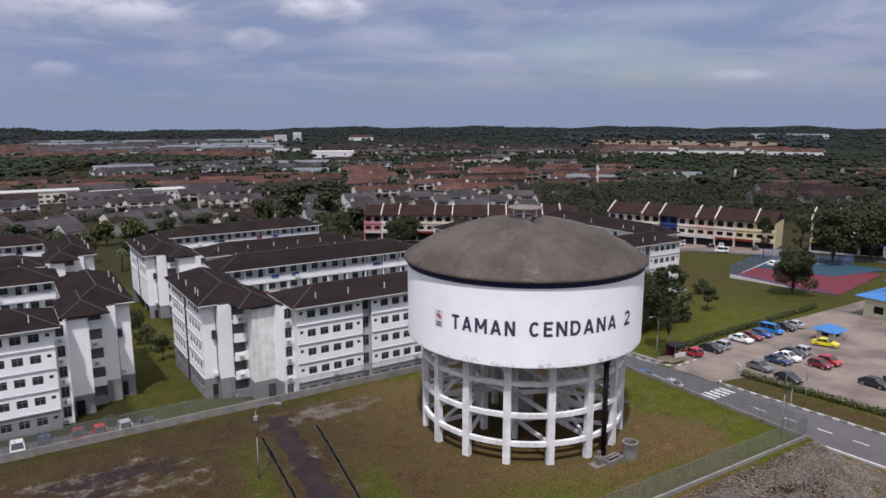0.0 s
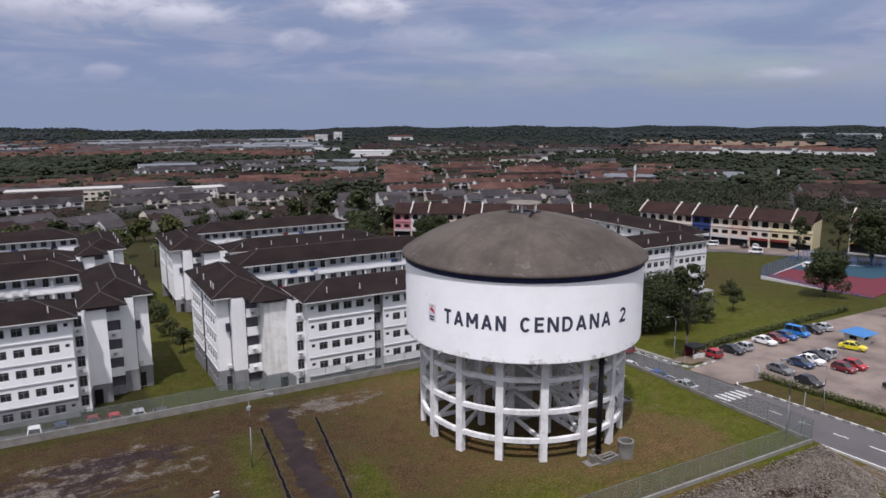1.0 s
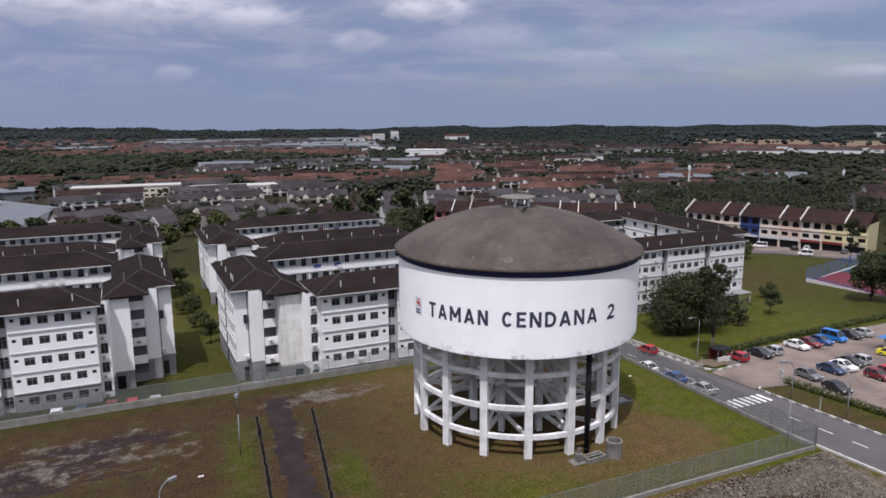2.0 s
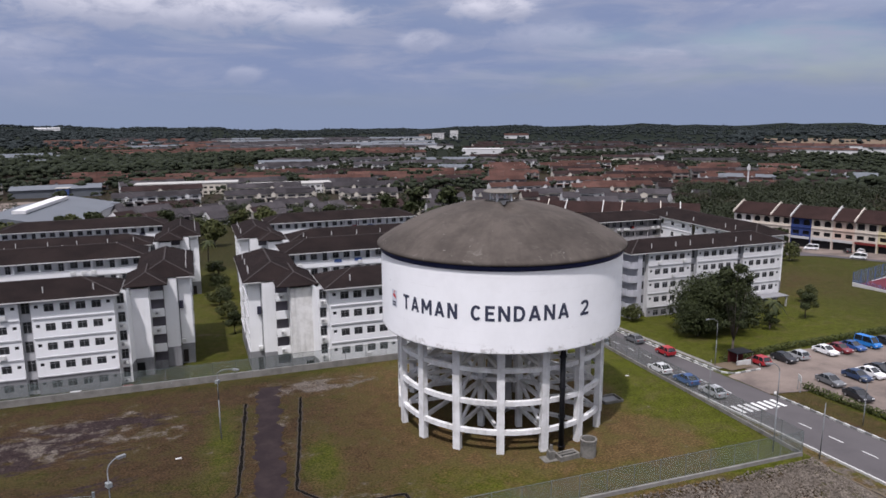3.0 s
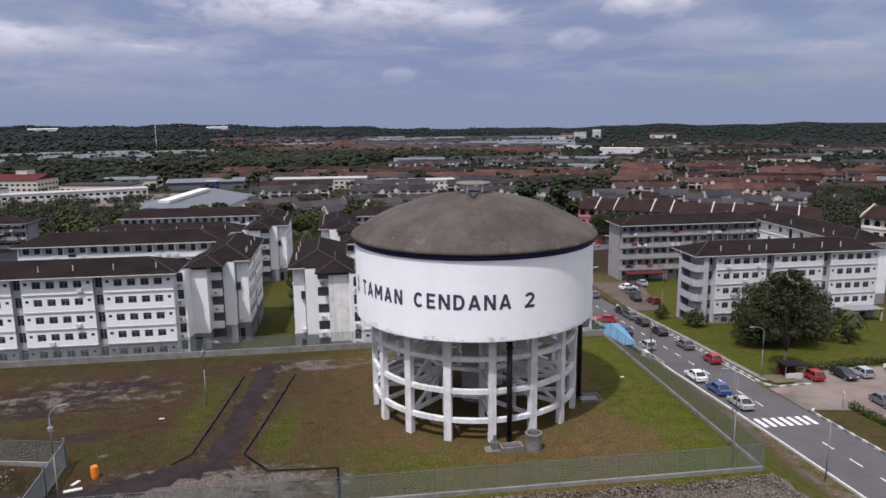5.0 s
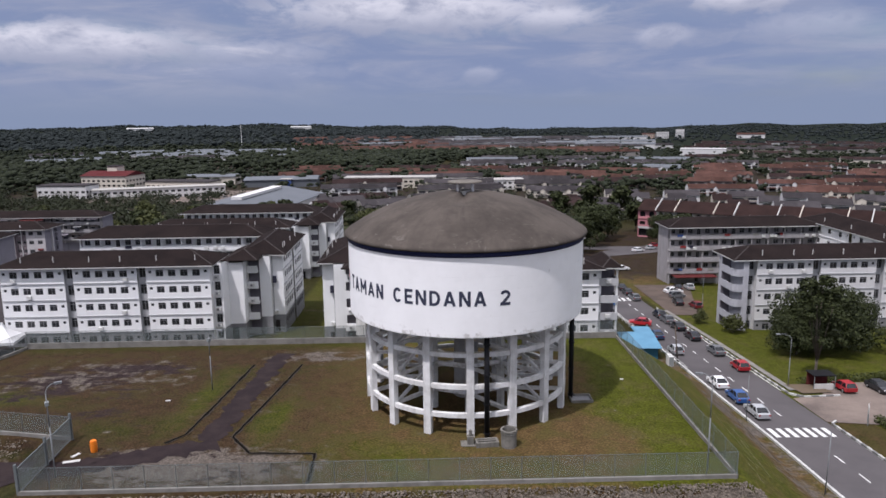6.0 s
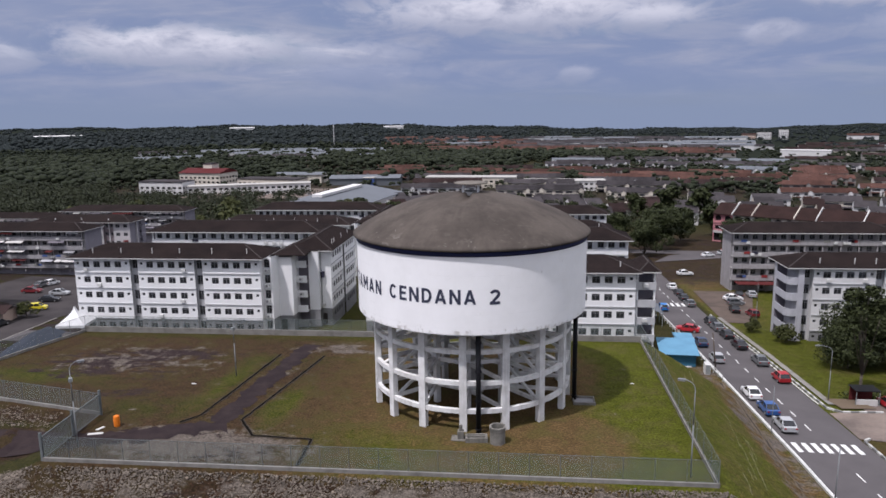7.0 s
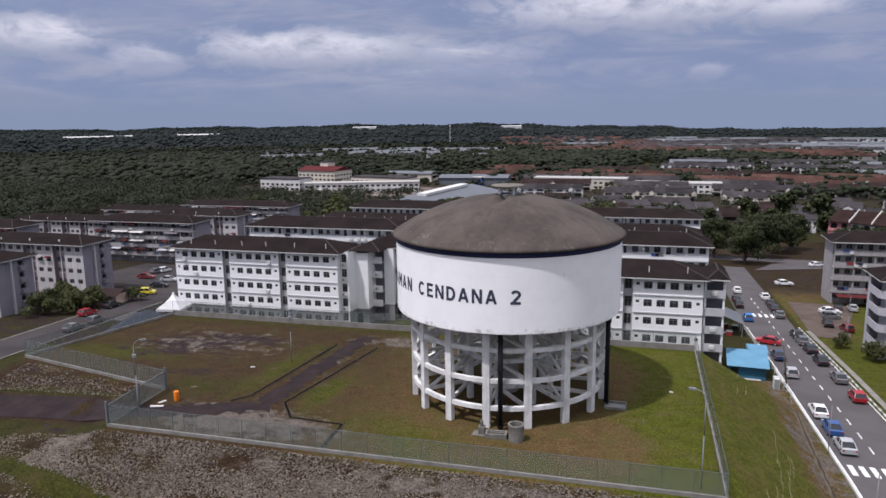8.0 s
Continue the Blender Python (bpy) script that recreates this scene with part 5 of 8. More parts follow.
def drape(name, line, width, mat, lift, label, category="road", step=2.5, kind="structure", ragged=0.0):
    """A strip laid on the land along a line."""
    pts = []
    for (ax, ay), (bx, by) in zip(line, line[1:]):
        n = max(1, int(math.hypot(bx - ax, by - ay) / step))
        pts += [(ax + (bx - ax) * i / n, ay + (by - ay) * i / n) for i in range(n)]
    pts.append(line[-1])
    g = Geo()
    across = 4
    rows = []
    for i, (x, y) in enumerate(pts):
        p, q = pts[max(0, i - 1)], pts[min(len(pts) - 1, i + 1)]
        d = math.hypot(q[0] - p[0], q[1] - p[1])
        nx, ny = (q[1] - p[1]) / d, -(q[0] - p[0]) / d
        wide = [width / 2 + ragged * (noise.noise(Vector((x * 0.9, y * 0.9, s * 7.0))) + 0.6 * noise.noise(Vector((x * 2.7, y * 2.7, s * 3.0)))) for s in (-1, 1)]
        rows.append([(x + nx * o, y + ny * o) for o in (-wide[0] + (wide[0] + wide[1]) * k / across for k in range(across + 1))])
    for r in rows:
        for x, y in r:
            g.v.append((x, y, height(x, y) + lift))
    for i in range(len(rows) - 1):
        for k in range(across):
            a = i * (across + 1) + k
            g.f.append((a, a + 1, a + across + 2, a + across + 1))
    return tagged(part(name, g, mat), label, category, kind=kind)


def flat_patch(name, pts, mat, lift, label, category):
    g = Geo().poly(*[(x, y, float(base_level(x, y)) + lift) for x, y in pts])
    return tagged(part(name, g, mat), label, category, kind="structure")


drape("road", [(87.7, -30), (87.7, 60), (87.0, 100), (86.0, 130), (86.2, 205)], 9.4, ASPHALT, 0.06, "grey asphalt road with dashed white centre line")
drape("road", [(40, 222), (112, 222), (160, 200), (205, 160), (225, 118), (260, 60)], 8.0, ASPHALT, 0.10, "asphalt street before the shophouses")
drape("road", [(-42.0, 30), (-43.0, 67), (-43.8, 84), (-44.6, 100), (-45.2, 114), (-44, 130)], 8.6, OLD_TAR, 0.08, "narrow asphalt street between the flats")
drape("road", [(-38, 128), (-40, 160), (-42, 230)], 14, OLD_TAR, 0.09, "asphalt yard between the flats")
drape("road", [(8.5, 43.2), (2, 43.4), (-12, 43.0), (-40, 40)], 4.2, WORN, 0.05, "dark worn track leading to the gate")
flat_patch("pavement", [(-42, 95.3), (16.5, 95.3), (16.5, 100.8), (-42, 102.5)], ASPHALT, 0.07, "asphalt parking strip before the flats", "pavement")
flat_patch("parking_lot", [(92.4, 66.3), (92.4, 74.8), (97.5, 76.2), (98, 80.6), (112, 81.6), (176, 84), (190, 30), (101.5, 34), (99.6, 65)], LOT, 0.08, "pale dusty gravel and tar parking lot", "parking lot")
flat_patch("pavement", [(92.6, 124), (99, 123.5), (103, 140), (108, 156), (94, 156)], material("yard_dirt", (0.115, 0.088, 0.072), 0.95, (0.06, 0.048, 0.042), 0.25, 4.0, 0.9), 0.11, "trodden brown dirt yard beside the corridor flats", "pavement")
flat_patch("pavement", [(150, 214), (198, 178), (216, 132), (230, 137), (212, 188), (160, 226)], LOT, 0.14, "pale forecourt of the shophouses", "pavement")
flat_patch("pavement", [(93, 200), (126, 215), (134, 238), (100, 214)], ASPHALT, 0.15, "pale parking bay beyond the trees", "pavement")


def road_marks():
    for i in range(34):
        y = 4 + i * 4.6
        if 58 < y < 67:
            continue
        x = 87.7 if y < 60 else 87.7 - (y - 60) * 0.0145
        g = Geo()
        for a in (0,):
            g.poly(*[(px, py, height(px, py) + 0.085) for px, py in ((x - 0.08, y), (x + 0.08, y), (x + 0.08, y + 2.0), (x - 0.08, y + 2.0))])
        tagged(part("lane_dash", g, LINE), "white dash of the centre line on asphalt", "road marking", "centre line", "structure")
    for i in range(7):
        x = 83.7 + i * 1.12
        g = Geo().poly(*[(px, py, height(px, py) + 0.085) for px, py in ((x, 61.7), (x + 0.58, 61.7), (x + 0.58, 64.4), (x, 64.4))])
        tagged(part("crossing_bar", g, LINE), "white bar of a zebra crossing on asphalt", "road marking", "zebra crossing", "structure")
    for i in range(6):
        x = 83.0 + i * 1.2
        y = 138
        g = Geo().poly(*[(px, py, height(px, py) + 0.09) for px, py in ((x, y), (x + 0.6, y), (x + 0.6, y + 3), (x, y + 3))])
        tagged(part("crossing_bar", g, LINE), "white bar of a far zebra crossing", "road marking", "far zebra crossing", "structure")
    for line in (([(83.15, -30), (83.15, 60), (82.45, 100), (81.6, 128)]), ([(92.3, 78), (91.9, 100), (91.0, 128)])):
        drape("edge_line", line, 0.16, LINE, 0.085, "white painted edge line", "road marking")
    # junction box
    g = Geo()
    for a, b in (((92.9, 66.4), (97.8, 66.4)), ((92.9, 66.4), (92.9, 70)), ((92.9, 70), (95.5, 70)), ((93, 68), (96.5, 68))):
        dx, dy = (0, 0.09) if a[1] == b[1] else (0.09, 0)
        g.poly(*[(px, py, height(px, py) + 0.1) for px, py in ((a[0] - dx, a[1] - dy), (b[0] + dx if dy == 0 else b[0], a[1] - dy if dy else a[1]), (b[0] + dx, b[1] + dy), (a[0] - dx if dy == 0 else a[0], b[1] + dy))])


road_marks()
KERB_WHITE = material("kerb_white", (0.5, 0.5, 0.48), 0.85, (0.3, 0.3, 0.28), 1.0, 8.0, 0.6)
KERB_BLACK = material("kerb_black", (0.19, 0.19, 0.185), 0.9)


def kerb_line(pts, label, both=True):
    """Painted kerbstones, black and white in turn, each a stone of its own."""
    k = thing("kerb", label, "kerb", pose(0, 0, 0), kind="structure")
    stone = [Geo().box(-0.5, -0.12, -0.25, 0.5, 0.12, 0.2).mesh("kerbstone", m) for m in (KERB_WHITE, KERB_BLACK)]
    i = 0
    for (ax, ay), (bx, by) in zip(pts, pts[1:]):
        L = math.hypot(bx - ax, by - ay)
        n = max(1, round(L / 1.02))
        turn = math.degrees(math.atan2(by - ay, bx - ax))
        for j in range(n):
            t = (j + 0.5) / n
            x, y = ax + (bx - ax) * t, ay + (by - ay) * t
            part("kerbstone", stone[i % 2 if both else 0], None, k, at=pose(x, y, height(x, y) + 0.06, 0, 0, turn))
            i += 1


kerb_line([(92.6, 8), (92.6, 65.6), (93.6, 66.4)], "black and white painted kerb beside the road")
kerb_line([(99.5, 75.6), (94.2, 75.2), (92.8, 76.6), (92.4, 100), (91.4, 130)], "black and white painted kerb along the grass")
kerb_line([(82.85, 6), (82.85, 60), (82.1, 100)], "pale concrete kerb below the grass slope", False)
drape("pavement", [(94.0, 78), (93.6, 100), (92.6, 128)], 0.9, PLINTH, 0.16, "narrow concrete footway along the kerb", "pavement")
DRAIN_BANK = material("drain_bank", (0.15, 0.12, 0.085), 0.95, (0.07, 0.056, 0.042), 1.0, 6.0, 0.8)
drape("verge_drain", [(80.3, 30), (80.3, 52), (80.6, 70), (81.6, 86)], 0.9, DRAIN_BANK, 0.03, "earthy concrete edge of an open roadside drain", "drain", 0.6, ragged=0.35)
drape("verge_drain", [(80.3, 30), (80.3, 52), (80.6, 70), (81.6, 86)], 0.26, DRAIN_EDGE, 0.06, "dark open channel of a roadside drain", "drain", 0.6, ragged=0.2)

drape("kerb", [(-46.4, 30), (-47.4, 67), (-48.2, 84), (-49.0, 102)], 0.3, PLINTH, 0.12, "weathered concrete kerb of the narrow street", "kerb")
drape("kerb", [(-37.6, 30), (-38.6, 67), (-39.4, 84), (-40.2, 100), (-40.8, 112)], 0.3, PLINTH, 0.12, "weathered concrete kerb of the narrow street", "kerb")

flat_patch("pavement", [(-78, 128), (-60, 124), (-52, 112), (-42.5, 108), (-36, 128), (-33, 155), (-78, 155)], OLD_TAR, 0.05, "worn asphalt yard between the older flats", "pavement")

# the path across the plot and its side drains
drape("path", [(23.8, 72.0), (22.0, 54), (21.5, 47)], 2.5, WORN, 0.03, "dark worn tar path across the plot", "path", 0.3, ragged=0.75)
drape("path", [(22.5, 46.5), (17, 44.0), (11, 42.2), (8.6, 42)], 3.0, WORN, 0.026, "dark worn tar path curving to the gate", "path", 0.5, ragged=1.3)


def ditch(line, label):
    drape("drain", line, 0.46, DRAIN_EDGE, 0.05, label, "drain", 0.4, ragged=0.2)
    # flat near-black strip laid over the middle of the edge strip
    drape("drain", line, 0.25, CHANNEL, 0.075, "near-black strip along the middle of the drain", "drain", 0.5, ragged=0.10)


ditch([(21.0, 67.8), (19.8, 56.3), (18.9, 48.5), (17.5, 46.6)], "narrow concrete drain beside the path")
ditch([(26.9, 67.6), (25.2, 57), (23.6, 47.6), (26.0, 44.2), (32.0, 43.8), (32.2, 38.4)], "narrow concrete drain with a bend beside the path")
# sports court
flat_patch("sports_court", [(170, 90), (170, 120), (203, 129), (207, 98)], material("court_red", (0.115, 0.026, 0.036), 0.9, (0.085, 0.024, 0.03)), 0.12, "red painted sports court", "sports court")
flat_patch("sports_court", [(193, 104), (190, 126), (203, 129), (215, 116), (216, 100)], material("court_blue", (0.025, 0.06, 0.085), 0.9), 0.16, "blue painted end of the sports court", "sports court")

_g = random.Random(6)
RILL = material("dry_silt", (0.20, 0.19, 0.11), 0.95, (0.08, 0.085, 0.03), 1.0, 6.0, 0.9)
for i in range(18):
    x0, y0 = 69.4 + _g.uniform(0, 8.0), 40 + _g.uniform(0, 46)
    L = _g.uniform(2.0, 6.5)
    drape("slope_gutter", [(x0, y0), (x0 + 0.09 * L, y0 + L * 0.5), (x0 + 0.13 * L, y0 + L)], 0.07, RILL, 0.02, "thin pale silted rill down the grass slope", "drain", 0.4, ragged=0.07)

# ---- parked cars ----
TYRE = material("tyre", (0.015, 0.015, 0.015), 0.9)
RIM = material("rim", (0.4, 0.4, 0.41), 0.4, metal=0.6)
CAR_GLASS = material("car_glass", (0.015, 0.017, 0.02), 0.08, spec=0.6)
LAMP = material("lamp_lens", (0.6, 0.6, 0.6), 0.2)
TAIL = material("tail_lens", (0.3, 0.02, 0.02), 0.3)
PAINTS = {"white": (0.72, 0.72, 0.72), "silver": (0.36, 0.37, 0.38), "black": (0.02, 0.021, 0.024), "red": (0.34, 0.018, 0.024), "dark red": (0.16, 0.02, 0.025),
          "blue": (0.025, 0.08, 0.24), "dark blue": (0.02, 0.04, 0.09), "yellow": (0.60, 0.50, 0.025), "bright blue": (0.02, 0.16, 0.46), "grey": (0.12, 0.125, 0.13)}
_cars = {}


def car_body(kind):
    """Side profile, front to the right: lower body and glasshouse."""
    if kind == "van":
        low = [(-2.2, 0.35), (-2.25, 0.95), (1.35, 1.0), (2.0, 0.85), (2.15, 0.6), (2.12, 0.32)]
        top = [(-2.2, 0.95), (-2.1, 1.85), (0.85, 1.88), (1.5, 1.0)]
    elif kind == "hatch":
        low = [(-1.75, 0.32), (-1.82, 0.85), (0.75, 0.92), (1.6, 0.78), (1.8, 0.6), (1.78, 0.3)]
        top = [(-1.72, 0.86), (-1.35, 1.42), (0.2, 1.46), (0.98, 0.9)]
    else:
        low = [(-2.1, 0.32), (-2.15, 0.86), (-1.5, 0.92), (0.9, 0.92), (1.9, 0.76), (2.15, 0.58), (2.12, 0.3)]
        top = [(-1.7, 0.9), (-1.0, 1.38), (0.2, 1.42), (1.05, 0.9)]
    return low, top


def make_car(colour, kind):
    key = (colour, kind)
    if key not in _cars:
        paint = bpy.data.materials.get("car_" + colour) or material("car_" + colour, PAINTS[colour], 0.3, tuple(c * 0.85 for c in PAINTS[colour]), 0.5, 3.0, 0.3, spec=0.5)
        low, top = car_body(kind)
        W = 0.84
        car = thing("car", f"{colour} {'van' if kind == 'van' else 'hatchback' if kind == 'hatch' else 'saloon'} car parked outdoors", "car", pose(0, 0, -500))
        b = Geo()
        n = len(low)
        for s in (-1, 1):
            b.v.extend((x, s * (W if z < 0.8 else W - 0.05), z) for x, z in low)
        b.f.append(tuple(range(n)))
        b.f.append(tuple(range(2 * n - 1, n - 1, -1)))
        for i in range(n):
            j = (i + 1) % n
            b.f.append((i, n + i, n + j, j))
        part("body", b, paint, car)
        g = Geo()
        lowv = [(top[0][0], top[0][1]), (top[3][0], top[3][1])]
        for s in (-1, 1):
            g.v.extend([(lowv[0][0], s * (W - 0.06), lowv[0][1]), (lowv[1][0], s * (W - 0.06), lowv[1][1]), (top[2][0], s * (W - 0.2), top[2][1]), (top[1][0], s * (W - 0.2), top[1][1])])
        g.f.extend([(0, 1, 2, 3), (7, 6, 5, 4), (1, 5, 6, 2), (4, 0, 3, 7)])
        part("glasshouse", g, CAR_GLASS, car, "dark car glass")
        r = Geo()
        r.poly((top[1][0] - 0.05, -W + 0.19, top[1][1] + 0.01), (top[2][0] + 0.05, -W + 0.19, top[2][1] + 0.01), (top[2][0] + 0.05, W - 0.19, top[2][1] + 0.01), (top[1][0] - 0.05, W - 0.19, top[1][1] + 0.01))
        for s in (-1, 1):
            for (ax, az), (bx, bz) in ((top[1], lowv[0]), (top[2], lowv[1])):
                r.beam((ax, s * (W - 0.19), az), (bx, s * (W - 0.05), bz), 0.09, 0.07)
            mid = (top[1][0] + top[2][0]) / 2
            r.beam((mid, s * (W - 0.19), top[2][1]), (mid, s * (W - 0.05), lowv[0][1]), 0.08, 0.07)
        part("roof", r, paint, car)
        for x in (low[-1][0] - 0.78, low[0][0] + 0.75):
            for s in (-1, 1):
                w = part("wheel", Geo().tube((x, s * (W - 0.18), 0.31), (x, s * (W + 0.02), 0.31), 0.31, 14), TYRE, car)
                part("rim", Geo().tube((x, s * (W + 0.0), 0.31), (x, s * (W + 0.035), 0.31), 0.19, 10), RIM, w)
        fx, bx = low[-2][0], low[0][0]
        for s in (-1, 1):
            part("headlight", Geo().box(fx - 0.1, s * 0.62 - 0.16, 0.6, fx + 0.01, s * 0.62 + 0.16, 0.74), LAMP, car)
            part("tail_light", Geo().box(bx - 0.07, s * 0.66 - 0.12, 0.66, bx + 0.05, s * 0.66 + 0.12, 0.84), TAIL, car)
        _cars[key] = [car, False]
    return _cars[key]


def park(colour, kind, x, y, heading, lift=0.09):
    entry = make_car(colour, kind)
    z = height(x, y) + lift
    d = 1.0
    h = radians(heading)
    zx = height(x + d * math.cos(h), y + d * math.sin(h)) - height(x - d * math.cos(h), y - d * math.sin(h))
    m = pose(x, y, z, 0, 0, heading) @ pose(0, 0, 0, 0, -math.degrees(math.atan2(zx, 2 * d)), 0)
    if not entry[1]:
        entry[0].matrix_basis = m
        entry[1] = True
        return entry[0]
    return copy_thing(entry[0], m)


for c, k, x, y, h in (
        # lot, along the north hedge
        ("red", "hatch", 101.3, 77.8, 92), ("black", "saloon", 106.2, 77.6, -88), ("silver", "hatch", 109.4, 77.9, 90), ("white", "saloon", 115.8, 78.3, -90), ("dark red", "saloon", 119.0, 78.4, -90),
        ("blue", "saloon", 122.2, 78.6, -90), ("bright blue", "van", 126.0, 78.8, -90), ("black", "saloon", 130.2, 78.8, -92), ("silver", "saloon", 133.6, 79.0, 88),
        # lot, middle rows
        ("grey", "saloon", 103.6, 66.3, -95), ("dark blue", "saloon", 109.2, 66.6, -92), ("white", "saloon", 112.2, 66.8, -88), ("black", "saloon", 115.0, 67.6, -90), ("silver", "hatch", 117.6, 67.8, 90),
        ("black", "saloon", 102.0, 60.3, -100), ("dark red", "hatch", 112.6, 61.4, -92), ("red", "hatch", 115.4, 61.4, -90), ("yellow", "saloon", 125.5, 67.8, -75), ("black", "saloon", 110.3, 51.6, -95), ("black", "saloon", 114.6, 50.0, -90),
        # left side of the road
        ("silver", "saloon", 84.6, 68.8, 90), ("blue", "saloon", 84.5, 74.4, 90), ("white", "saloon", 84.2, 80.3, 90), ("silver", "hatch", 83.9, 96.9, 90), ("dark blue", "saloon", 83.7, 106.6, 92),
        ("red", "saloon", 83.6, 116.0, 160), ("bright blue", "hatch", 82.6, 134.0, 90), ("black", "saloon", 82.4, 147.0, 90), ("black", "saloon", 82.5, 152.5, 90),
        # right side of the road
        ("red", "hatch", 90.8, 87.8, 90), ("grey", "saloon", 90.5, 96.4, 90), ("black", "saloon", 90.0, 105.6, 92), ("black", "saloon", 89.8, 112.6, 92), ("grey", "saloon", 89.6, 118.0, 92), ("black", "hatch", 89.5, 122.5, 92),
        ("grey", "saloon", 89.3, 139.0, 92), ("black", "saloon", 89.3, 145.0, 90), ("black", "saloon", 89.4, 150.5, 90), ("white", "saloon", 89.4, 158.0, 90), ("white", "saloon", 84.0, 164.0, 90), ("white", "saloon", 97.0, 178.0, 10),
        # yard by the corridor flats
        ("white", "saloon", 100.5, 146.0, 10), ("grey", "hatch", 99.6, 141.0, 8), ("black", "saloon", 97.4, 134.0, 85), ("dark red", "hatch", 100.0, 130.4, 95), ("black", "saloon", 103.0, 150.0, 80), ("silver", "saloon", 106.0, 150.5, 85),
        # behind the plot wall
        ("white", "hatch", -0.4, 98.0, -90), ("dark blue", "hatch", 2.6, 97.8, -90), ("dark red", "hatch", 6.4, 98.2, -92), ("red", "hatch", 9.0, 97.8, -88), ("silver", "hatch", 12.0, 97.6, -90), ("black", "hatch", 14.8, 97.6, 90),
        # west street and yard
        ("red", "hatch", -47.2, 97.0, 84), ("grey", "saloon", -40.9, 86.5, 92), ("grey", "hatch", -41.2, 92.5, 92), ("black", "saloon", -47.6, 104.5, 92), ("white", "hatch", -64.0, 144.3, 80), ("grey", "saloon", -64.9, 141.9, 85),
        ("dark red", "saloon", -62.5, 134.9, 10), ("yellow", "hatch", -49.4, 118.5, 20), ("black", "saloon", -52.2, 126.4, 15), ("silver", "saloon", -54.4, 133.3, 10),
        # forecourt of the shophouses
        ("black", "saloon", 205.0, 172.0, 40), ("white", "van", 209.5, 170.0, 130), ("black", "hatch", 214.0, 160.0, 60), ("white", "saloon", 217.5, 158.0, 30), ("grey", "hatch", 221.0, 147.0, 50), ("white", "van", 207.0, 150.0, 120),
        ("white", "saloon", 112.0, 213.0, 30), ("silver", "saloon", 118.0, 218.0, 30), ("red", "saloon", 121.0, 224.0, 30), ("white", "saloon", 196.0, 124.0, 10)):
    park(c, k, x, y, h, 0.16 if x > 195 or y > 200 else 0.1)

# ---- trees ----
def leaf_material(name, dark, light, rough=0.7, vary=0.6):
    m = bpy.data.materials.new(name)
    m.use_nodes = True
    t = m.node_tree
    b = t.nodes["Principled BSDF"]
    b.inputs["Roughness"].default_value, b.inputs["Specular IOR Level"].default_value = rough, 0.2
    geo = t.nodes.new("ShaderNodeNewGeometry")
    n = noise_node(t, geo.outputs["Position"], 0.35, 3.0, 0.6)
    f = math_node(t, "ADD", math_node(t, "MULTIPLY", geo.outputs["Random Per Island"], vary), math_node(t, "MULTIPLY", n, 1.1 - vary))
    link(t, mix_node(t, f, dark, light), b.inputs["Base Color"])
    return m


LEAF = leaf_material("leaf", (0.010, 0.0145, 0.0045), (0.034, 0.042, 0.012))
LEAF_PALE = leaf_material("leaf_pale", (0.022, 0.029, 0.008), (0.062, 0.066, 0.019))
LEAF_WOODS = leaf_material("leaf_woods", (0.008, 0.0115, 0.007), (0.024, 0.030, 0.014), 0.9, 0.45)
# bluer, low-contrast leaves: distance haze painted into the far foliage colour
LEAF_FAR_HAZE = leaf_material("leaf_far_haze", (0.014, 0.019, 0.019), (0.025, 0.031, 0.031), 1.0, 0.4)
LEAF_MID = leaf_material("leaf_mid", (0.008, 0.0115, 0.005), (0.026, 0.032, 0.011), vary=0.3)
HEDGE = leaf_material("hedge_leaf", (0.022, 0.030, 0.008), (0.062, 0.072, 0.02))
BARK = material("bark", (0.10, 0.085, 0.07), 0.95, (0.05, 0.042, 0.035), 2.0, 12.0, 0.8, 0.4)


def leaf_quads(centres, spread_r, count, size, rng, flat=0.75, order=0.0):
    """Leaf sprays: random quads in the outer part of lumpy clumps. centres: (n, 3), spread_r: (n,). Returns vertices and faces."""
    n = len(centres)
    which = rng.choice(n, count, p=spread_r ** 2 / np.sum(spread_r ** 2))
    d = rng.normal(size=(count, 3))
    d /= np.linalg.norm(d, axis=1)[:, None]
    rad = spread_r[which] * rng.uniform(0.55, 1.08, count) ** 0.7
    p = centres[which] + d * rad[:, None] * np.array([1, 1, flat])
    nrm = d * 0.8 + rng.normal(size=(count, 3)) * 0.55 * (1 - order) + np.array([0, 0, 0.5 + order])
    nrm /= np.linalg.norm(nrm, axis=1)[:, None]
    a = np.cross(nrm, rng.normal(size=(count, 3)))
    a /= np.linalg.norm(a, axis=1)[:, None]
    b = np.cross(nrm, a)
    s = (size * rng.uniform(0.6, 1.35, count))[:, None]
    k = rng.uniform(0.55, 1.0, count)[:, None]
    v = np.stack([p - a * s, p - b * s * k * 0.7, p + a * s, p + b * s * k * 0.7], 1).reshape(-1, 3)
    f = np.arange(count * 4).reshape(-1, 4)
    return v, f


def array_mesh(name, v, f, mat):
    me = bpy.data.meshes.new(name)
    me.vertices.add(len(v))
    me.vertices.foreach_set("co", np.asarray(v, np.float32).ravel())
    k = f.shape[1]
    me.loops.add(f.size)
    me.loops.foreach_set("vertex_index", f.astype(np.int32).ravel())
    me.polygons.add(len(f))
    me.polygons.foreach_set("loop_start", np.arange(0, f.size, k, dtype=np.int32))
    me.polygons.foreach_set("loop_total", np.full(len(f), k, np.int32))
    me.update(calc_edges=True)
    me.materials.append(mat)
    return me


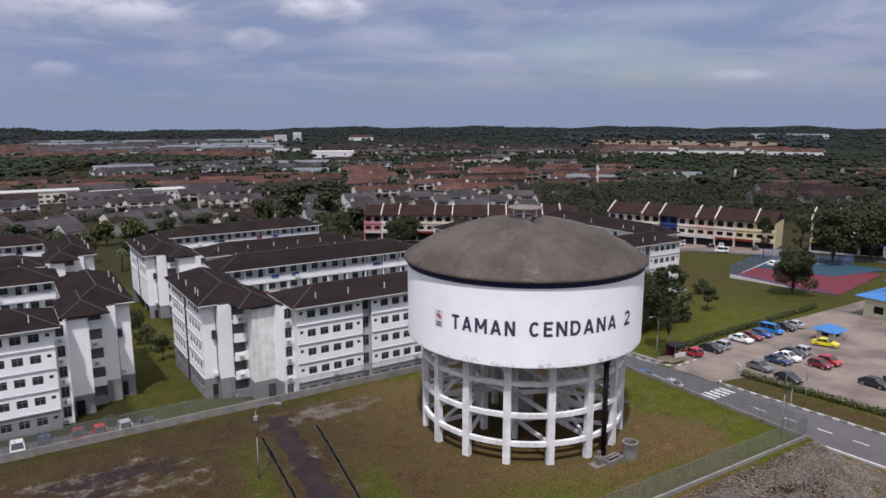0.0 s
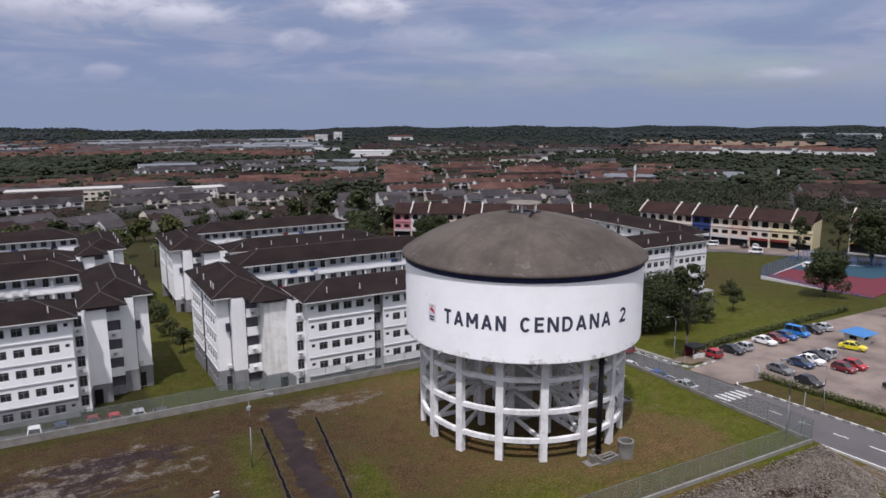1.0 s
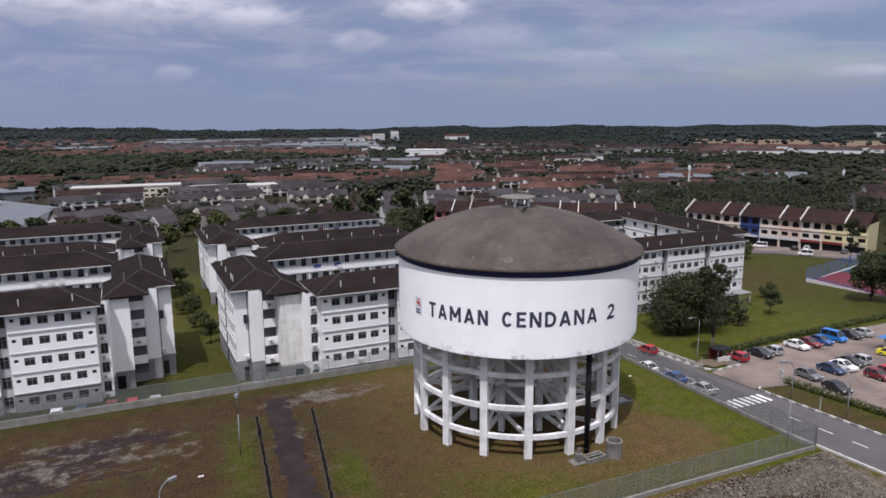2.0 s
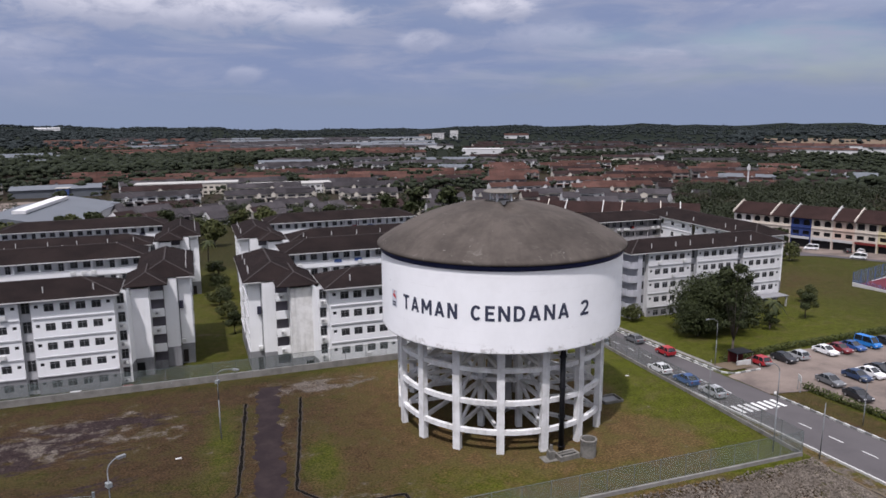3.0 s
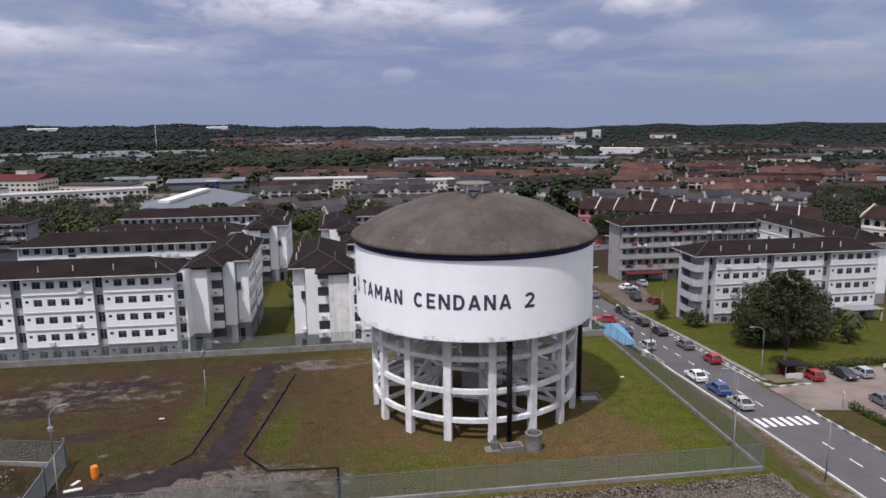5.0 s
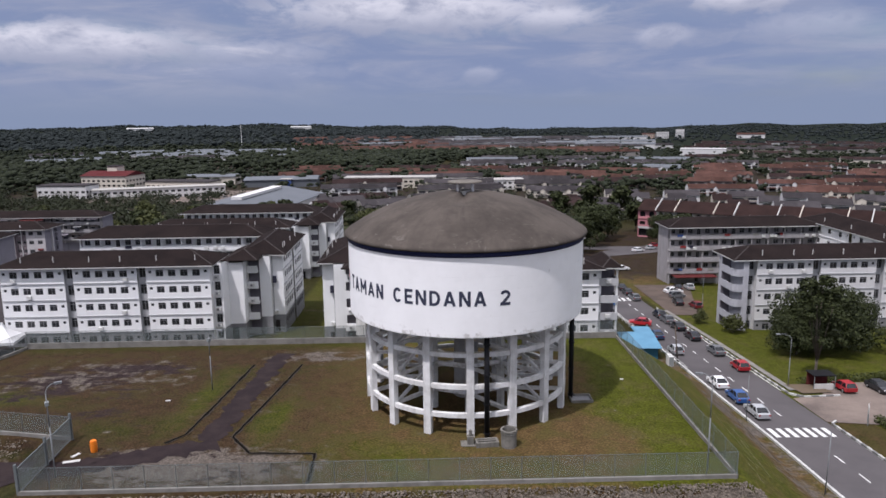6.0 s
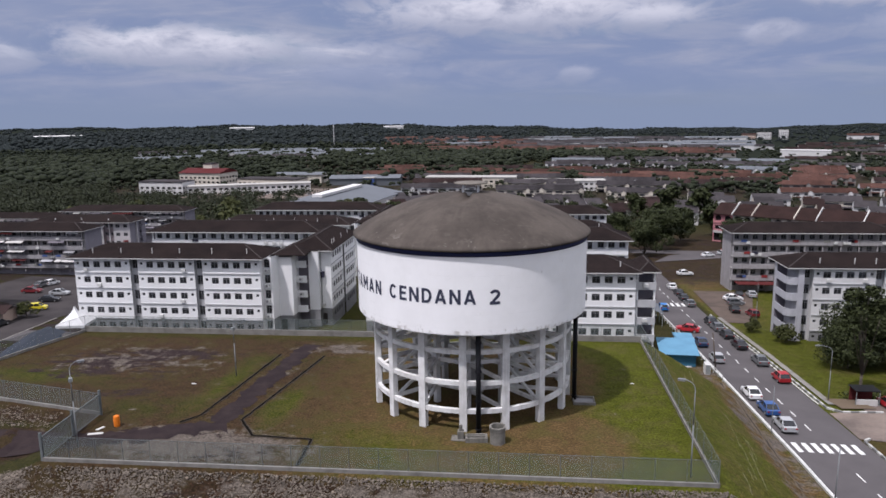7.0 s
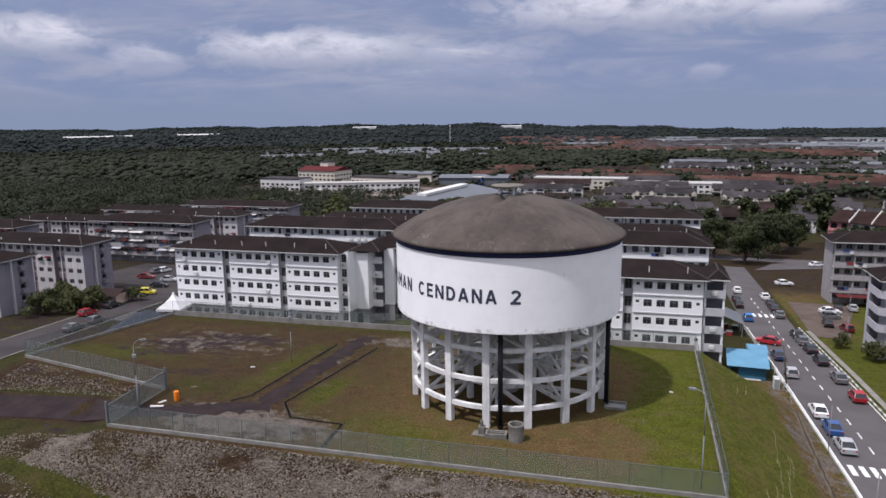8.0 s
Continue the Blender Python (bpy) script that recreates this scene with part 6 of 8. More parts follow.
def tree_template(seed, h, r, leaves, size, mat, trunk_h=0.35, clumps=14, sparse=False, label="", low=0.15):
    """A tapered trunk with limbs and a crown of clumps of leaf sprays."""
    rng = np.random.default_rng(seed)
    t = thing("tree", label or "broad-leaved tree with dark green crown on grass", "tree", pose(0, 0, -500))
    g = Geo()
    th = h * trunk_h
    g.tube((0, 0, -0.4), (0.1, 0.05, th), h * (0.015 if sparse else 0.028), 8, h * (0.010 if sparse else 0.019))
    cs, rs = [], []
    for i in range(clumps):
        w = rng.uniform(0, 2 * math.pi)
        u = math.sqrt(rng.uniform(0, 1))
        z = th + (h - th) * (low + (0.9 - low) * rng.uniform(0, 1) ** 0.8)
        f = 1 - (0.5 if sparse else 0.75) * max(0, (z - th) / (h - th) - 0.35)
        x, y = r * 0.72 * u * f * math.cos(w), r * 0.72 * u * f * math.sin(w)
        rr = r * rng.uniform(0.26, 0.42) * (0.6 if sparse else 1)
        cs.append((x, y, min(z, h - rr * 0.6)))
        rs.append(rr)
        if i < 8:
            g.tube((0.1, 0.05, th * rng.uniform(0.7, 1.0)), (x, y, z - rr * 0.3), h * (0.005 if sparse else 0.011), 5, h * 0.002)
    g.tube((0.1, 0.05, th), (0.0, 0.0, h * 0.9), h * (0.009 if sparse else 0.018), 6, h * 0.002)
    part("trunk", g, BARK, t, "grey-brown bark", True)
    v, f = leaf_quads(np.array(cs), np.array(rs), leaves, size, rng)
    part("crown", array_mesh("crown", v, f, mat), None, t)
    return [t, False]


def plant(entry, x, y, scale=1.0, turn=0.0, lift=0.0, sz=None):
    m = Matrix.Translation((x, y, height(x, y) + lift)) @ Matrix.Rotation(radians(turn), 4, "Z")
    ob = entry[0]
    if not entry[1]:
        entry[1] = True
        ob.scale = (scale, scale, sz or scale)
        ob.location, ob.rotation_euler = m.translation, (0, 0, radians(turn))
        return ob
    ob_new = copy_thing(ob, m)
    ob_new.scale = (scale, scale, sz or scale)
    return ob_new


BIG = tree_template(1, 11.5, 8.4, 17000, 0.25, LEAF, 0.14, 40, label="spreading dark green shade tree on the lawn", low=0.02)
TALL = tree_template(2, 17.0, 4.4, 3600, 0.24, LEAF, 0.22, 30, True, label="tall slender tree with a thin open crown")
ROUND = tree_template(3, 12.0, 6.0, 9500, 0.30, LEAF, 0.08, 34, label="dense round dark green tree")
SMALL = tree_template(4, 5.0, 2.4, 1400, 0.2, LEAF, 0.3, 12, label="small young tree on the lawn")
BUSH = tree_template(5, 3.4, 2.4, 1600, 0.19, LEAF_PALE, 0.1, 14, label="low leafy green bush on grass")
STREET = [tree_template(10 + i, 11.0, 5.5, 900, 0.75, LEAF if i != 1 else LEAF_PALE, 0.2, 16, label="green street tree among houses") for i in range(3)]

plant(BIG, 108.0, 97.5, 1.0, 20)
plant(BIG, 114.5, 101.0, 0.78, 120)
plant(BIG, 103.6, 95.5, 0.6, 250)
plant(TALL, 99.0, 81.4, 1.0, 0)
plant(BUSH, 99.3, 110.0, 1.05, 0)
plant(BUSH, 95.8, 117.5, 0.8, 90)
plant(SMALL, 124, 99, 0.8, 30)
plant(SMALL, 133, 99, 1.05, 80)
plant(SMALL, 119, 94, 0.7, 200)
plant(BUSH, 146, 111, 1.1, 40)
plant(BUSH, 128, 107, 0.9, 150)
plant(ROUND, 163.0, 97.5, 1.0, 0)
plant(ROUND, 214, 116, 1.5, 60, sz=1.5)
plant(ROUND, 228, 112, 1.45, 190)
plant(ROUND, 244, 112, 1.4, 300)
plant(TALL, 206, 134, 0.85, 40)
plant(TALL, 218, 129, 0.8, 140)
plant(TALL, 176, 150, 0.7, 140)
plant(BUSH, 186, 156, 1.7, 10)
plant(ROUND, 92, 212, 1.05, 45)
plant(ROUND, 84, 222, 1.15, 145)
plant(ROUND, 77, 240, 1.2, 245)
plant(ROUND, 98, 226, 1.25, 30)
plant(ROUND, 106, 240, 1.2, 80)
plant(ROUND, 70, 226, 1.0, 310)
plant(ROUND, 112, 252, 1.1, 160)
plant(ROUND, 124, 226, 1.0, 200)
plant(ROUND, 137, 240, 0.9, 100)
plant(ROUND, 152, 226, 0.85, 30)
_r = random.Random(77)
for i in range(11):
    plant(BUSH if i % 3 else SMALL, 22.6 + _r.uniform(-1.2, 1.0), 130 + i * 7.0, _r.uniform(0.7, 1.3), _r.uniform(0, 360))
for x, y, s in ((121, 325, 1.5), (108, 330, 1.3), (134, 318, 1.4), (128, 270, 1.2), (142, 262, 1.1), (118, 280, 1.0), (24, 262, 0.9), (10, 250, 0.8), (46, 300, 1.0), (60, 280, 0.9), (-52, 232, 0.9), (-46, 246, 0.9),
                (-40, 262, 1.0), (-30, 270, 0.9), (-20, 300, 1.0), (-6, 310, 0.9), (-60, 250, 1.0), (-70, 265, 1.0), (-34, 240, 0.7), (-48, 275, 1.0)):
    plant(STREET[_r.randrange(3)], x, y, s * _r.uniform(0.9, 1.1), _r.uniform(0, 360))
for x, y in ((-53, 98), (-55, 102), (-58, 105.5), (-54.5, 108), (-51.2, 103.5), (-47.4, 112), (-56, 94), (-62, 107), (-51.0, 99.0), (-60.5, 101)):
    plant(BUSH, x, y, _r.uniform(0.9, 1.5), _r.uniform(0, 360))


def hedge(line, w, h, label):
    """A clipped hedge: leaf sprays packed along a line."""
    rng = np.random.default_rng(int(line[0][0] * 10))
    cs = []
    for (ax, ay), (bx, by) in zip(line, line[1:]):
        n = max(2, int(math.hypot(bx - ax, by - ay) / (w * 0.45)))
        for i in range(n):
            x, y = ax + (bx - ax) * i / n, ay + (by - ay) * i / n
            cs.append((x, y, height(x, y) + h * 0.45))
    v, f = leaf_quads(np.array(cs), np.full(len(cs), w * 0.5), len(cs) * 60, 0.16, rng, h / w * 1.1)
    tagged(part("hedge", array_mesh("hedge", v, f, HEDGE), None), label, "hedge")


hedge([(96.5, 80.6), (112, 83.0), (154, 86.0)], 1.2, 1.3, "long clipped green hedge between lawn and car park")
hedge([(98.6, 66.0), (99.0, 52), (100.2, 30)], 1.1, 1.2, "clipped green hedge beside the road verge")


def palm(x, y, h, seed):
    rng = np.random.default_rng(seed)
    t = thing("palm_tree", "palm tree with drooping green fronds", "palm tree", pose(x, y, height(x, y)), "palms")
    part("trunk", Geo().tube((0, 0, -0.3), (0.3, 0.1, h), 0.24, 7, 0.15), BARK, t, "", True)
    for i in range(16):
        w = 2 * math.pi * i / 16 + rng.uniform(-0.2, 0.2)
        e = rng.uniform(-0.1, 0.9)
        g = Geo()
        p = Vector((0.3, 0.1, h))
        L = rng.uniform(2.4, 3.2)
        prev = None
        for k in range(6):
            u = k / 5
            q = p + Vector((math.cos(w), math.sin(w), 0)) * L * u * math.cos(e * 0.6) + Vector((0, 0, 1)) * (L * (e * u - 1.15 * u * u))
            s = Vector((-math.sin(w), math.cos(w), -0.25)) * (0.5 * math.sin(math.pi * min(1, u + 0.12)) + 0.05)
            s2 = Vector((math.sin(w), -math.cos(w), -0.25)) * (0.5 * math.sin(math.pi * min(1, u + 0.12)) + 0.05)
            if prev:
                g.poly(prev[0], q, q + s, prev[1])
                g.poly(prev[0], prev[2], q + s2, q)
            prev = (q, q + s, q + s2)
        part("frond", g, LEAF if i % 2 else LEAF_PALE, t)


for x, y, h, s in ((20.5, 214, 8, 1), (15, 226, 7, 2), (-48, 228, 9, 3), (32, 236, 7, 4), (121, 96, 5.0, 5), (58, 262, 7, 6)):
    palm(x, y, h, s)

_r = random.Random(99)
for i in range(46):
    az, rr = _r.uniform(-27, 18), _r.uniform(245, 335)
    x, y = rr * math.sin(radians(az)), rr * math.cos(radians(az))
    if -84 < x < 0 and y > 325:
        continue
    plant(STREET[_r.randrange(3)], x, y, _r.uniform(0.55, 1.0), _r.uniform(0, 360))

# ---- shophouse rows ----
SHOP_PAINT = {k: material("shop_" + k, c, 0.8, tuple(v * 0.75 for v in c), 0.3, 3.0, 0.5, streaks=0.25) for k, c in
              {"cream": (0.56, 0.50, 0.43), "white": (0.62, 0.60, 0.58), "blue": (0.035, 0.055, 0.16), "pink": (0.45, 0.20, 0.22), "yellow": (0.55, 0.49, 0.31), "peach": (0.52, 0.40, 0.33)}.items()}
SIGNS = [material("sign_" + n, c, 0.5) for n, c in (("red", (0.16, 0.03, 0.028)), ("blue", (0.03, 0.045, 0.14)), ("yellow", (0.42, 0.32, 0.06)), ("white", (0.45, 0.45, 0.45)), ("grey", (0.2, 0.2, 0.21)), ("pale", (0.4, 0.36, 0.3)))]
DARK_IN = material("dark_interior", (0.02, 0.02, 0.022), 0.9)


def arch_infill(x0, x1, z0, z1, y):
    """Corners that turn the top of an opening into a round arch."""
    g = Geo()
    r = (x1 - x0) / 2
    c = (x0 + x1) / 2
    zc = z1 - r
    n = 6
    for s in (-1, 1):
        for i in range(n):
            a, b = math.pi / 2 * i / n, math.pi / 2 * (i + 1) / n
            p, q = (c + s * r * math.cos(a), zc + r * math.sin(a)), (c + s * r * math.cos(b), zc + r * math.sin(b))
            pts = [(p[0], y, p[1]), (p[0], y, z1), (q[0], y, z1), (q[0], y, q[1])]
            g.poly(*(pts if s < 0 else pts[::-1]))
    return g


def shophouse(at, w, paint, seed, plain_top=False, end=False):
    rng = random.Random(seed)
    h = thing("shophouse", f"{paint} three-storey shophouse with arched windows, brown roof", "shophouse", at, "shophouse row")
    mat = SHOP_PAINT[paint]
    D, H, S = 13.0, 10.2, 3.4
    holes, k = [], 2
    for f in (1, 2):
        for i in range(k):
            c = w * (i + 0.5) / k
            holes.append((c - w * 0.16, c + w * 0.16, f * S + (0.7 if f == 2 else 0.9), f * S + (2.75 if f == 2 else 2.3)))
    holes.append((0.35, w - 0.35, 0.0, 2.9))
    g = Geo().wall((0, 0, 0), (1, 0, 0), w, -2.0, H, [x for x in holes], 0.5)
    g.wall((w, 0, 0), (0, 1, 0), D, -2.0, H).wall((w, D, 0), (-1, 0, 0), w, -2.0, H).wall((0, D, 0), (0, -1, 0), D, -2.0, H)
    part("wall", g, mat, h)
    for a, b, c, d in holes:
        part("opening", Geo().poly((a, 0.45, c), (b, 0.45, c), (b, 0.45, d), (a, 0.45, d)), DARK_IN, h)
        if c > 2 * S and not plain_top:
            part("arch", arch_infill(a, b, c, d, -0.004), mat, h)
    part("cornice", Geo().box(0.02, -0.3, 2 * S - 0.1, w - 0.02, -0.002, 2 * S + 0.12), mat, h)
    part("signboard", Geo().box(0.3, -0.55, 2.95, w - 0.3, -0.35, 3.75), rng.choice(SIGNS), h, "plain coloured shop sign")
    part("roof", Geo().poly((0, -0.9, H - 0.1), (w, -0.9, H - 0.1), (w, D / 2, H + 3.3), (0, D / 2, H + 3.3)).poly((w, D + 0.6, H - 0.1), (0, D + 0.6, H - 0.1), (0, D / 2, H + 3.3), (w, D / 2, H + 3.3))
         .poly((0, -0.9, H - 0.3), (0, -0.9, H - 0.1), (0, D / 2, H + 3.3), (0, D + 0.6, H - 0.1)).poly((w, -0.9, H - 0.3), (w, D + 0.6, H - 0.1), (w, D / 2, H + 3.3), (w, -0.9, H - 0.1))
         .poly((w, -0.9, H - 0.1), (0, -0.9, H - 0.1), (0, -0.9, H - 0.32), (w, -0.9, H - 0.32)), SHOP_ROOF, h, "brown tiled roof")
    wall = Geo()
    n = 0
    pts = [(-1.1, H - 0.2), (D / 2, H + 3.35), (D / 2, H + 3.95), (-1.1, H + 0.5)]
    pts2 = [(D / 2, H + 3.35), (D + 0.7, H - 0.2), (D + 0.7, H + 0.4), (D / 2, H + 3.95)]
    for pp in (pts, pts2):
        wall.poly(*[(-0.16, y, z) for y, z in pp][::-1])
        wall.poly(*[(0.16, y, z) for y, z in pp])
        for (ya, za), (yb, zb) in zip(pp, pp[1:] + pp[:1]):
            wall.poly((-0.16, ya, za), (0.16, ya, za), (0.16, yb, zb), (-0.16, yb, zb))
    if seed % 3 != 1:
        part("party_wall", wall, FASCIA if seed % 2 else SHOP_PAINT["cream"], h, "pale fire wall rising above the roof")
    return h


def shop_row(start, end, paints, seed):
    (ax, ay), (bx, by) = start, end
    L = math.hypot(bx - ax, by - ay)
    n = len(paints)
    turn = math.degrees(math.atan2(by - ay, bx - ax))
    for i, p in enumerate(paints):
        x, y = ax + (bx - ax) * i / n, ay + (by - ay) * i / n
        z = float(base_level((ax + bx) / 2, (ay + by) / 2)) * 0.65 + float(base_level(x, y)) * 0.35
        shophouse(pose(x, y, z, 0, 0, turn), L / n, p, seed + i, i % 4 == 2)


shop_row((124.0, 254.0), (192.0, 204.0), ("pink", "white", "white", "cream", "cream", "peach", "white", "cream", "white", "cream", "white", "cream"), 40)
shop_row((203.0, 199.0), (226.0, 143.0), ("white", "cream", "cream", "blue", "cream", "peach", "cream", "yellow", "yellow"), 60)
shop_row((230.0, 133.0), (248.0, 86.0), ("cream", "white", "cream", "cream", "white", "cream", "cream"), 80)

# ---- the town beyond ----
RED_ROOF = tile_material("red_tiles", (0.080, 0.041, 0.033), (0.044, 0.026, 0.022), 0.4, 0.6)
GREY_ROOF = tile_material("grey_tiles", (0.048, 0.043, 0.045), (0.028, 0.026, 0.028), 0.4, 0.7)
BROWN_ROOF = tile_material("town_tiles", (0.033, 0.021, 0.02), (0.018, 0.013, 0.013), 0.5, 0.7)
BLUE_ROOF = material("blue_metal", (0.05, 0.16, 0.36), 0.5, (0.04, 0.12, 0.28))
PALE_ROOF = material("pale_metal", (0.125, 0.135, 0.15), 0.6, (0.09, 0.10, 0.11), 0.1, 1.0)
CREAM = material("cream_render", (0.60, 0.55, 0.47), 0.85, streaks=0.2)
TOWN_WHITE = material("town_white", (0.63, 0.62, 0.61), 0.85, streaks=0.2)
TOWN_DARK = material("town_openings", (0.05, 0.05, 0.055), 0.7)


def gable_unit(roof, wall, dark, m, w, d, h, rise, rng, detail):
    """One terraced house added to shared meshes."""
    def tr(p):
        q = m @ Vector(p)
        return (q.x, q.y, q.z)
    n = len(wall.v)
    wall.v.extend(tr(p) for p in ((0, 0, -4), (w, 0, -4), (w, d, -4), (0, d, -4), (0, 0, h), (w, 0, h), (w, d, h), (0, d, h), (0, d / 2, h + rise), (w, d / 2, h + rise)))
    wall.f.extend(tuple(n + i for i in q) for q in ((0, 1, 5, 4), (1, 2, 6, 9, 5), (2, 3, 7, 6), (3, 0, 4, 8, 7)))
    n = len(roof.v)
    roof.v.extend(tr(p) for p in ((-0.05, -0.7, h - 0.25), (w + 0.05, -0.7, h - 0.25), (w + 0.05, d / 2, h + rise + 0.1), (-0.05, d / 2, h + rise + 0.1), (-0.05, d + 0.7, h - 0.25), (w + 0.05, d + 0.7, h - 0.25)))
    roof.f.extend(tuple(n + i for i in q) for q in ((0, 1, 2, 3), (5, 4, 3, 2)))
    if detail:
        for z0, z1 in ((0.3, 2.4), (3.5, 4.9)):
            if z1 > h:
                continue
            a = rng.uniform(0.1, 0.25) * w
            n = len(dark.v)
            dark.v.extend(tr(p) for p in ((a, -0.06, z0), (w - a, -0.06, z0), (w - a, -0.06, z1), (a, -0.06, z1)))
            dark.f.append((n, n + 1, n + 2, n + 3))
        # car porch roof and, on some, a small front gable
        n = len(wall.v)
        g0, g1 = (w * 0.08, w * 0.52) if rng.random() < 0.5 else (w * 0.48, w * 0.92)
        gz = h - 0.2
        if rng.random() < 0.3:
            wall.v.extend(tr(p) for p in ((g0, -1.5, gz - 2.2), (g1, -1.5, gz - 2.2), (g1, -1.5, gz), ((g0 + g1) / 2, -1.5, gz + 1.2), (g0, -1.5, gz)))
            wall.f.append(tuple(n + i for i in range(5)))
            n = len(roof.v)
            roof.v.extend(tr(p) for p in ((g0 - 0.2, -1.7, gz - 0.1), ((g0 + g1) / 2, -1.7, gz + 1.3), ((g0 + g1) / 2, 2.5, gz + 1.3), (g0 - 0.2, 2.5, gz - 0.1), (g1 + 0.2, -1.7, gz - 0.1), (g1 + 0.2, 2.5, gz - 0.1)))
            roof.f.extend(((n, n + 1, n + 2, n + 3), (n + 1, n + 4, n + 5, n + 2)))
        n = len(roof.v)
        roof.v.extend(tr(p) for p in ((0.2, -4.5, 2.6), (w * 0.8, -4.5, 2.6), (w * 0.8, -0.1, 3.0), (0.2, -0.1, 3.0)))
        roof.f.append((n, n + 1, n + 2, n + 3))


def terrace(x, y, turn, units, roof_mat, wall_mat, label, detail=True, w=6.5, d=11.0, h=6.0, rise=2.4, seed=0):
    """A row of terraced houses as one building."""
    rng = random.Random(seed)
    roof, wall, dark = Geo(), Geo(), Geo()
    t = radians(turn)
    z0 = float(base_level(x + w * units / 2 * math.cos(t), y + w * units / 2 * math.sin(t)))
    for i in range(units):
        m = pose(x, y, z0, 0, 0, turn) @ pose(i * w, rng.choice((0, 0, 0.6)), rng.choice((0, 0, 0.25)))
        gable_unit(roof, wall, dark, m, w, d, h, rise, rng, detail)
    row = thing("terraced_houses", label, "terraced houses", None, "town terraces")
    tagged(part("wall", wall, wall_mat, row), kind="stuff")
    tagged(part("roof", roof, roof_mat, row), kind="stuff")
    if detail:
        tagged(part("opening", dark, TOWN_DARK, row), kind="stuff")
    return row


def polar(az, r):
    return r * math.sin(radians(az)), r * math.cos(radians(az))


ROW_SEED = random.Random(5)


def zone(az0, az1, r0, r1, roofs, walls, gap, turn, units, label, detail=True, h=6.0, skip=0.15, w=6.5):
    """Parallel rows filling a sector of the town."""
    rng = ROW_SEED
    r = r0
    while r < r1:
        az = az0 + rng.uniform(0, 1.5)
        while az < az1:
            n = rng.randint(*units)
            span = math.degrees(n * w / r)
            if rng.random() > skip:
                x, y = polar(az, r + rng.uniform(-0.15, 0.15) * gap)
                terrace(x, y, -az + turn + rng.uniform(-3, 3), n, rng.choice(roofs), rng.choice(walls), label, detail, seed=rng.randint(0, 9999), h=h, w=w)
            az += span + math.degrees(9 / r) + rng.uniform(0, 1.0)
        r += gap


TOWN_GREY = material("town_grey", (0.25, 0.235, 0.22), 0.85, streaks=0.3)
W2 = (CREAM, TOWN_WHITE, TOWN_GREY, TOWN_GREY, TOWN_GREY)
zone(-4, 19, 335, 430, (GREY_ROOF, GREY_ROOF, BROWN_ROOF), W2, 27, 24, (1, 3), "grey-roofed bungalow among garden trees", h=3.4, skip=0.12, w=9.5)
zone(-4, 20, 470, 560, (BROWN_ROOF, GREY_ROOF), (CREAM, CREAM, TOWN_WHITE), 44, 3, (6, 10), "cream terraced houses with brown roofs", skip=0.08)
zone(-8, 24, 590, 690, (RED_ROOF, RED_ROOF, BROWN_ROOF), W2, 36, -2, (5, 9), "terraced houses with orange-red roofs", True)
zone(6, 24, 730, 860, (GREY_ROOF, PALE_ROOF, GREY_ROOF), (TOWN_WHITE,), 42, 2, (7, 12), "long white terraces with grey roofs", True, skip=0.2)
zone(20, 43, 335, 460, (GREY_ROOF, GREY_ROOF, BROWN_ROOF), (TOWN_WHITE, CREAM), 36, 14, (1, 2), "pale house with grey roof among trees", h=6.0, skip=0.25, w=10)
zone(24, 45, 520, 800, (RED_ROOF, RED_ROOF, RED_ROOF, BROWN_ROOF), W2, 30, 14, (5, 9), "terraced houses under rust-red tiled roofs", True, skip=0.1)
zone(42, 52, 560, 760, (GREY_ROOF, PALE_ROOF, BROWN_ROOF), (TOWN_WHITE,), 42, 6, (3, 6), "white houses with grey roofs among trees", True, skip=0.3)
zone(22, 44, 870, 1400, (BROWN_ROOF, BROWN_ROOF, BROWN_ROOF, GREY_ROOF), W2, 52, 10, (6, 12), "far terraces with dark brown roofs", False, skip=0.5)
zone(56, 66, 420, 760, (BROWN_ROOF, RED_ROOF), W2, 40, 20, (5, 9), "terraces with dark red roofs among trees", True, skip=0.25)
zone(-6, 14, 1020, 1180, (RED_ROOF,), W2, 40, 3, (14, 24), "far terraces with salmon-red roofs", False, skip=0.1)
zone(-6, 15, 1220, 1800, (GREY_ROOF, PALE_ROOF, GREY_ROOF), (TOWN_WHITE,), 60, 3, (14, 24), "far terraces with grey-blue roofs", False, skip=0.25)
zone(-9, -1, 1250, 1700, (RED_ROOF,), W2, 46, 2, (14, 20), "far estate of red-roofed houses", False, skip=0.05)
zone(-27, -8, 880, 1080, (GREY_ROOF, PALE_ROOF), (TOWN_WHITE,), 44, 4, (10, 18), "far white terraces with grey roofs", False, skip=0.25)
zone(44, 57, 1180, 1420, (RED_ROOF, RED_ROOF, GREY_ROOF), (TOWN_WHITE,), 60, 4, (12, 20), "far new houses with red roofs and white walls", False, skip=0.2)


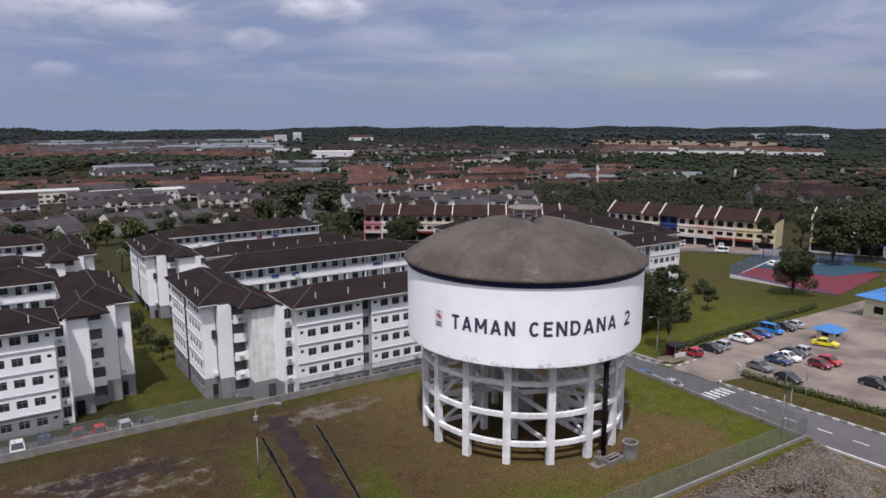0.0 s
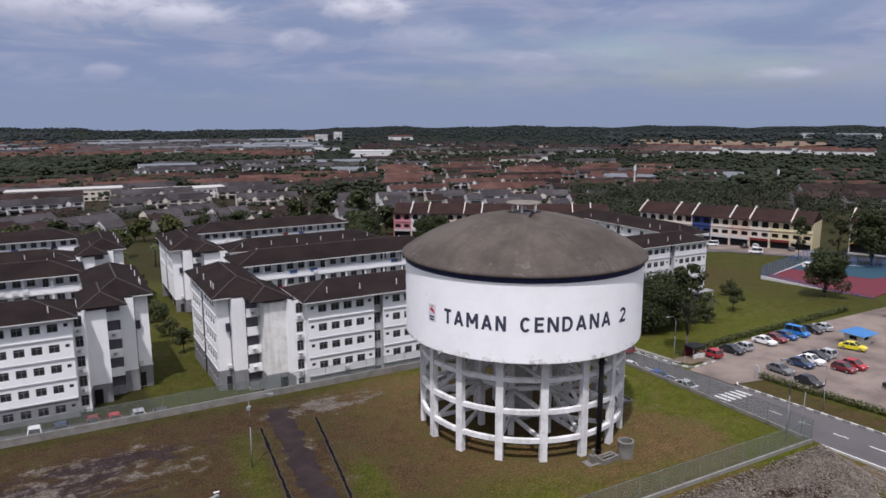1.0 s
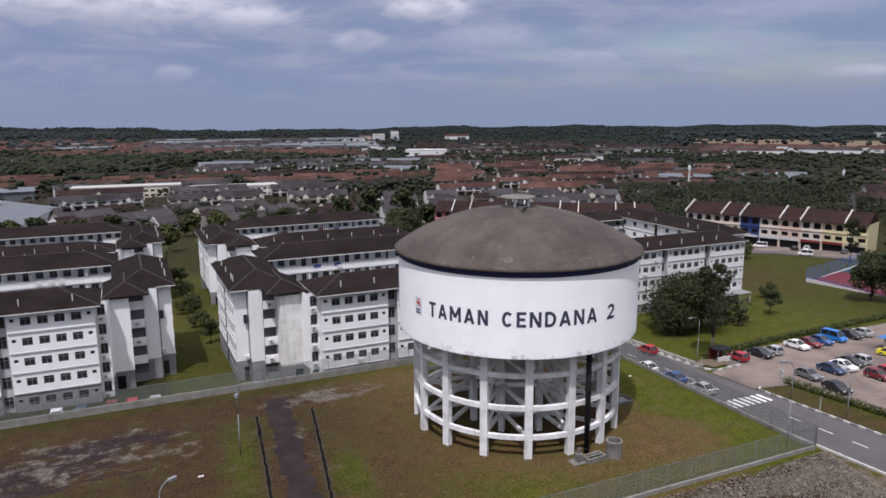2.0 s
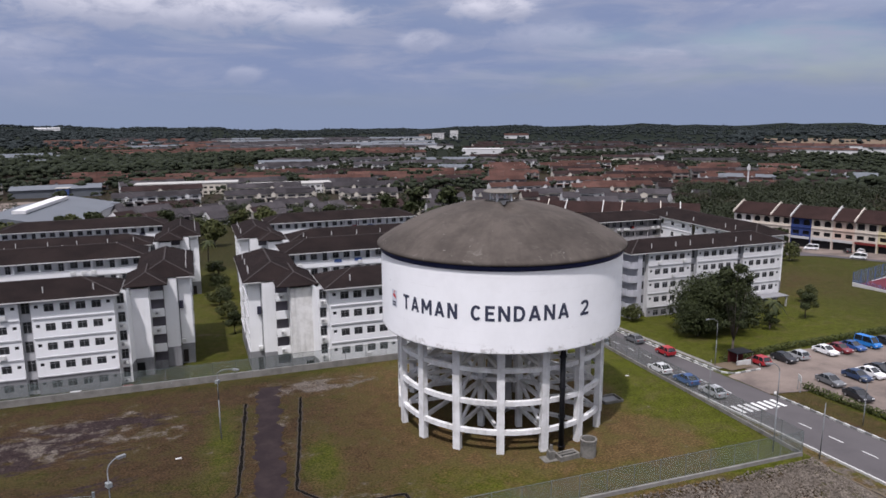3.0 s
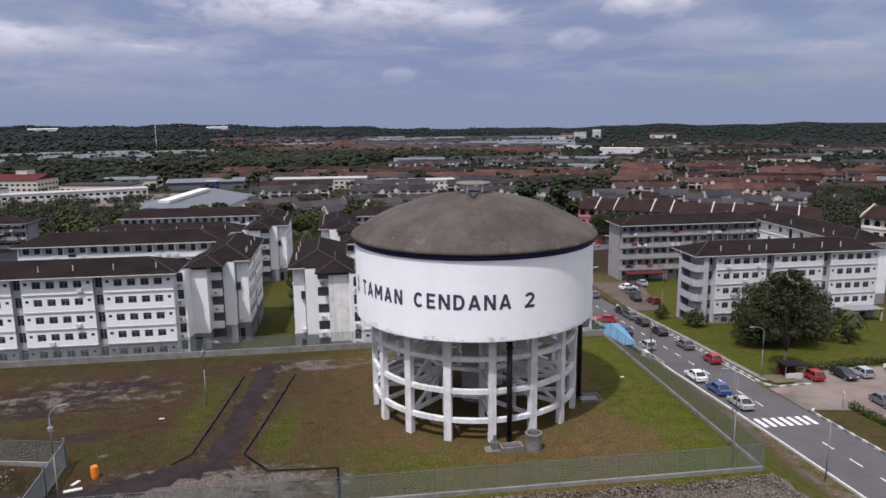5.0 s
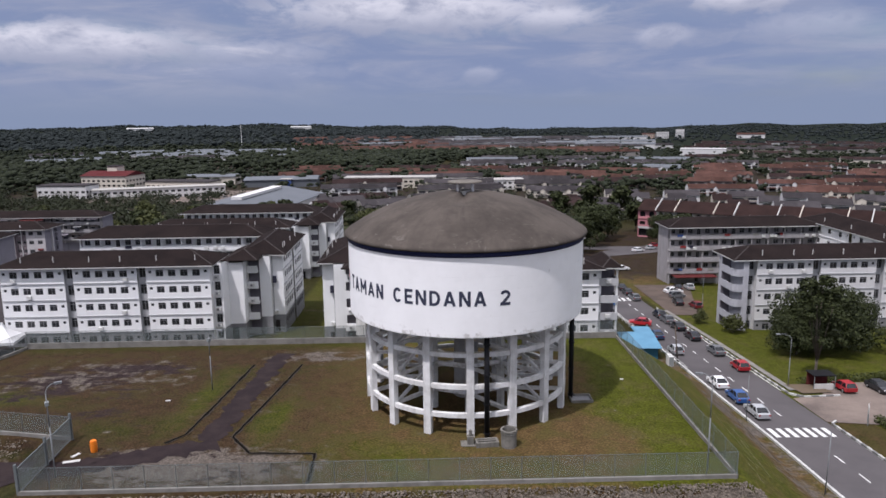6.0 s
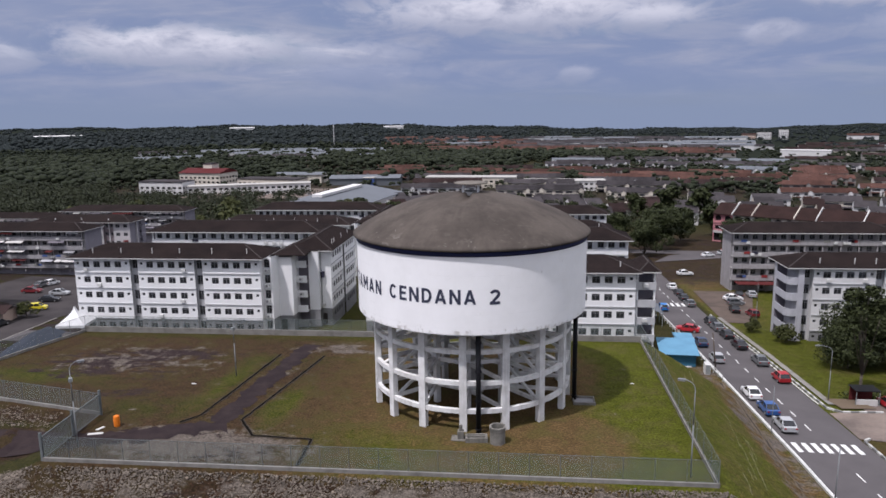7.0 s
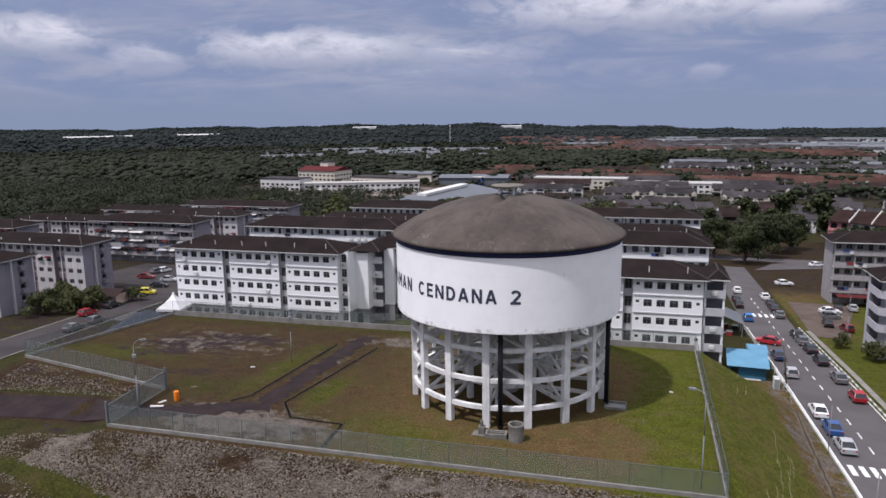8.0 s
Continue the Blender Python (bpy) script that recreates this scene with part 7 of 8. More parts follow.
def hall(x, y, turn, w, d, h, wall_mat, roof_mat, label, rise=1.2, category="building", storeys=0, light=False):
    """A plain commercial building: walls with strips of windows, roof slab or low gable."""
    z = min(float(base_level(x, y)), float(base_level(x + w * math.cos(radians(turn)), y + w * math.sin(radians(turn)))))
    b = thing("building", label, category, pose(x, y, z, 0, 0, turn))
    g = Geo()
    for o, u, L in (((0, 0, 0), (1, 0, 0), w), ((w, 0, 0), (0, 1, 0), d), ((w, d, 0), (-1, 0, 0), w), ((0, d, 0), (0, -1, 0), d)):
        holes = []
        for s in range(storeys):
            n = max(1, int(L / 4))
            holes += [((i + 0.2) * L / n, (i + 0.8) * L / n, s * 3.3 + 1.0, s * 3.3 + 2.5) for i in range(n) if s * 3.3 + 2.6 < h]
        g.wall(o, u, L, -3, h, holes, 0.4)
    part("wall", g, wall_mat, b)
    if storeys:
        part("interior", Geo().box(0.45, 0.45, -1, w - 0.45, d - 0.45, h - 0.4), DARK_IN, b)
    if rise:
        part("roof", Geo().poly((-0.6, -0.8, h), (w + 0.6, -0.8, h), (w + 0.6, d / 2, h + rise), (-0.6, d / 2, h + rise)).poly((w + 0.6, d + 0.8, h), (-0.6, d + 0.8, h), (-0.6, d / 2, h + rise), (w + 0.6, d / 2, h + rise))
             .poly((-0.6, -0.8, h), (-0.6, d / 2, h + rise), (-0.6, d + 0.8, h)).poly((w + 0.6, d + 0.8, h), (w + 0.6, d / 2, h + rise), (w + 0.6, -0.8, h)).poly((-0.6, d + 0.8, h), (w + 0.6, d + 0.8, h), (w + 0.6, -0.8, h), (-0.6, -0.8, h)), roof_mat, b)
    else:
        part("roof", Geo().box(-0.4, -0.4, h, w + 0.4, d + 0.4, h + 0.6), roof_mat, b)
    if light:
        part("roof_light", Geo().box(w * 0.18, d * 0.44, h + rise - 0.2, w * 0.86, d * 0.56, h + rise + 1.3), TOWN_WHITE, b, "raised white roof monitor")
    return b


hall(-36, 344, 81, 90, 50, 6, TOWN_WHITE, PALE_ROOF, "large metal-roofed hall with raised white monitor", 4.5, "hall", light=True)
hall(-208, 510, -12, 36, 24, 12, CREAM, material("red_metal", (0.085, 0.016, 0.017), 0.8), "cream block with dark red roof and rooftop tank room", 3.0, storeys=3)
hall(-192, 518, -12, 8, 9, 18, CREAM, GREY_ROOF, "cream stair tower above a red roof", 0, storeys=0)
hall(-160, 505, -12, 50, 18, 8, CREAM, GREY_ROOF, "cream commercial row with flat roof", 0, storeys=2)
hall(-215, 462, -6, 34, 16, 9, TOWN_WHITE, GREY_ROOF, "white shop building with flat roof", 0, storeys=2)
hall(-176, 455, 18, 84, 12, 7, TOWN_WHITE, CONCRETE, "long pale commercial row with flat roof", 0, storeys=2)
hall(-150, 560, 0, 40, 20, 7, CREAM, PALE_ROOF, "low cream warehouse with pale roof", 1.5)
hall(-98, 540, 4, 56, 26, 6, PALE_ROOF, PALE_ROOF, "open metal shed with pale roof", 2.0)
hall(-70, 540, -4, 8, 12, 6, CLOTHS[2], CONCRETE, "small blue-fronted shop building", 0)
hall(-20, 536, -4, 70, 16, 8, CREAM, CONCRETE, "pale yellow commercial row with flat roof", 0, storeys=2)
hall(56, 520, -2, 60, 18, 7, TOWN_WHITE, CONCRETE, "white commercial row with flat roof", 0, storeys=2)
hall(70, 470, -6, 22, 14, 8, TOWN_WHITE, GREY_ROOF, "white house with open upper floor", 0, storeys=2)
hall(400, 985, -26, 60, 20, 9, TOWN_WHITE, TOWN_WHITE, "long white factory building", 0)
hall(602, 1722, -20, 30, 16, 15, TOWN_WHITE, CONCRETE, "white multi-storey block far off", 0, storeys=4)
hall(645, 1707, -20, 20, 16, 21, TOWN_WHITE, CONCRETE, "tall white block far off", 0, storeys=5)
hall(570, 1730, -20, 30, 16, 11, SHOP_PAINT["peach"], RED_ROOF, "peach block with red roof far off", 2, storeys=4)
hall(770, 1650, -20, 60, 20, 9, TOWN_WHITE, RED_ROOF, "white hall with red roof far off", 4)
hall(330, 1240, -14, 50, 24, 8, TOWN_WHITE, PALE_ROOF, "white factory hall far off", 2)
hall(372, 1190, -16, 56, 24, 9, TOWN_WHITE, PALE_ROOF, "white factory hall far off", 2)
hall(-1420, 1560, 40, 170, 50, 9, PALE_ROOF, TOWN_WHITE, "long white industrial roof far off", 2)
hall(-1180, 1700, 35, 120, 50, 9, PALE_ROOF, TOWN_WHITE, "long white industrial roof far off", 2)
hall(-900, 2300, 20, 80, 40, 14, TOWN_WHITE, TOWN_WHITE, "white building on the wooded hill", 2)
hall(-420, 2500, 10, 70, 40, 16, TOWN_WHITE, TOWN_WHITE, "white building on the wooded hill", 2)
hall(1900, 1300, -50, 200, 60, 12, TOWN_WHITE, PALE_ROOF, "long pale industrial roof far off", 2)
def bare_field(az0, az1, r0, r1):
    """A broad scraped field that follows the land."""
    g = Geo()
    azs, rs = np.linspace(az0, az1, 30), np.linspace(r0, r1, 16)
    for r in rs:
        for az in azs:
            x, y = polar(az + 1.2 * math.sin(r * 0.02), r)
            g.v.append((x, y, float(base_level(x, y)) + 3.0))
    for j in range(15):
        for i in range(29):
            k = j * 30 + i
            g.f.append((k, k + 1, k + 31, k + 30))
    soil = material("bare_soil", (0.15, 0.105, 0.075), 0.95, (0.10, 0.085, 0.05), 0.01, 0.1)
    tagged(part("bare_field", g, soil), "bare orange-brown earth field", "field", kind="structure")


bare_field(44, 57, 1440, 1800)


# ---- woods and garden trees ----
def woods():
    rng = np.random.default_rng(12)
    spots = []

    def sector(az0, az1, r0, r1, n, lo, hi):
        az = np.radians(rng.uniform(az0, az1, n))
        r = np.sqrt(rng.uniform(r0 * r0, r1 * r1, n))
        h = rng.uniform(lo, hi, n)
        spots.append(np.stack([r * np.sin(az), r * np.cos(az), h], 1))
    sector(-50, -27, 250, 1000, 2600, 8, 14)
    sector(-27, -14, 560, 900, 420, 7, 12)          # western woods
    sector(-50, 2, 1050, 2600, 4000, 8, 14)
    sector(-50, 66, 2200, 4600, 6500, 8, 14)
    sector(46, 66, 330, 1100, 1250, 7, 13)            # eastern woods
    sector(40, 52, 300, 560, 260, 8, 13)
    sector(-28, 46, 430, 900, 950, 5, 9)             # among the houses
    sector(0, 46, 300, 430, 240, 5, 8)
    sector(-30, 0, 560, 1050, 500, 8, 13)
    sector(17, 25, 520, 900, 190, 7, 12)
    sector(2, 14, 860, 1010, 330, 10, 15)
    sector(-12, 4, 700, 1000, 380, 10, 15)
    sector(-50, 66, 900, 2300, 2500, 6, 10)
    sector(42, 60, 1420, 2400, 700, 10, 16)
    sector(-31, -11, 262, 452, 330, 6, 10)
    sector(-4, 12, 575, 690, 170, 7, 11)               # belts between the estates
    sector(-8, 4, 720, 960, 300, 10, 15)
    sector(20, 46, 805, 855, 200, 6, 10)
    sector(26, 46, 940, 1500, 420, 6, 10)
    sector(-10, 46, 600, 1250, 650, 7, 11)
    s = np.concatenate(spots)
    az, far = np.degrees(np.arctan2(s[:, 0], s[:, 1])), np.hypot(s[:, 0], s[:, 1])
    s = s[~((rng.random(len(s)) < 0.8) & (az > 43.5) & (az < 57.5) & (far > 1430) & (far < 2080))]
    s = s[~((s[:, 1] < 250) & (s[:, 0] > -170) & (s[:, 0] < 60))]
    base = base_level(s[:, 0], s[:, 1])
    r = np.hypot(s[:, 0], s[:, 1])
    pick = r < 520
    c, b = s[pick], base[pick]
    lumps = 4
    cs = np.repeat(np.stack([c[:, 0], c[:, 1], b + c[:, 2] * 0.55], 1), lumps, 0)
    rr = np.repeat(c[:, 2] * 0.36, lumps)
    cs = cs + rng.normal(size=cs.shape) * (rr * 0.55)[:, None] * np.array([1, 1, 0.55])
    v, f = leaf_quads(cs, rr * 0.75, len(c) * 190, 0.52, rng, 0.8, 0.3)
    tagged(part("garden_trees", array_mesh("garden_trees", v, f, LEAF_MID), None), "green garden trees between the houses", "woods", kind="stuff")
    # farther off each crown is a few ragged clumps of foliage
    t = (1 + math.sqrt(5)) / 2
    ico = np.array([(-1, t, 0), (1, t, 0), (-1, -t, 0), (1, -t, 0), (0, -1, t), (0, 1, t), (0, -1, -t), (0, 1, -t), (t, 0, -1), (t, 0, 1), (-t, 0, -1), (-t, 0, 1)]) / 1.9
    tri = np.array([(0, 11, 5), (0, 5, 1), (0, 1, 7), (0, 7, 10), (0, 10, 11), (1, 5, 9), (5, 11, 4), (11, 10, 2), (10, 7, 6), (7, 1, 8), (3, 9, 4), (3, 4, 2), (3, 2, 6), (3, 6, 8), (3, 8, 9), (4, 9, 5), (2, 4, 11), (6, 2, 10), (8, 6, 7), (9, 8, 1)])
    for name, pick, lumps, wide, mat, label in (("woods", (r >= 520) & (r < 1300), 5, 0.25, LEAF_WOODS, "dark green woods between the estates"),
                                                ("far_woods", r >= 1300, 3, 0.40, LEAF_FAR_HAZE, "dense dark woods on far hills")):
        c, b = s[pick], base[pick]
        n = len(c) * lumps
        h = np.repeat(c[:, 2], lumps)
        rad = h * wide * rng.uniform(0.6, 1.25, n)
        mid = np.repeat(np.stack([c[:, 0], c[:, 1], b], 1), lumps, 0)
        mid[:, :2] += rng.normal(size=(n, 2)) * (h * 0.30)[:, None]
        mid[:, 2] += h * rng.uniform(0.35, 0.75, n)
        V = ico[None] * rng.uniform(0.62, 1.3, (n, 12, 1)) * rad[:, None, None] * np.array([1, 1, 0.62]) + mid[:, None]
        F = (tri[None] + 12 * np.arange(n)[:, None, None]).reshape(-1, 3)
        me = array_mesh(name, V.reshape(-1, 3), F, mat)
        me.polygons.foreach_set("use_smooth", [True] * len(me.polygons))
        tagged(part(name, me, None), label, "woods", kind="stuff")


woods()

flat_patch("parking_lot", [polar(-14, 300), polar(-4, 305), polar(-4, 332), polar(-15, 330)], LOT, 0.3, "pale car park among the trees", "parking lot")
flat_patch("parking_lot", [polar(-22, 470), polar(-9, 440), polar(-8, 520), polar(-18, 540)], LOT, 0.3, "pale yards of the commercial rows", "parking lot")
flat_patch("road", [polar(-4, 452), polar(42, 470), polar(42, 478), polar(-4, 460)], ASPHALT, 0.4, "grey estate road between the rows", "road")
for i in range(26):
    az, rr = -20 + ROW_SEED.random() * 11, 462 + ROW_SEED.random() * 50
    x, y = polar(az, rr)
    park(ROW_SEED.choice(("white", "silver", "black", "grey", "red")), ROW_SEED.choice(("saloon", "hatch")), x, y, ROW_SEED.uniform(0, 360), 0.35)

# ---- lamps, poles and other small things ----
LAMP_STEEL = material("lamp_steel", (0.20, 0.21, 0.215), 0.7, (0.13, 0.135, 0.14), 1.0, 5.0, 0.6)
WOOD = material("old_timber", (0.10, 0.08, 0.065), 0.9, bump=0.3)


def street_lamp(x, y, h, turn, arm=2.2, box=False, label="grey steel street lamp with a curved arm"):
    t = thing("street_lamp", label, "street lamp", pose(x, y, height(x, y), 0, 0, turn), "street lamps")
    part("pole", Geo().tube((0, 0, -0.3), (0, 0, h * 0.55), 0.06, 8, 0.055).tube((0, 0, h * 0.55), (0, 0, h - 0.8), 0.05, 8, 0.04), LAMP_STEEL, t, "", True)
    g = Geo()
    prev = Vector((0, 0, h - 0.8))
    for i in range(1, 7):
        a = math.pi / 2 * i / 6
        q = Vector((arm * (1 - math.cos(a)), 0, h - 0.8 + 0.8 * math.sin(a)))
        g.tube(prev, q, 0.038, 6)
        prev = q
    part("arm", g, LAMP_STEEL, t)
    head = part("lamp_head", Geo().box(arm - 0.1, -0.13, h - 0.1, arm + 0.5, 0.13, h + 0.05), LAMP_STEEL, t)
    part("lens", Geo().box(arm, -0.1, h - 0.13, arm + 0.45, 0.1, h - 0.102), LAMP, head)
    if box:
        part("junction_box", Geo().box(-0.16, -0.2, h * 0.78, 0.16, 0.2, h * 0.78 + 0.32), STEEL, t, "grey box bracketed to the pole")
    return t


street_lamp(18.1, 60.0, 7.3, -35, 1.9, True)
street_lamp(10.4, 40.6, 8.4, 30, 0.8, True)
street_lamp(94.2, 79.7, 8.0, 180, 1.8)
street_lamp(94.6, 53.2, 6.4, 180, 0.5)
street_lamp(97.6, 121.0, 9.5, 180, 1.8)
street_lamp(96.0, 30.0, 8.0, 180, 1.8)
street_lamp(120.0, 45.0, 7.0, 90, 1.2)
street_lamp(66.1, 39.3, 8.6, 165, 0.9, label="slim grey steel lamp inside the fence corner")


def pole(x, y, h, lean, turn, mat, r, label):
    t = thing("utility_pole", label, "pole", pose(x, y, height(x, y), lean, 0, turn), "poles")
    part("shaft", Geo().tube((0, 0, -0.4), (0, 0, h), r, 7, r * 0.75), mat, t, "", True)
    part("cap", Geo().tube((0, 0, h), (0, 0, h + 0.12), r * 0.95, 7, r * 0.5), mat, t)
    return t


pole(82.3, 91.4, 6.4, 9, -60, WOOD, 0.13, "leaning dark timber pole beside the road")
pole(81.7, 47.8, 6.6, 1, 0, LAMP_STEEL, 0.07, "thin grey pole on the verge")
pole(82.4, 67.0, 6.0, 0, 0, LAMP_STEEL, 0.05, "thin grey pole at the edge of the road")


def mast(az, r, h, label):
    x, y = polar(az, r)
    t = thing("mast", label, "mast", pose(x, y, float(base_level(x, y))), "masts")
    part("shaft", Geo().tube((0, 0, -1), (0, 0, h), 0.7, 8, 0.4), TOWN_WHITE, t)
    part("antenna_ring", Geo().tube((0, 0, h - 4), (0, 0, h - 1), 1.0, 8), TOWN_WHITE, t)


mast(44.6, 530, 21, "white telecom mast above the trees")
mast(54.6, 640, 13, "short white telecom mast above the trees")
mast(-12.5, 1300, 40, "thin far pale mast on the plain")


# beside the tower
WEATHERED = material("weathered_concrete", (0.21, 0.20, 0.18), 0.95, (0.09, 0.086, 0.076), 1.2, 7.0, 0.8, 0.3, streaks=0.4)


def well(x, y):
    t = thing("concrete_ring_tank", "grey round concrete ring tank on the grass", "tank", pose(x, y, 0))
    part("wall", Geo().revolve([(0.72, -0.2), (0.72, 1.5), (0.78, 1.5), (0.78, 1.66), (0.6, 1.66), (0.6, 0.3), (0.0, 0.3)], 24), WEATHERED, t, "", False)
    part("collar", Geo().revolve([(0.73, 1.28), (0.76, 1.28), (0.76, 1.36), (0.73, 1.36)], 24, True), WEATHERED, t)


well(49.7, 44.6)


def valve_pit(x, y, turn):
    t = thing("valve_pit", "low concrete valve pit with a dark opening", "valve pit", pose(x, y, 0, 0, 0, turn))
    part("kerb", Geo().box(-1.05, -0.55, -0.2, 1.05, -0.35, 0.45).box(-1.05, 0.35, -0.2, 1.05, 0.55, 0.45).box(-1.05, -0.349, -0.2, -0.85, 0.349, 0.45).box(0.85, -0.349, -0.2, 1.05, 0.349, 0.45), WEATHERED, t)
    part("dark_pit", Geo().box(-0.84, -0.34, 0.0, 0.84, 0.34, 0.12), BLACK_PIPE, t)
    part("cover_bar", Geo().box(-0.9, -0.06, 0.4, 0.9, 0.06, 0.47), WEATHERED, t)


valve_pit(47.7, 44.9, 5)


def open_pit(x, y, turn):
    """Low open concrete box with a thin rim and a dark floor."""
    t = thing("drain_box", "low open concrete drain box beside the black pipe", "drain box", pose(x, y, 0, 0, 0, turn))
    for a, b, c, d in ((-1.15, -0.95, 1.15, -0.83), (-1.15, 0.83, 1.15, 0.95), (-1.15, -0.829, -1.03, 0.829), (1.03, -0.829, 1.15, 0.829)):
        part("rim", Geo().box(a, b, -0.2, c, d, 0.28), WEATHERED, t)
    part("floor", Geo().box(-1.02, -0.82, -0.1, 1.02, 0.82, 0.06), GREY_PAINT, t, "dark grey floor of the box")


open_pit(58.6, 55.0, 0)


def meter_post(x, y):
    t = thing("meter_post", "short pale concrete valve post with cap", "post", pose(x, y, 0))
    part("body", Geo().box(-0.3, -0.3, -0.2, 0.3, 0.3, 0.8), WEATHERED, t)
    part("cap", Geo().tube((0, 0, 0.8), (0, 0, 1.35), 0.16, 10), WEATHERED, t)
    part("slab", Geo().box(-0.9, -0.6, -0.1, 0.9, 0.6, 0.06), WEATHERED, t)


meter_post(46.2, 45.2)


def orange_barrel(x, y):
    t = thing("barrel", "orange plastic barrel standing by the gate", "barrel", pose(x, y, 0) @ Matrix.Scale(0.85, 4))
    o = material("orange_plastic", (0.72, 0.2, 0.02), 0.5)
    part("body", Geo().revolve([(0.0, 0), (0.33, 0.0), (0.36, 0.3), (0.33, 0.34), (0.36, 0.38), (0.36, 0.8), (0.33, 0.84), (0.36, 0.88), (0.34, 1.2), (0, 1.2)], 16), o, t, "", False)
    part("lid", Geo().tube((0, 0, 1.2), (0, 0, 1.28), 0.3, 14), o, t)


orange_barrel(11.5, 45.4)
for x, y, w, d, turn in ((10.4, 43.4, 1.4, 0.4, 20), (10.2, 44.6, 0.9, 0.3, 70), (14.2, 57.0, 0.5, 0.2, 10), (64.5, 60.5, 0.4, 0.2, 0)):
    t = thing("plank", "pale broken board lying on the ground", "board", pose(x, y, 0.03, 0, 2, turn), "litter")
    part("board", Geo().box(-w / 2, -d / 2, 0, w / 2, d / 2, 0.06), FASCIA, t)


def gate(a, b):
    """Two leaves of upright steel bars."""
    a, b = Vector((*a, 0)), Vector((*b, 0))
    L = (b - a).length
    t = thing("metal_gate", "grey steel bar gate with closed leaves", "gate", Matrix.Translation(a) @ Matrix.Rotation(math.atan2(b.y - a.y, b.x - a.x), 4, "Z"))
    for i in range(2):
        x0, x1 = L * i / 2 + 0.1, L * (i + 1) / 2 - 0.05
        leaf = part("leaf", Geo().box(x0, -0.04, 0.15, x1, 0.04, 0.23).box(x0, -0.04, 2.2, x1, 0.04, 2.28).box(x0, -0.04, 0.23, x0 + 0.08, 0.04, 2.2).box(x1 - 0.08, -0.04, 0.23, x1, 0.04, 2.2), FENCE_STEEL, t)
        n = 26
        for k in range(1, n):
            x = x0 + (x1 - x0) * k / n
            part("bar", Geo().box(x - 0.025, -0.02, 0.23, x + 0.025, 0.02, 2.2), FENCE_STEEL, leaf)
    for x in (0, L / 2, L):
        part("gate_post", Geo().box(x - 0.1, -0.1, -0.4, x + 0.1, 0.1, 2.7), FENCE_STEEL, t)


gate(PLOT[1], PLOT[2])


def blue_stall():
    blue = material("stall_blue", (0.035, 0.12, 0.19), 0.7, (0.025, 0.085, 0.14))
    roofm = material("stall_roof", (0.12, 0.27, 0.39), 0.7, (0.08, 0.18, 0.27), 0.5, 3.0, 0.6)
    z = height(77.5, 95)
    t = thing("roadside_stall", "blue-painted roadside stall with sloping blue roof", "stall", pose(77.4, 96.2, z - 0.3, 0, 0, -4) @ Matrix.Diagonal((0.98, 0.86, 0.92, 1)))
    part("wall", Geo().wall((-2.6, -3.0, 0), (1, 0, 0), 5.2, -2.0, 2.7).wall((2.6, -3.0, 0), (0, 1, 0), 6.5, -2.0, 2.7).wall((2.6, 3.5, 0), (-1, 0, 0), 5.2, -2.0, 2.7).wall((-2.6, 3.5, 0), (0, -1, 0), 6.5, -2.0, 2.7), blue, t)
    part("roof", Geo().poly((-3.1, -3.7, 2.7), (3.1, -3.7, 2.7), (3.1, 4.0, 3.5), (-3.1, 4.0, 3.5)).poly((-3.1, 4.0, 3.42), (3.1, 4.0, 3.42), (3.1, -3.7, 2.62), (-3.1, -3.7, 2.62))
         .poly((-3.1, -3.7, 2.62), (3.1, -3.7, 2.62), (3.1, -3.7, 2.7), (-3.1, -3.7, 2.7)), roofm, t, "light blue sheet roof")
    part("lean_to", Geo().box(0.2, 4.1, 3.0, 3.4, 9.0, 3.1), roofm, t, "lower blue sheet roof")
    for x in (0.3, 3.2):
        for y in (4.3, 8.8):
            part("post", Geo().tube((x, y, -2), (x, y, 2.9), 0.06, 6), STEEL, t)
    part("hatch", Geo().box(-2.5, -3.06, 0.3, -1.4, -3.002, 2.2), DARK_IN, t)
    part("shelf", Geo().box(-1.9, -3.5, 0.45, 1.9, -3.07, 0.55), FASCIA, t)
    for x, y in ((82.0, 92.6), (82.1, 93.6)):
        c = thing("cabinet", "grey roadside utility cabinet by the kerb", "cabinet", pose(x - 1.3, y - 2.5, height(x - 1.3, y - 2.5)), "cabinets")
        part("body", Geo().box(-0.4, -0.3, -0.3, 0.4, 0.3, 1.6), AC, c)
        part("door", Geo().box(-0.34, -0.33, 0.1, 0.34, -0.302, 1.5), STEEL, c)


blue_stall()


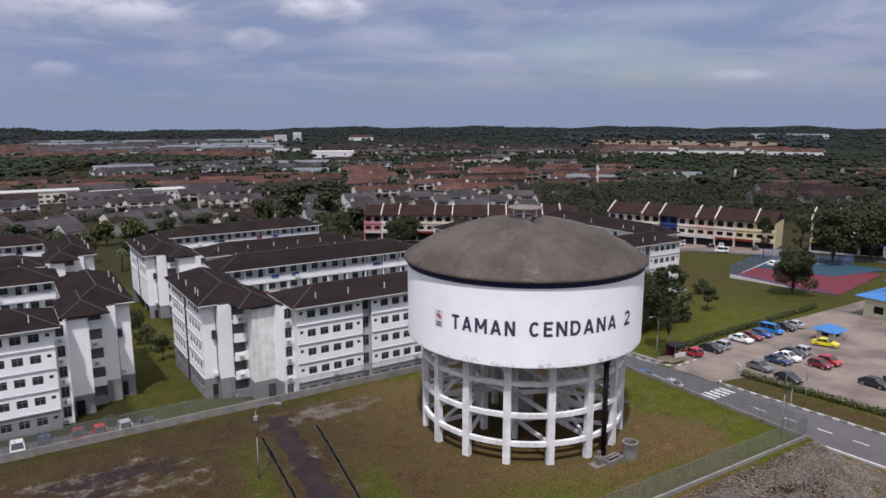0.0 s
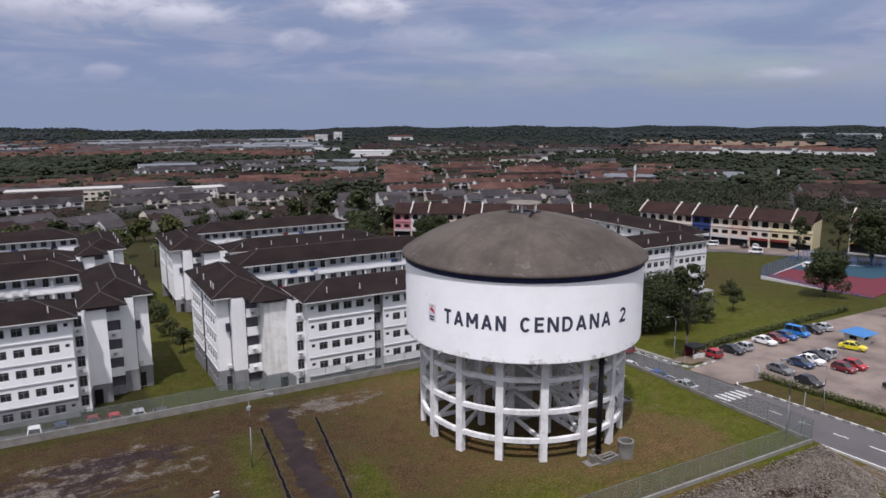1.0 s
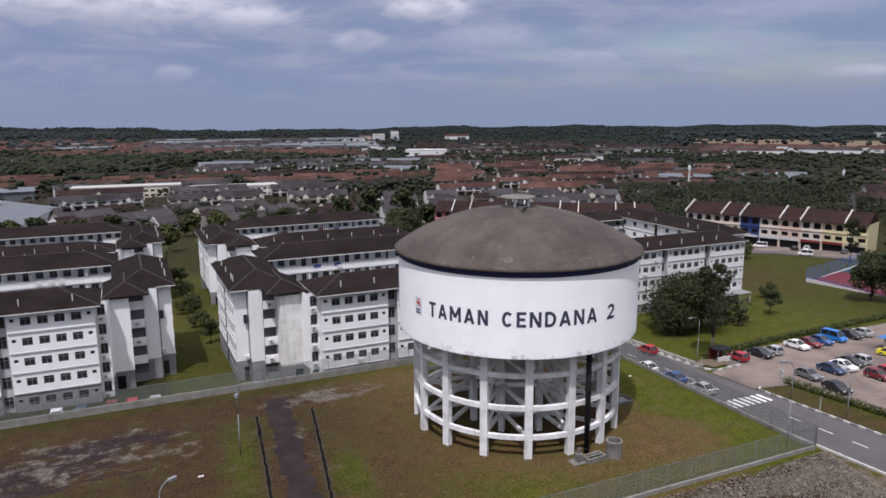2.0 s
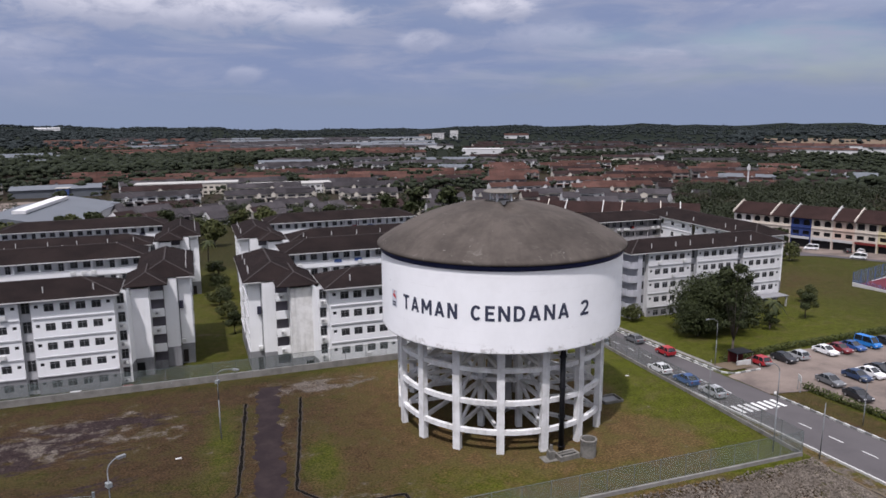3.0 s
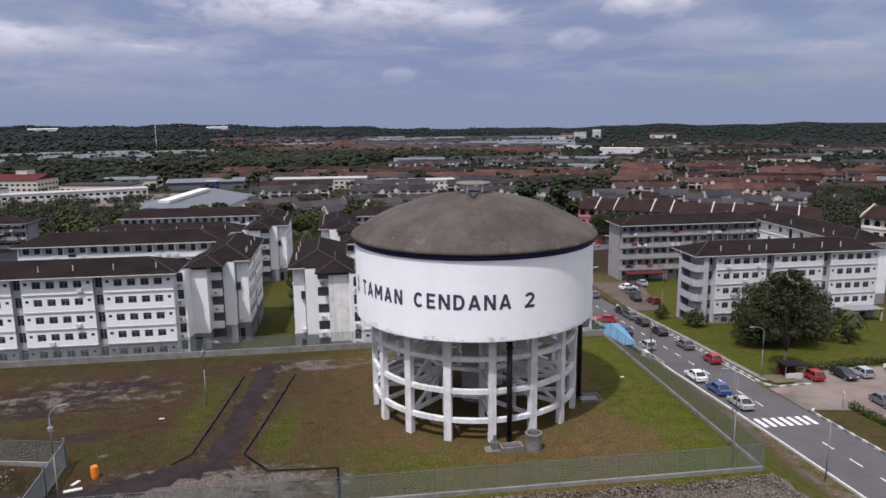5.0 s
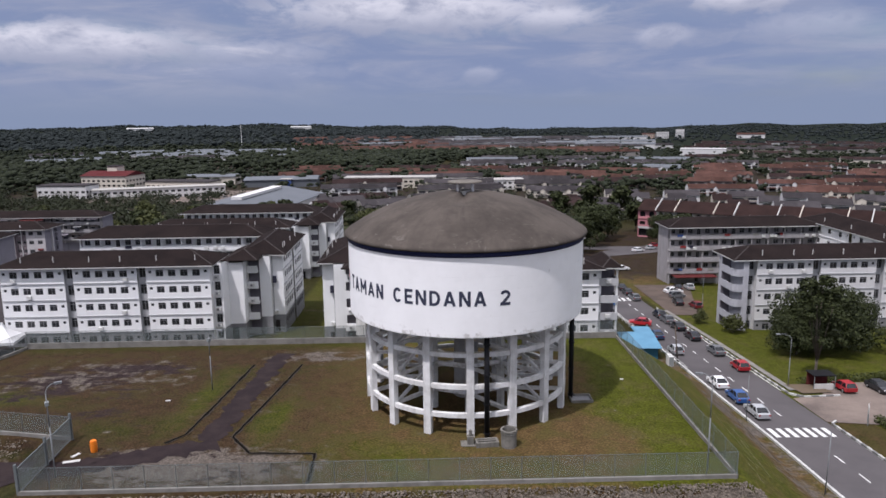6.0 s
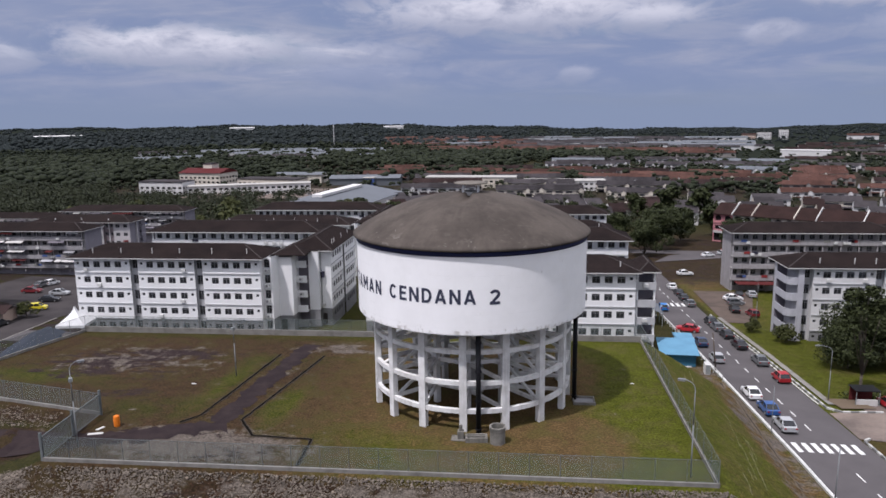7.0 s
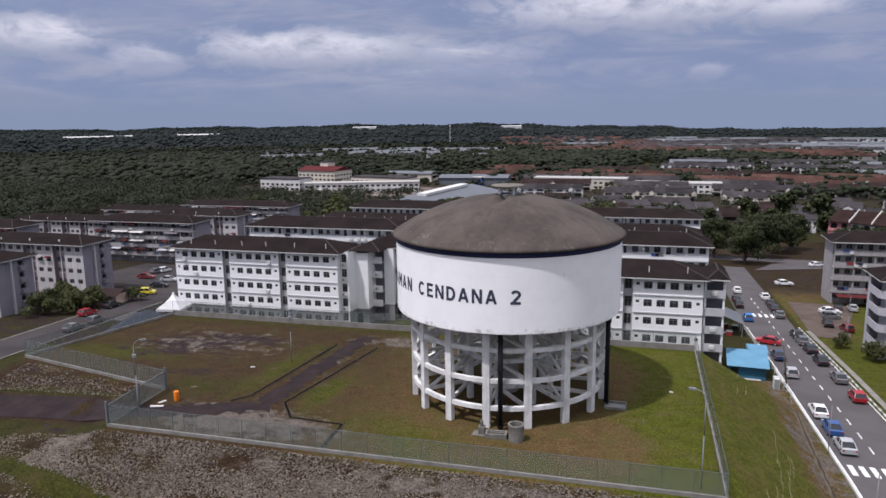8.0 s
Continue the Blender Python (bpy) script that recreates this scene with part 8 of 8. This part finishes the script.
def tent(x, y):
    z = height(x, y)
    w = material("tent_canvas", (0.78, 0.78, 0.78), 0.8)
    t = thing("marquee_tent", "white peaked canvas marquee tent beside the flats", "tent", pose(x, y, z, 0, 0, 8) @ Matrix.Diagonal((1.05, 1.05, 1.12, 1)))
    g = Geo()
    n = 6
    ring = []
    for k in range(n + 1):
        u = k / n
        s = 2.3 * (1 - u) ** 1.7 + 0.1
        ring.append([(s * a, s * b, 2.4 + 2.6 * u) for a, b in ((-1, -1), (1, -1), (1, 1), (-1, 1))])
    for a, b in zip(ring, ring[1:]):
        for i in range(4):
            j = (i + 1) % 4
            g.poly(a[i], a[j], b[j], b[i])
    part("canopy", g, w, t)
    part("valance", Geo().wall((-2.4, -2.4, 0), (1, 0, 0), 4.8, 2.0, 2.42).wall((2.4, -2.4, 0), (0, 1, 0), 4.8, 2.0, 2.42).wall((2.4, 2.4, 0), (-1, 0, 0), 4.8, 2.0, 2.42).wall((-2.4, 2.4, 0), (0, -1, 0), 4.8, 2.0, 2.42), w, t)
    for a in (-2.33, 2.33):
        for b in (-2.33, 2.33):
            part("post", Geo().tube((a, b, 0), (a, b, 2.4), 0.06, 6), STEEL, t)


tent(-28.5, 99.8)


def long_shed():
    m = material("shed_sheet", (0.045, 0.052, 0.07), 0.9, (0.03, 0.035, 0.05))
    z = height(-27, 85)
    t = thing("shed", "long low dark sheet-roofed shed beside the fence", "shed", pose(-27.2, 84.5, z, 0, 0, -78))
    part("wall", Geo().box(-8, -2.2, -2, 8, 2.2, 2.4), material("shed_blue", (0.08, 0.13, 0.28), 0.7), t)
    part("roof", Geo().poly((-8.5, -2.9, 2.3), (8.5, -2.9, 2.3), (8.5, 0, 3.3), (-8.5, 0, 3.3)).poly((8.5, 2.9, 2.3), (-8.5, 2.9, 2.3), (-8.5, 0, 3.3), (8.5, 0, 3.3)).poly((-8.5, -2.9, 2.3), (-8.5, 0, 3.3), (-8.5, 2.9, 2.3)).poly((8.5, 2.9, 2.3), (8.5, 0, 3.3), (8.5, -2.9, 2.3)), m, t)
    z = height(-52, 108)
    s = thing("food_stall", "small stall with weathered brown sheet roof", "stall", pose(-52.0, 108.5, z, 0, 0, 10))
    part("wall", Geo().box(-3.5, -2.5, -1, 3.5, 2.5, 2.2), SHOP_PAINT["peach"], s)
    part("roof", Geo().poly((-4.2, -3.4, 2.2), (4.2, -3.4, 2.2), (4.2, 0, 3.2), (-4.2, 0, 3.2)).poly((4.2, 3.4, 2.2), (-4.2, 3.4, 2.2), (-4.2, 0, 3.2), (4.2, 0, 3.2)), BROWN_ROOF, s)


long_shed()


def guard_house():
    z = height(130, 70.5)
    t = thing("guard_house", "cream guard hut with a blue hipped roof", "guard house", pose(130.5, 70.0, z, 0, 0, 0) @ Matrix.Scale(0.8, 4))
    part("wall", Geo().wall((-2, -2, 0), (1, 0, 0), 4, -0.5, 2.7, [(1.1, 2.9, 1.2, 2.1)]).wall((2, -2, 0), (0, 1, 0), 4, -0.5, 2.7, [(1.1, 2.9, 1.2, 2.1)]).wall((2, 2, 0), (-1, 0, 0), 4, -0.5, 2.7).wall((-2, 2, 0), (0, -1, 0), 4, -0.5, 2.7, [(1.1, 2.9, 1.2, 2.1)]), CREAM, t)
    part("interior", Geo().box(-1.75, -1.75, 0, 1.75, 1.75, 2.6), DARK_IN, t)
    part("roof", Geo().poly((-3, -3, 2.6), (3, -3, 2.6), (0, 0, 4.0)).poly((3, -3, 2.6), (3, 3, 2.6), (0, 0, 4.0)).poly((3, 3, 2.6), (-3, 3, 2.6), (0, 0, 4.0)).poly((-3, 3, 2.6), (-3, -3, 2.6), (0, 0, 4.0)).poly((-3, 3, 2.58), (3, 3, 2.58), (3, -3, 2.58), (-3, -3, 2.58)), BLUE_ROOF, t, "blue hip roof")
    z = height(150, 74)
    b = thing("clinic_building", "pale yellow two-level building with bright blue roofs", "building", pose(154.0, 58.0, z))
    pale = material("pale_yellow_wall", (0.62, 0.58, 0.42), 0.8, streaks=0.2)
    part("wall", Geo().wall((0, 0, 0), (1, 0, 0), 30, -1, 4.6, [(2 + i * 4, 4.2 + i * 4, 1.0, 2.6) for i in range(7)]).wall((30, 0, 0), (0, 1, 0), 18, -1, 4.6).wall((30, 18, 0), (-1, 0, 0), 30, -1, 4.6).wall((0, 18, 0), (0, -1, 0), 18, -1, 4.6, [(2 + i * 4, 4.0 + i * 4, 1.0, 2.6) for i in range(4)]), pale, b)
    part("interior", Geo().box(0.4, 0.4, 0, 29.6, 17.6, 4.4), DARK_IN, b)
    part("lower_roof", Geo().poly((-1.5, -1.5, 4.4), (31, -1.5, 4.4), (27, 4, 6.0), (3, 4, 6.0)).poly((-1.5, 19.5, 4.4), (-1.5, -1.5, 4.4), (3, 4, 6.0), (3, 14, 6.0)).poly((31, 19.5, 4.4), (-1.5, 19.5, 4.4), (3, 14, 6.0), (27, 14, 6.0)).poly((31, -1.5, 4.4), (31, 19.5, 4.4), (27, 14, 6), (27, 4, 6)), BLUE_ROOF, b, "bright blue sheet roof")
    part("upper_wall", Geo().box(3.2, 4.2, 5.9, 26.8, 13.8, 8.2), DARK_IN, b)
    part("upper_roof", Geo().poly((1.5, 2.5, 8.0), (28.5, 2.5, 8.0), (22, 9, 11.0), (8, 9, 11.0)).poly((28.5, 15.5, 8.0), (1.5, 15.5, 8.0), (8, 9, 11), (22, 9, 11)).poly((1.5, 15.5, 8.0), (1.5, 2.5, 8.0), (8, 9, 11.0)).poly((28.5, 2.5, 8.0), (28.5, 15.5, 8.0), (22, 9, 11)), BLUE_ROOF, b, "bright blue hip roof")


guard_house()


def entrance_bits():
    # bus shelter by the entrance
    z = height(99.8, 77.8)
    t = thing("shelter", "small dark shelter with flat roof at the car park", "shelter", pose(98.6, 79.2, z, 0, 0, 0))
    part("roof", Geo().box(-1.6, -1.2, 2.1, 1.6, 1.2, 2.22), BLACK_PIPE, t)
    part("back_wall", Geo().box(-1.5, 0.9, -0.2, 1.5, 1.0, 2.098), RUST, t)
    part("counter", Geo().box(-1.4, -1.0, -0.2, 1.4, -0.85, 0.9), FASCIA, t)
    for x in (-1.5, 1.5):
        part("post", Geo().tube((x, -1.1, -0.2), (x, -1.1, 2.1), 0.05, 6), STEEL, t)
    s = thing("sign_board", "small white board on two posts by the verge", "sign", pose(97.2, 65.8, height(97.2, 65.8), 0, 0, 60))
    part("board", Geo().box(-0.75, -0.03, 1.5, 0.75, 0.03, 2.4), FASCIA, s)
    for x in (-0.6, 0.6):
        part("post", Geo().tube((x, 0, -0.2), (x, 0, 1.5), 0.05, 6), STEEL, s)
    flat_patch("planter_bed", [(94.6, 76.4), (99.2, 76.8), (98.0, 80.4), (94.0, 80.2)], material("planter_soil", (0.13, 0.10, 0.07), 0.95), 0.2, "bare brown planter bed at the entrance", "planter")


entrance_bits()


def court_fence():
    blue = mesh_fence_material()
    blue.name = "blue_net"
    blue.node_tree.nodes["Principled BSDF"].inputs["Base Color"].default_value = (0.10, 0.17, 0.32, 1)
    pts = [(170, 90), (170, 120), (203, 129), (214, 110)]
    for (ax, ay), (bx, by) in zip(pts, pts[1:]):
        L = math.hypot(bx - ax, by - ay)
        f = thing("court_fence", "blue mesh fence round the sports court", "fence", pose(ax, ay, float(base_level((ax + bx) / 2, (ay + by) / 2)), 0, 0, math.degrees(math.atan2(by - ay, bx - ax))), "court fence")
        n = round(L / 4)
        tall = 1.2 if ay == 90 else 4.0
        for i in range(n + 1):
            part("post", Geo().tube((L * i / n, 0, -1), (L * i / n, 0, tall), 0.06, 6), CLOTHS[2], f)
        for i in range(n):
            part("net_panel", Geo().poly((L * i / n, 0.02, 0), (L * (i + 1) / n, 0.02, 0), (L * (i + 1) / n, 0.02, tall), (L * i / n, 0.02, tall)), blue, f)
        part("plinth", Geo().box(0, -0.12, -1, L, 0.12, 0.3), FASCIA, f)


court_fence()


def guard_rail():
    t = thing("guard_rail", "white painted pipe railing along the road edge", "railing", pose(0, 0, 0))
    pts = [(82.0, 86.5), (81.7, 100), (80.8, 128)]
    for (ax, ay), (bx, by) in zip(pts, pts[1:]):
        n = round(math.hypot(bx - ax, by - ay) / 2.2)
        for i in range(n + 1):
            x, y = ax + (bx - ax) * i / n, ay + (by - ay) * i / n
            z = height(x, y)
            part("post", Geo().tube((x, y, z - 0.2), (x, y, z + 1.0), 0.06, 6), KERB_WHITE, t)
            if i < n:
                x2, y2 = ax + (bx - ax) * (i + 1) / n, ay + (by - ay) * (i + 1) / n
                z2 = height(x2, y2)
                for k in (0.5, 0.95):
                    part("rail", Geo().tube((x, y, z + k), (x2, y2, z2 + k), 0.045, 5), KERB_WHITE, t)


guard_rail()


def lean_to(x, y):
    """Sheet-roofed lean-to between the flats and the kerb, with crates under it."""
    z = float(base_level(x, y))
    t = thing("lean_to", "open grey sheet-roofed lean-to with crates beside the flats", "shed", pose(x, y, z, 0, 0, -2))
    part("roof", Geo().poly((-2.4, -4, 4.6), (2.4, -4, 2.7), (2.4, 4, 2.7), (-2.4, 4, 4.6)).poly((-2.4, 4, 4.54), (2.4, 4, 2.64), (2.4, -4, 2.64), (-2.4, -4, 4.54)), PALE_ROOF, t)
    for px, h in ((-2.2, 4.5), (2.2, 2.72)):
        for py in (-3.7, 0, 3.7):
            part("post", Geo().tube((px, py, -0.5), (px, py, h), 0.07, 6), STEEL, t)
    g = random.Random(4)
    for i in range(7):
        c = thing("crate", "stacked crate under the lean-to roof", "crate", pose(x + g.uniform(-1.8, 1.8), y + g.uniform(-3.4, 3.4), z, 0, 0, g.uniform(0, 90)), "crates")
        w, h = g.uniform(0.3, 0.6), g.uniform(0.5, 1.3)
        part("body", Geo().box(-w, -w, -0.2, w, w, h), (RUST, GREY_PAINT, CLOTHS[0], DARK_IN)[i % 4], c)
        part("lid", Geo().box(-w - 0.03, -w - 0.03, h, w + 0.03, w + 0.03, h + 0.06), STEEL, c)


lean_to(77.6, 123.5)


def porch(x, y, z):
    """Flat porch at the end of the flats across the road."""
    t = thing("porch", "flat concrete porch roof against the white flats", "porch", pose(x, y, z))
    part("roof", Geo().box(-4.5, -3.2, 2.9, 3.5, 0, 3.08), GREY_PAINT, t)
    for px in (-4.2, 3.2):
        part("post", Geo().box(px - 0.15, -3.0, -0.6, px + 0.15, -2.7, 2.898), CONCRETE, t)
    part("screen", Geo().box(-2.6, -2.6, -0.6, -2.4, -0.1, 2.898), GREY_PAINT, t)


porch(134.5, 111.7, -11.6)

# ---- stone pitching on the slope south of the fence ----
STONE = material("pitching_stone", (0.235, 0.195, 0.157), 0.95, (0.085, 0.069, 0.054), 0.8, 5.0, 0.7, per_object=0.5)


def stone_isles():
    m = material("pitching_stones", (0.20, 0.17, 0.14), 0.95, (0.072, 0.06, 0.049), 0.8, 5.0, 0.7)
    t = m.node_tree
    b = t.nodes["Principled BSDF"]
    old = b.inputs["Base Color"].links[0].from_socket
    g = t.nodes.new("ShaderNodeNewGeometry")
    hsv = t.nodes.new("ShaderNodeHueSaturation")
    link(t, math_node(t, "ADD", math_node(t, "MULTIPLY", g.outputs["Random Per Island"], 0.6), 0.62), hsv.inputs["Value"])
    link(t, old, hsv.inputs["Color"])
    link(t, hsv.outputs[0], b.inputs["Base Color"])
    return m


def riprap():
    rng = np.random.default_rng(8)
    t = (1 + math.sqrt(5)) / 2
    ico = np.array([(-1, t, 0), (1, t, 0), (-1, -t, 0), (1, -t, 0), (0, -1, t), (0, 1, t), (0, -1, -t), (0, 1, -t), (t, 0, -1), (t, 0, 1), (-t, 0, -1), (-t, 0, 1)]) / 1.9
    tri = np.array([(0, 11, 5), (0, 5, 1), (0, 1, 7), (0, 7, 10), (0, 10, 11), (1, 5, 9), (5, 11, 4), (11, 10, 2), (10, 7, 6), (7, 1, 8), (3, 9, 4), (3, 4, 2), (3, 2, 6), (3, 6, 8), (3, 8, 9), (4, 9, 5), (2, 4, 11), (6, 2, 10), (8, 6, 7), (9, 8, 1)])

    def spots(n, x0, x1, y0, y1):
        return np.stack([rng.uniform(x0, x1, n), rng.uniform(y0, y1, n)], 1)
    s = np.concatenate([spots(60000, 2, 70, 28.5, 37.2), spots(7000, 66, 76, 27, 36.5), spots(1500, -16, 4, 46.0, 50.5), spots(700, -16, -4, 49, 52.0), spots(1800, -14, 6, 32, 38)])
    d = plot_distance(s[:, 0], s[:, 1])
    bare = np.array([noise.noise(Vector((x * 0.16, y * 0.35, 4.0))) for x, y in s])
    green = blob(s[:, 0], s[:, 1], 10, 30.9, 16, 1.2, -8)
    s = s[(d > 0.7) & (bare < rng.uniform(-0.1, 0.5, len(s))) & (green < rng.uniform(0.1, 0.6, len(s)))]
    z = land(s[:, 0], s[:, 1])
    size = rng.uniform(0.055, 0.09, len(s)) * rng.choice((1.0, 1.4, 2.0), len(s), p=(0.6, 0.33, 0.07))
    pile = thing("stone_pitching", "loose grey-brown stones pitched on the slope", "stones", pose(0, 0, 0))
    shapes = [array_mesh("stone", ico * rng.uniform(0.7, 1.25, ico.shape), tri, STONE) for _ in range(6)]
    near = (s[:, 0] > 20) & (s[:, 0] < 60) & (s[:, 1] > 34.2)
    pick = np.flatnonzero(near)[:300]
    for i in pick:
        m = pose(s[i, 0], s[i, 1], z[i] + size[i] * 0.25, rng.uniform(0, 360), rng.uniform(0, 360), rng.uniform(0, 360)) @ Matrix.Scale(size[i], 4)
        part("stone", shapes[i % 6], None, pile, at=m)
    rest = np.setdiff1d(np.arange(len(s)), pick)
    octa = np.array([(1, 0, 0), (-1, 0, 0), (0, 1, 0), (0, -1, 0), (0, 0, 1), (0, 0, -1)], float)
    tri = np.array([(0, 2, 4), (2, 1, 4), (1, 3, 4), (3, 0, 4), (2, 0, 5), (1, 2, 5), (3, 1, 5), (0, 3, 5)])
    V = (octa[None] + rng.uniform(-0.28, 0.28, (len(rest), 6, 3))) * size[rest][:, None, None]
    ang = rng.uniform(0, 2 * math.pi, len(rest))
    c, q = np.cos(ang)[:, None], np.sin(ang)[:, None]
    V = np.stack([V[..., 0] * c - V[..., 1] * q, V[..., 0] * q + V[..., 1] * c, V[..., 2] * 0.75], -1)
    V += np.stack([s[rest, 0], s[rest, 1], z[rest] + size[rest] * 0.2], 1)[:, None]
    F = (tri[None] + 6 * np.arange(len(rest))[:, None, None]).reshape(-1, 3)
    tagged(part("stone_layer", array_mesh("stone_layer", V.reshape(-1, 3), F, stone_isles()), None, pile), kind="stuff")


riprap()
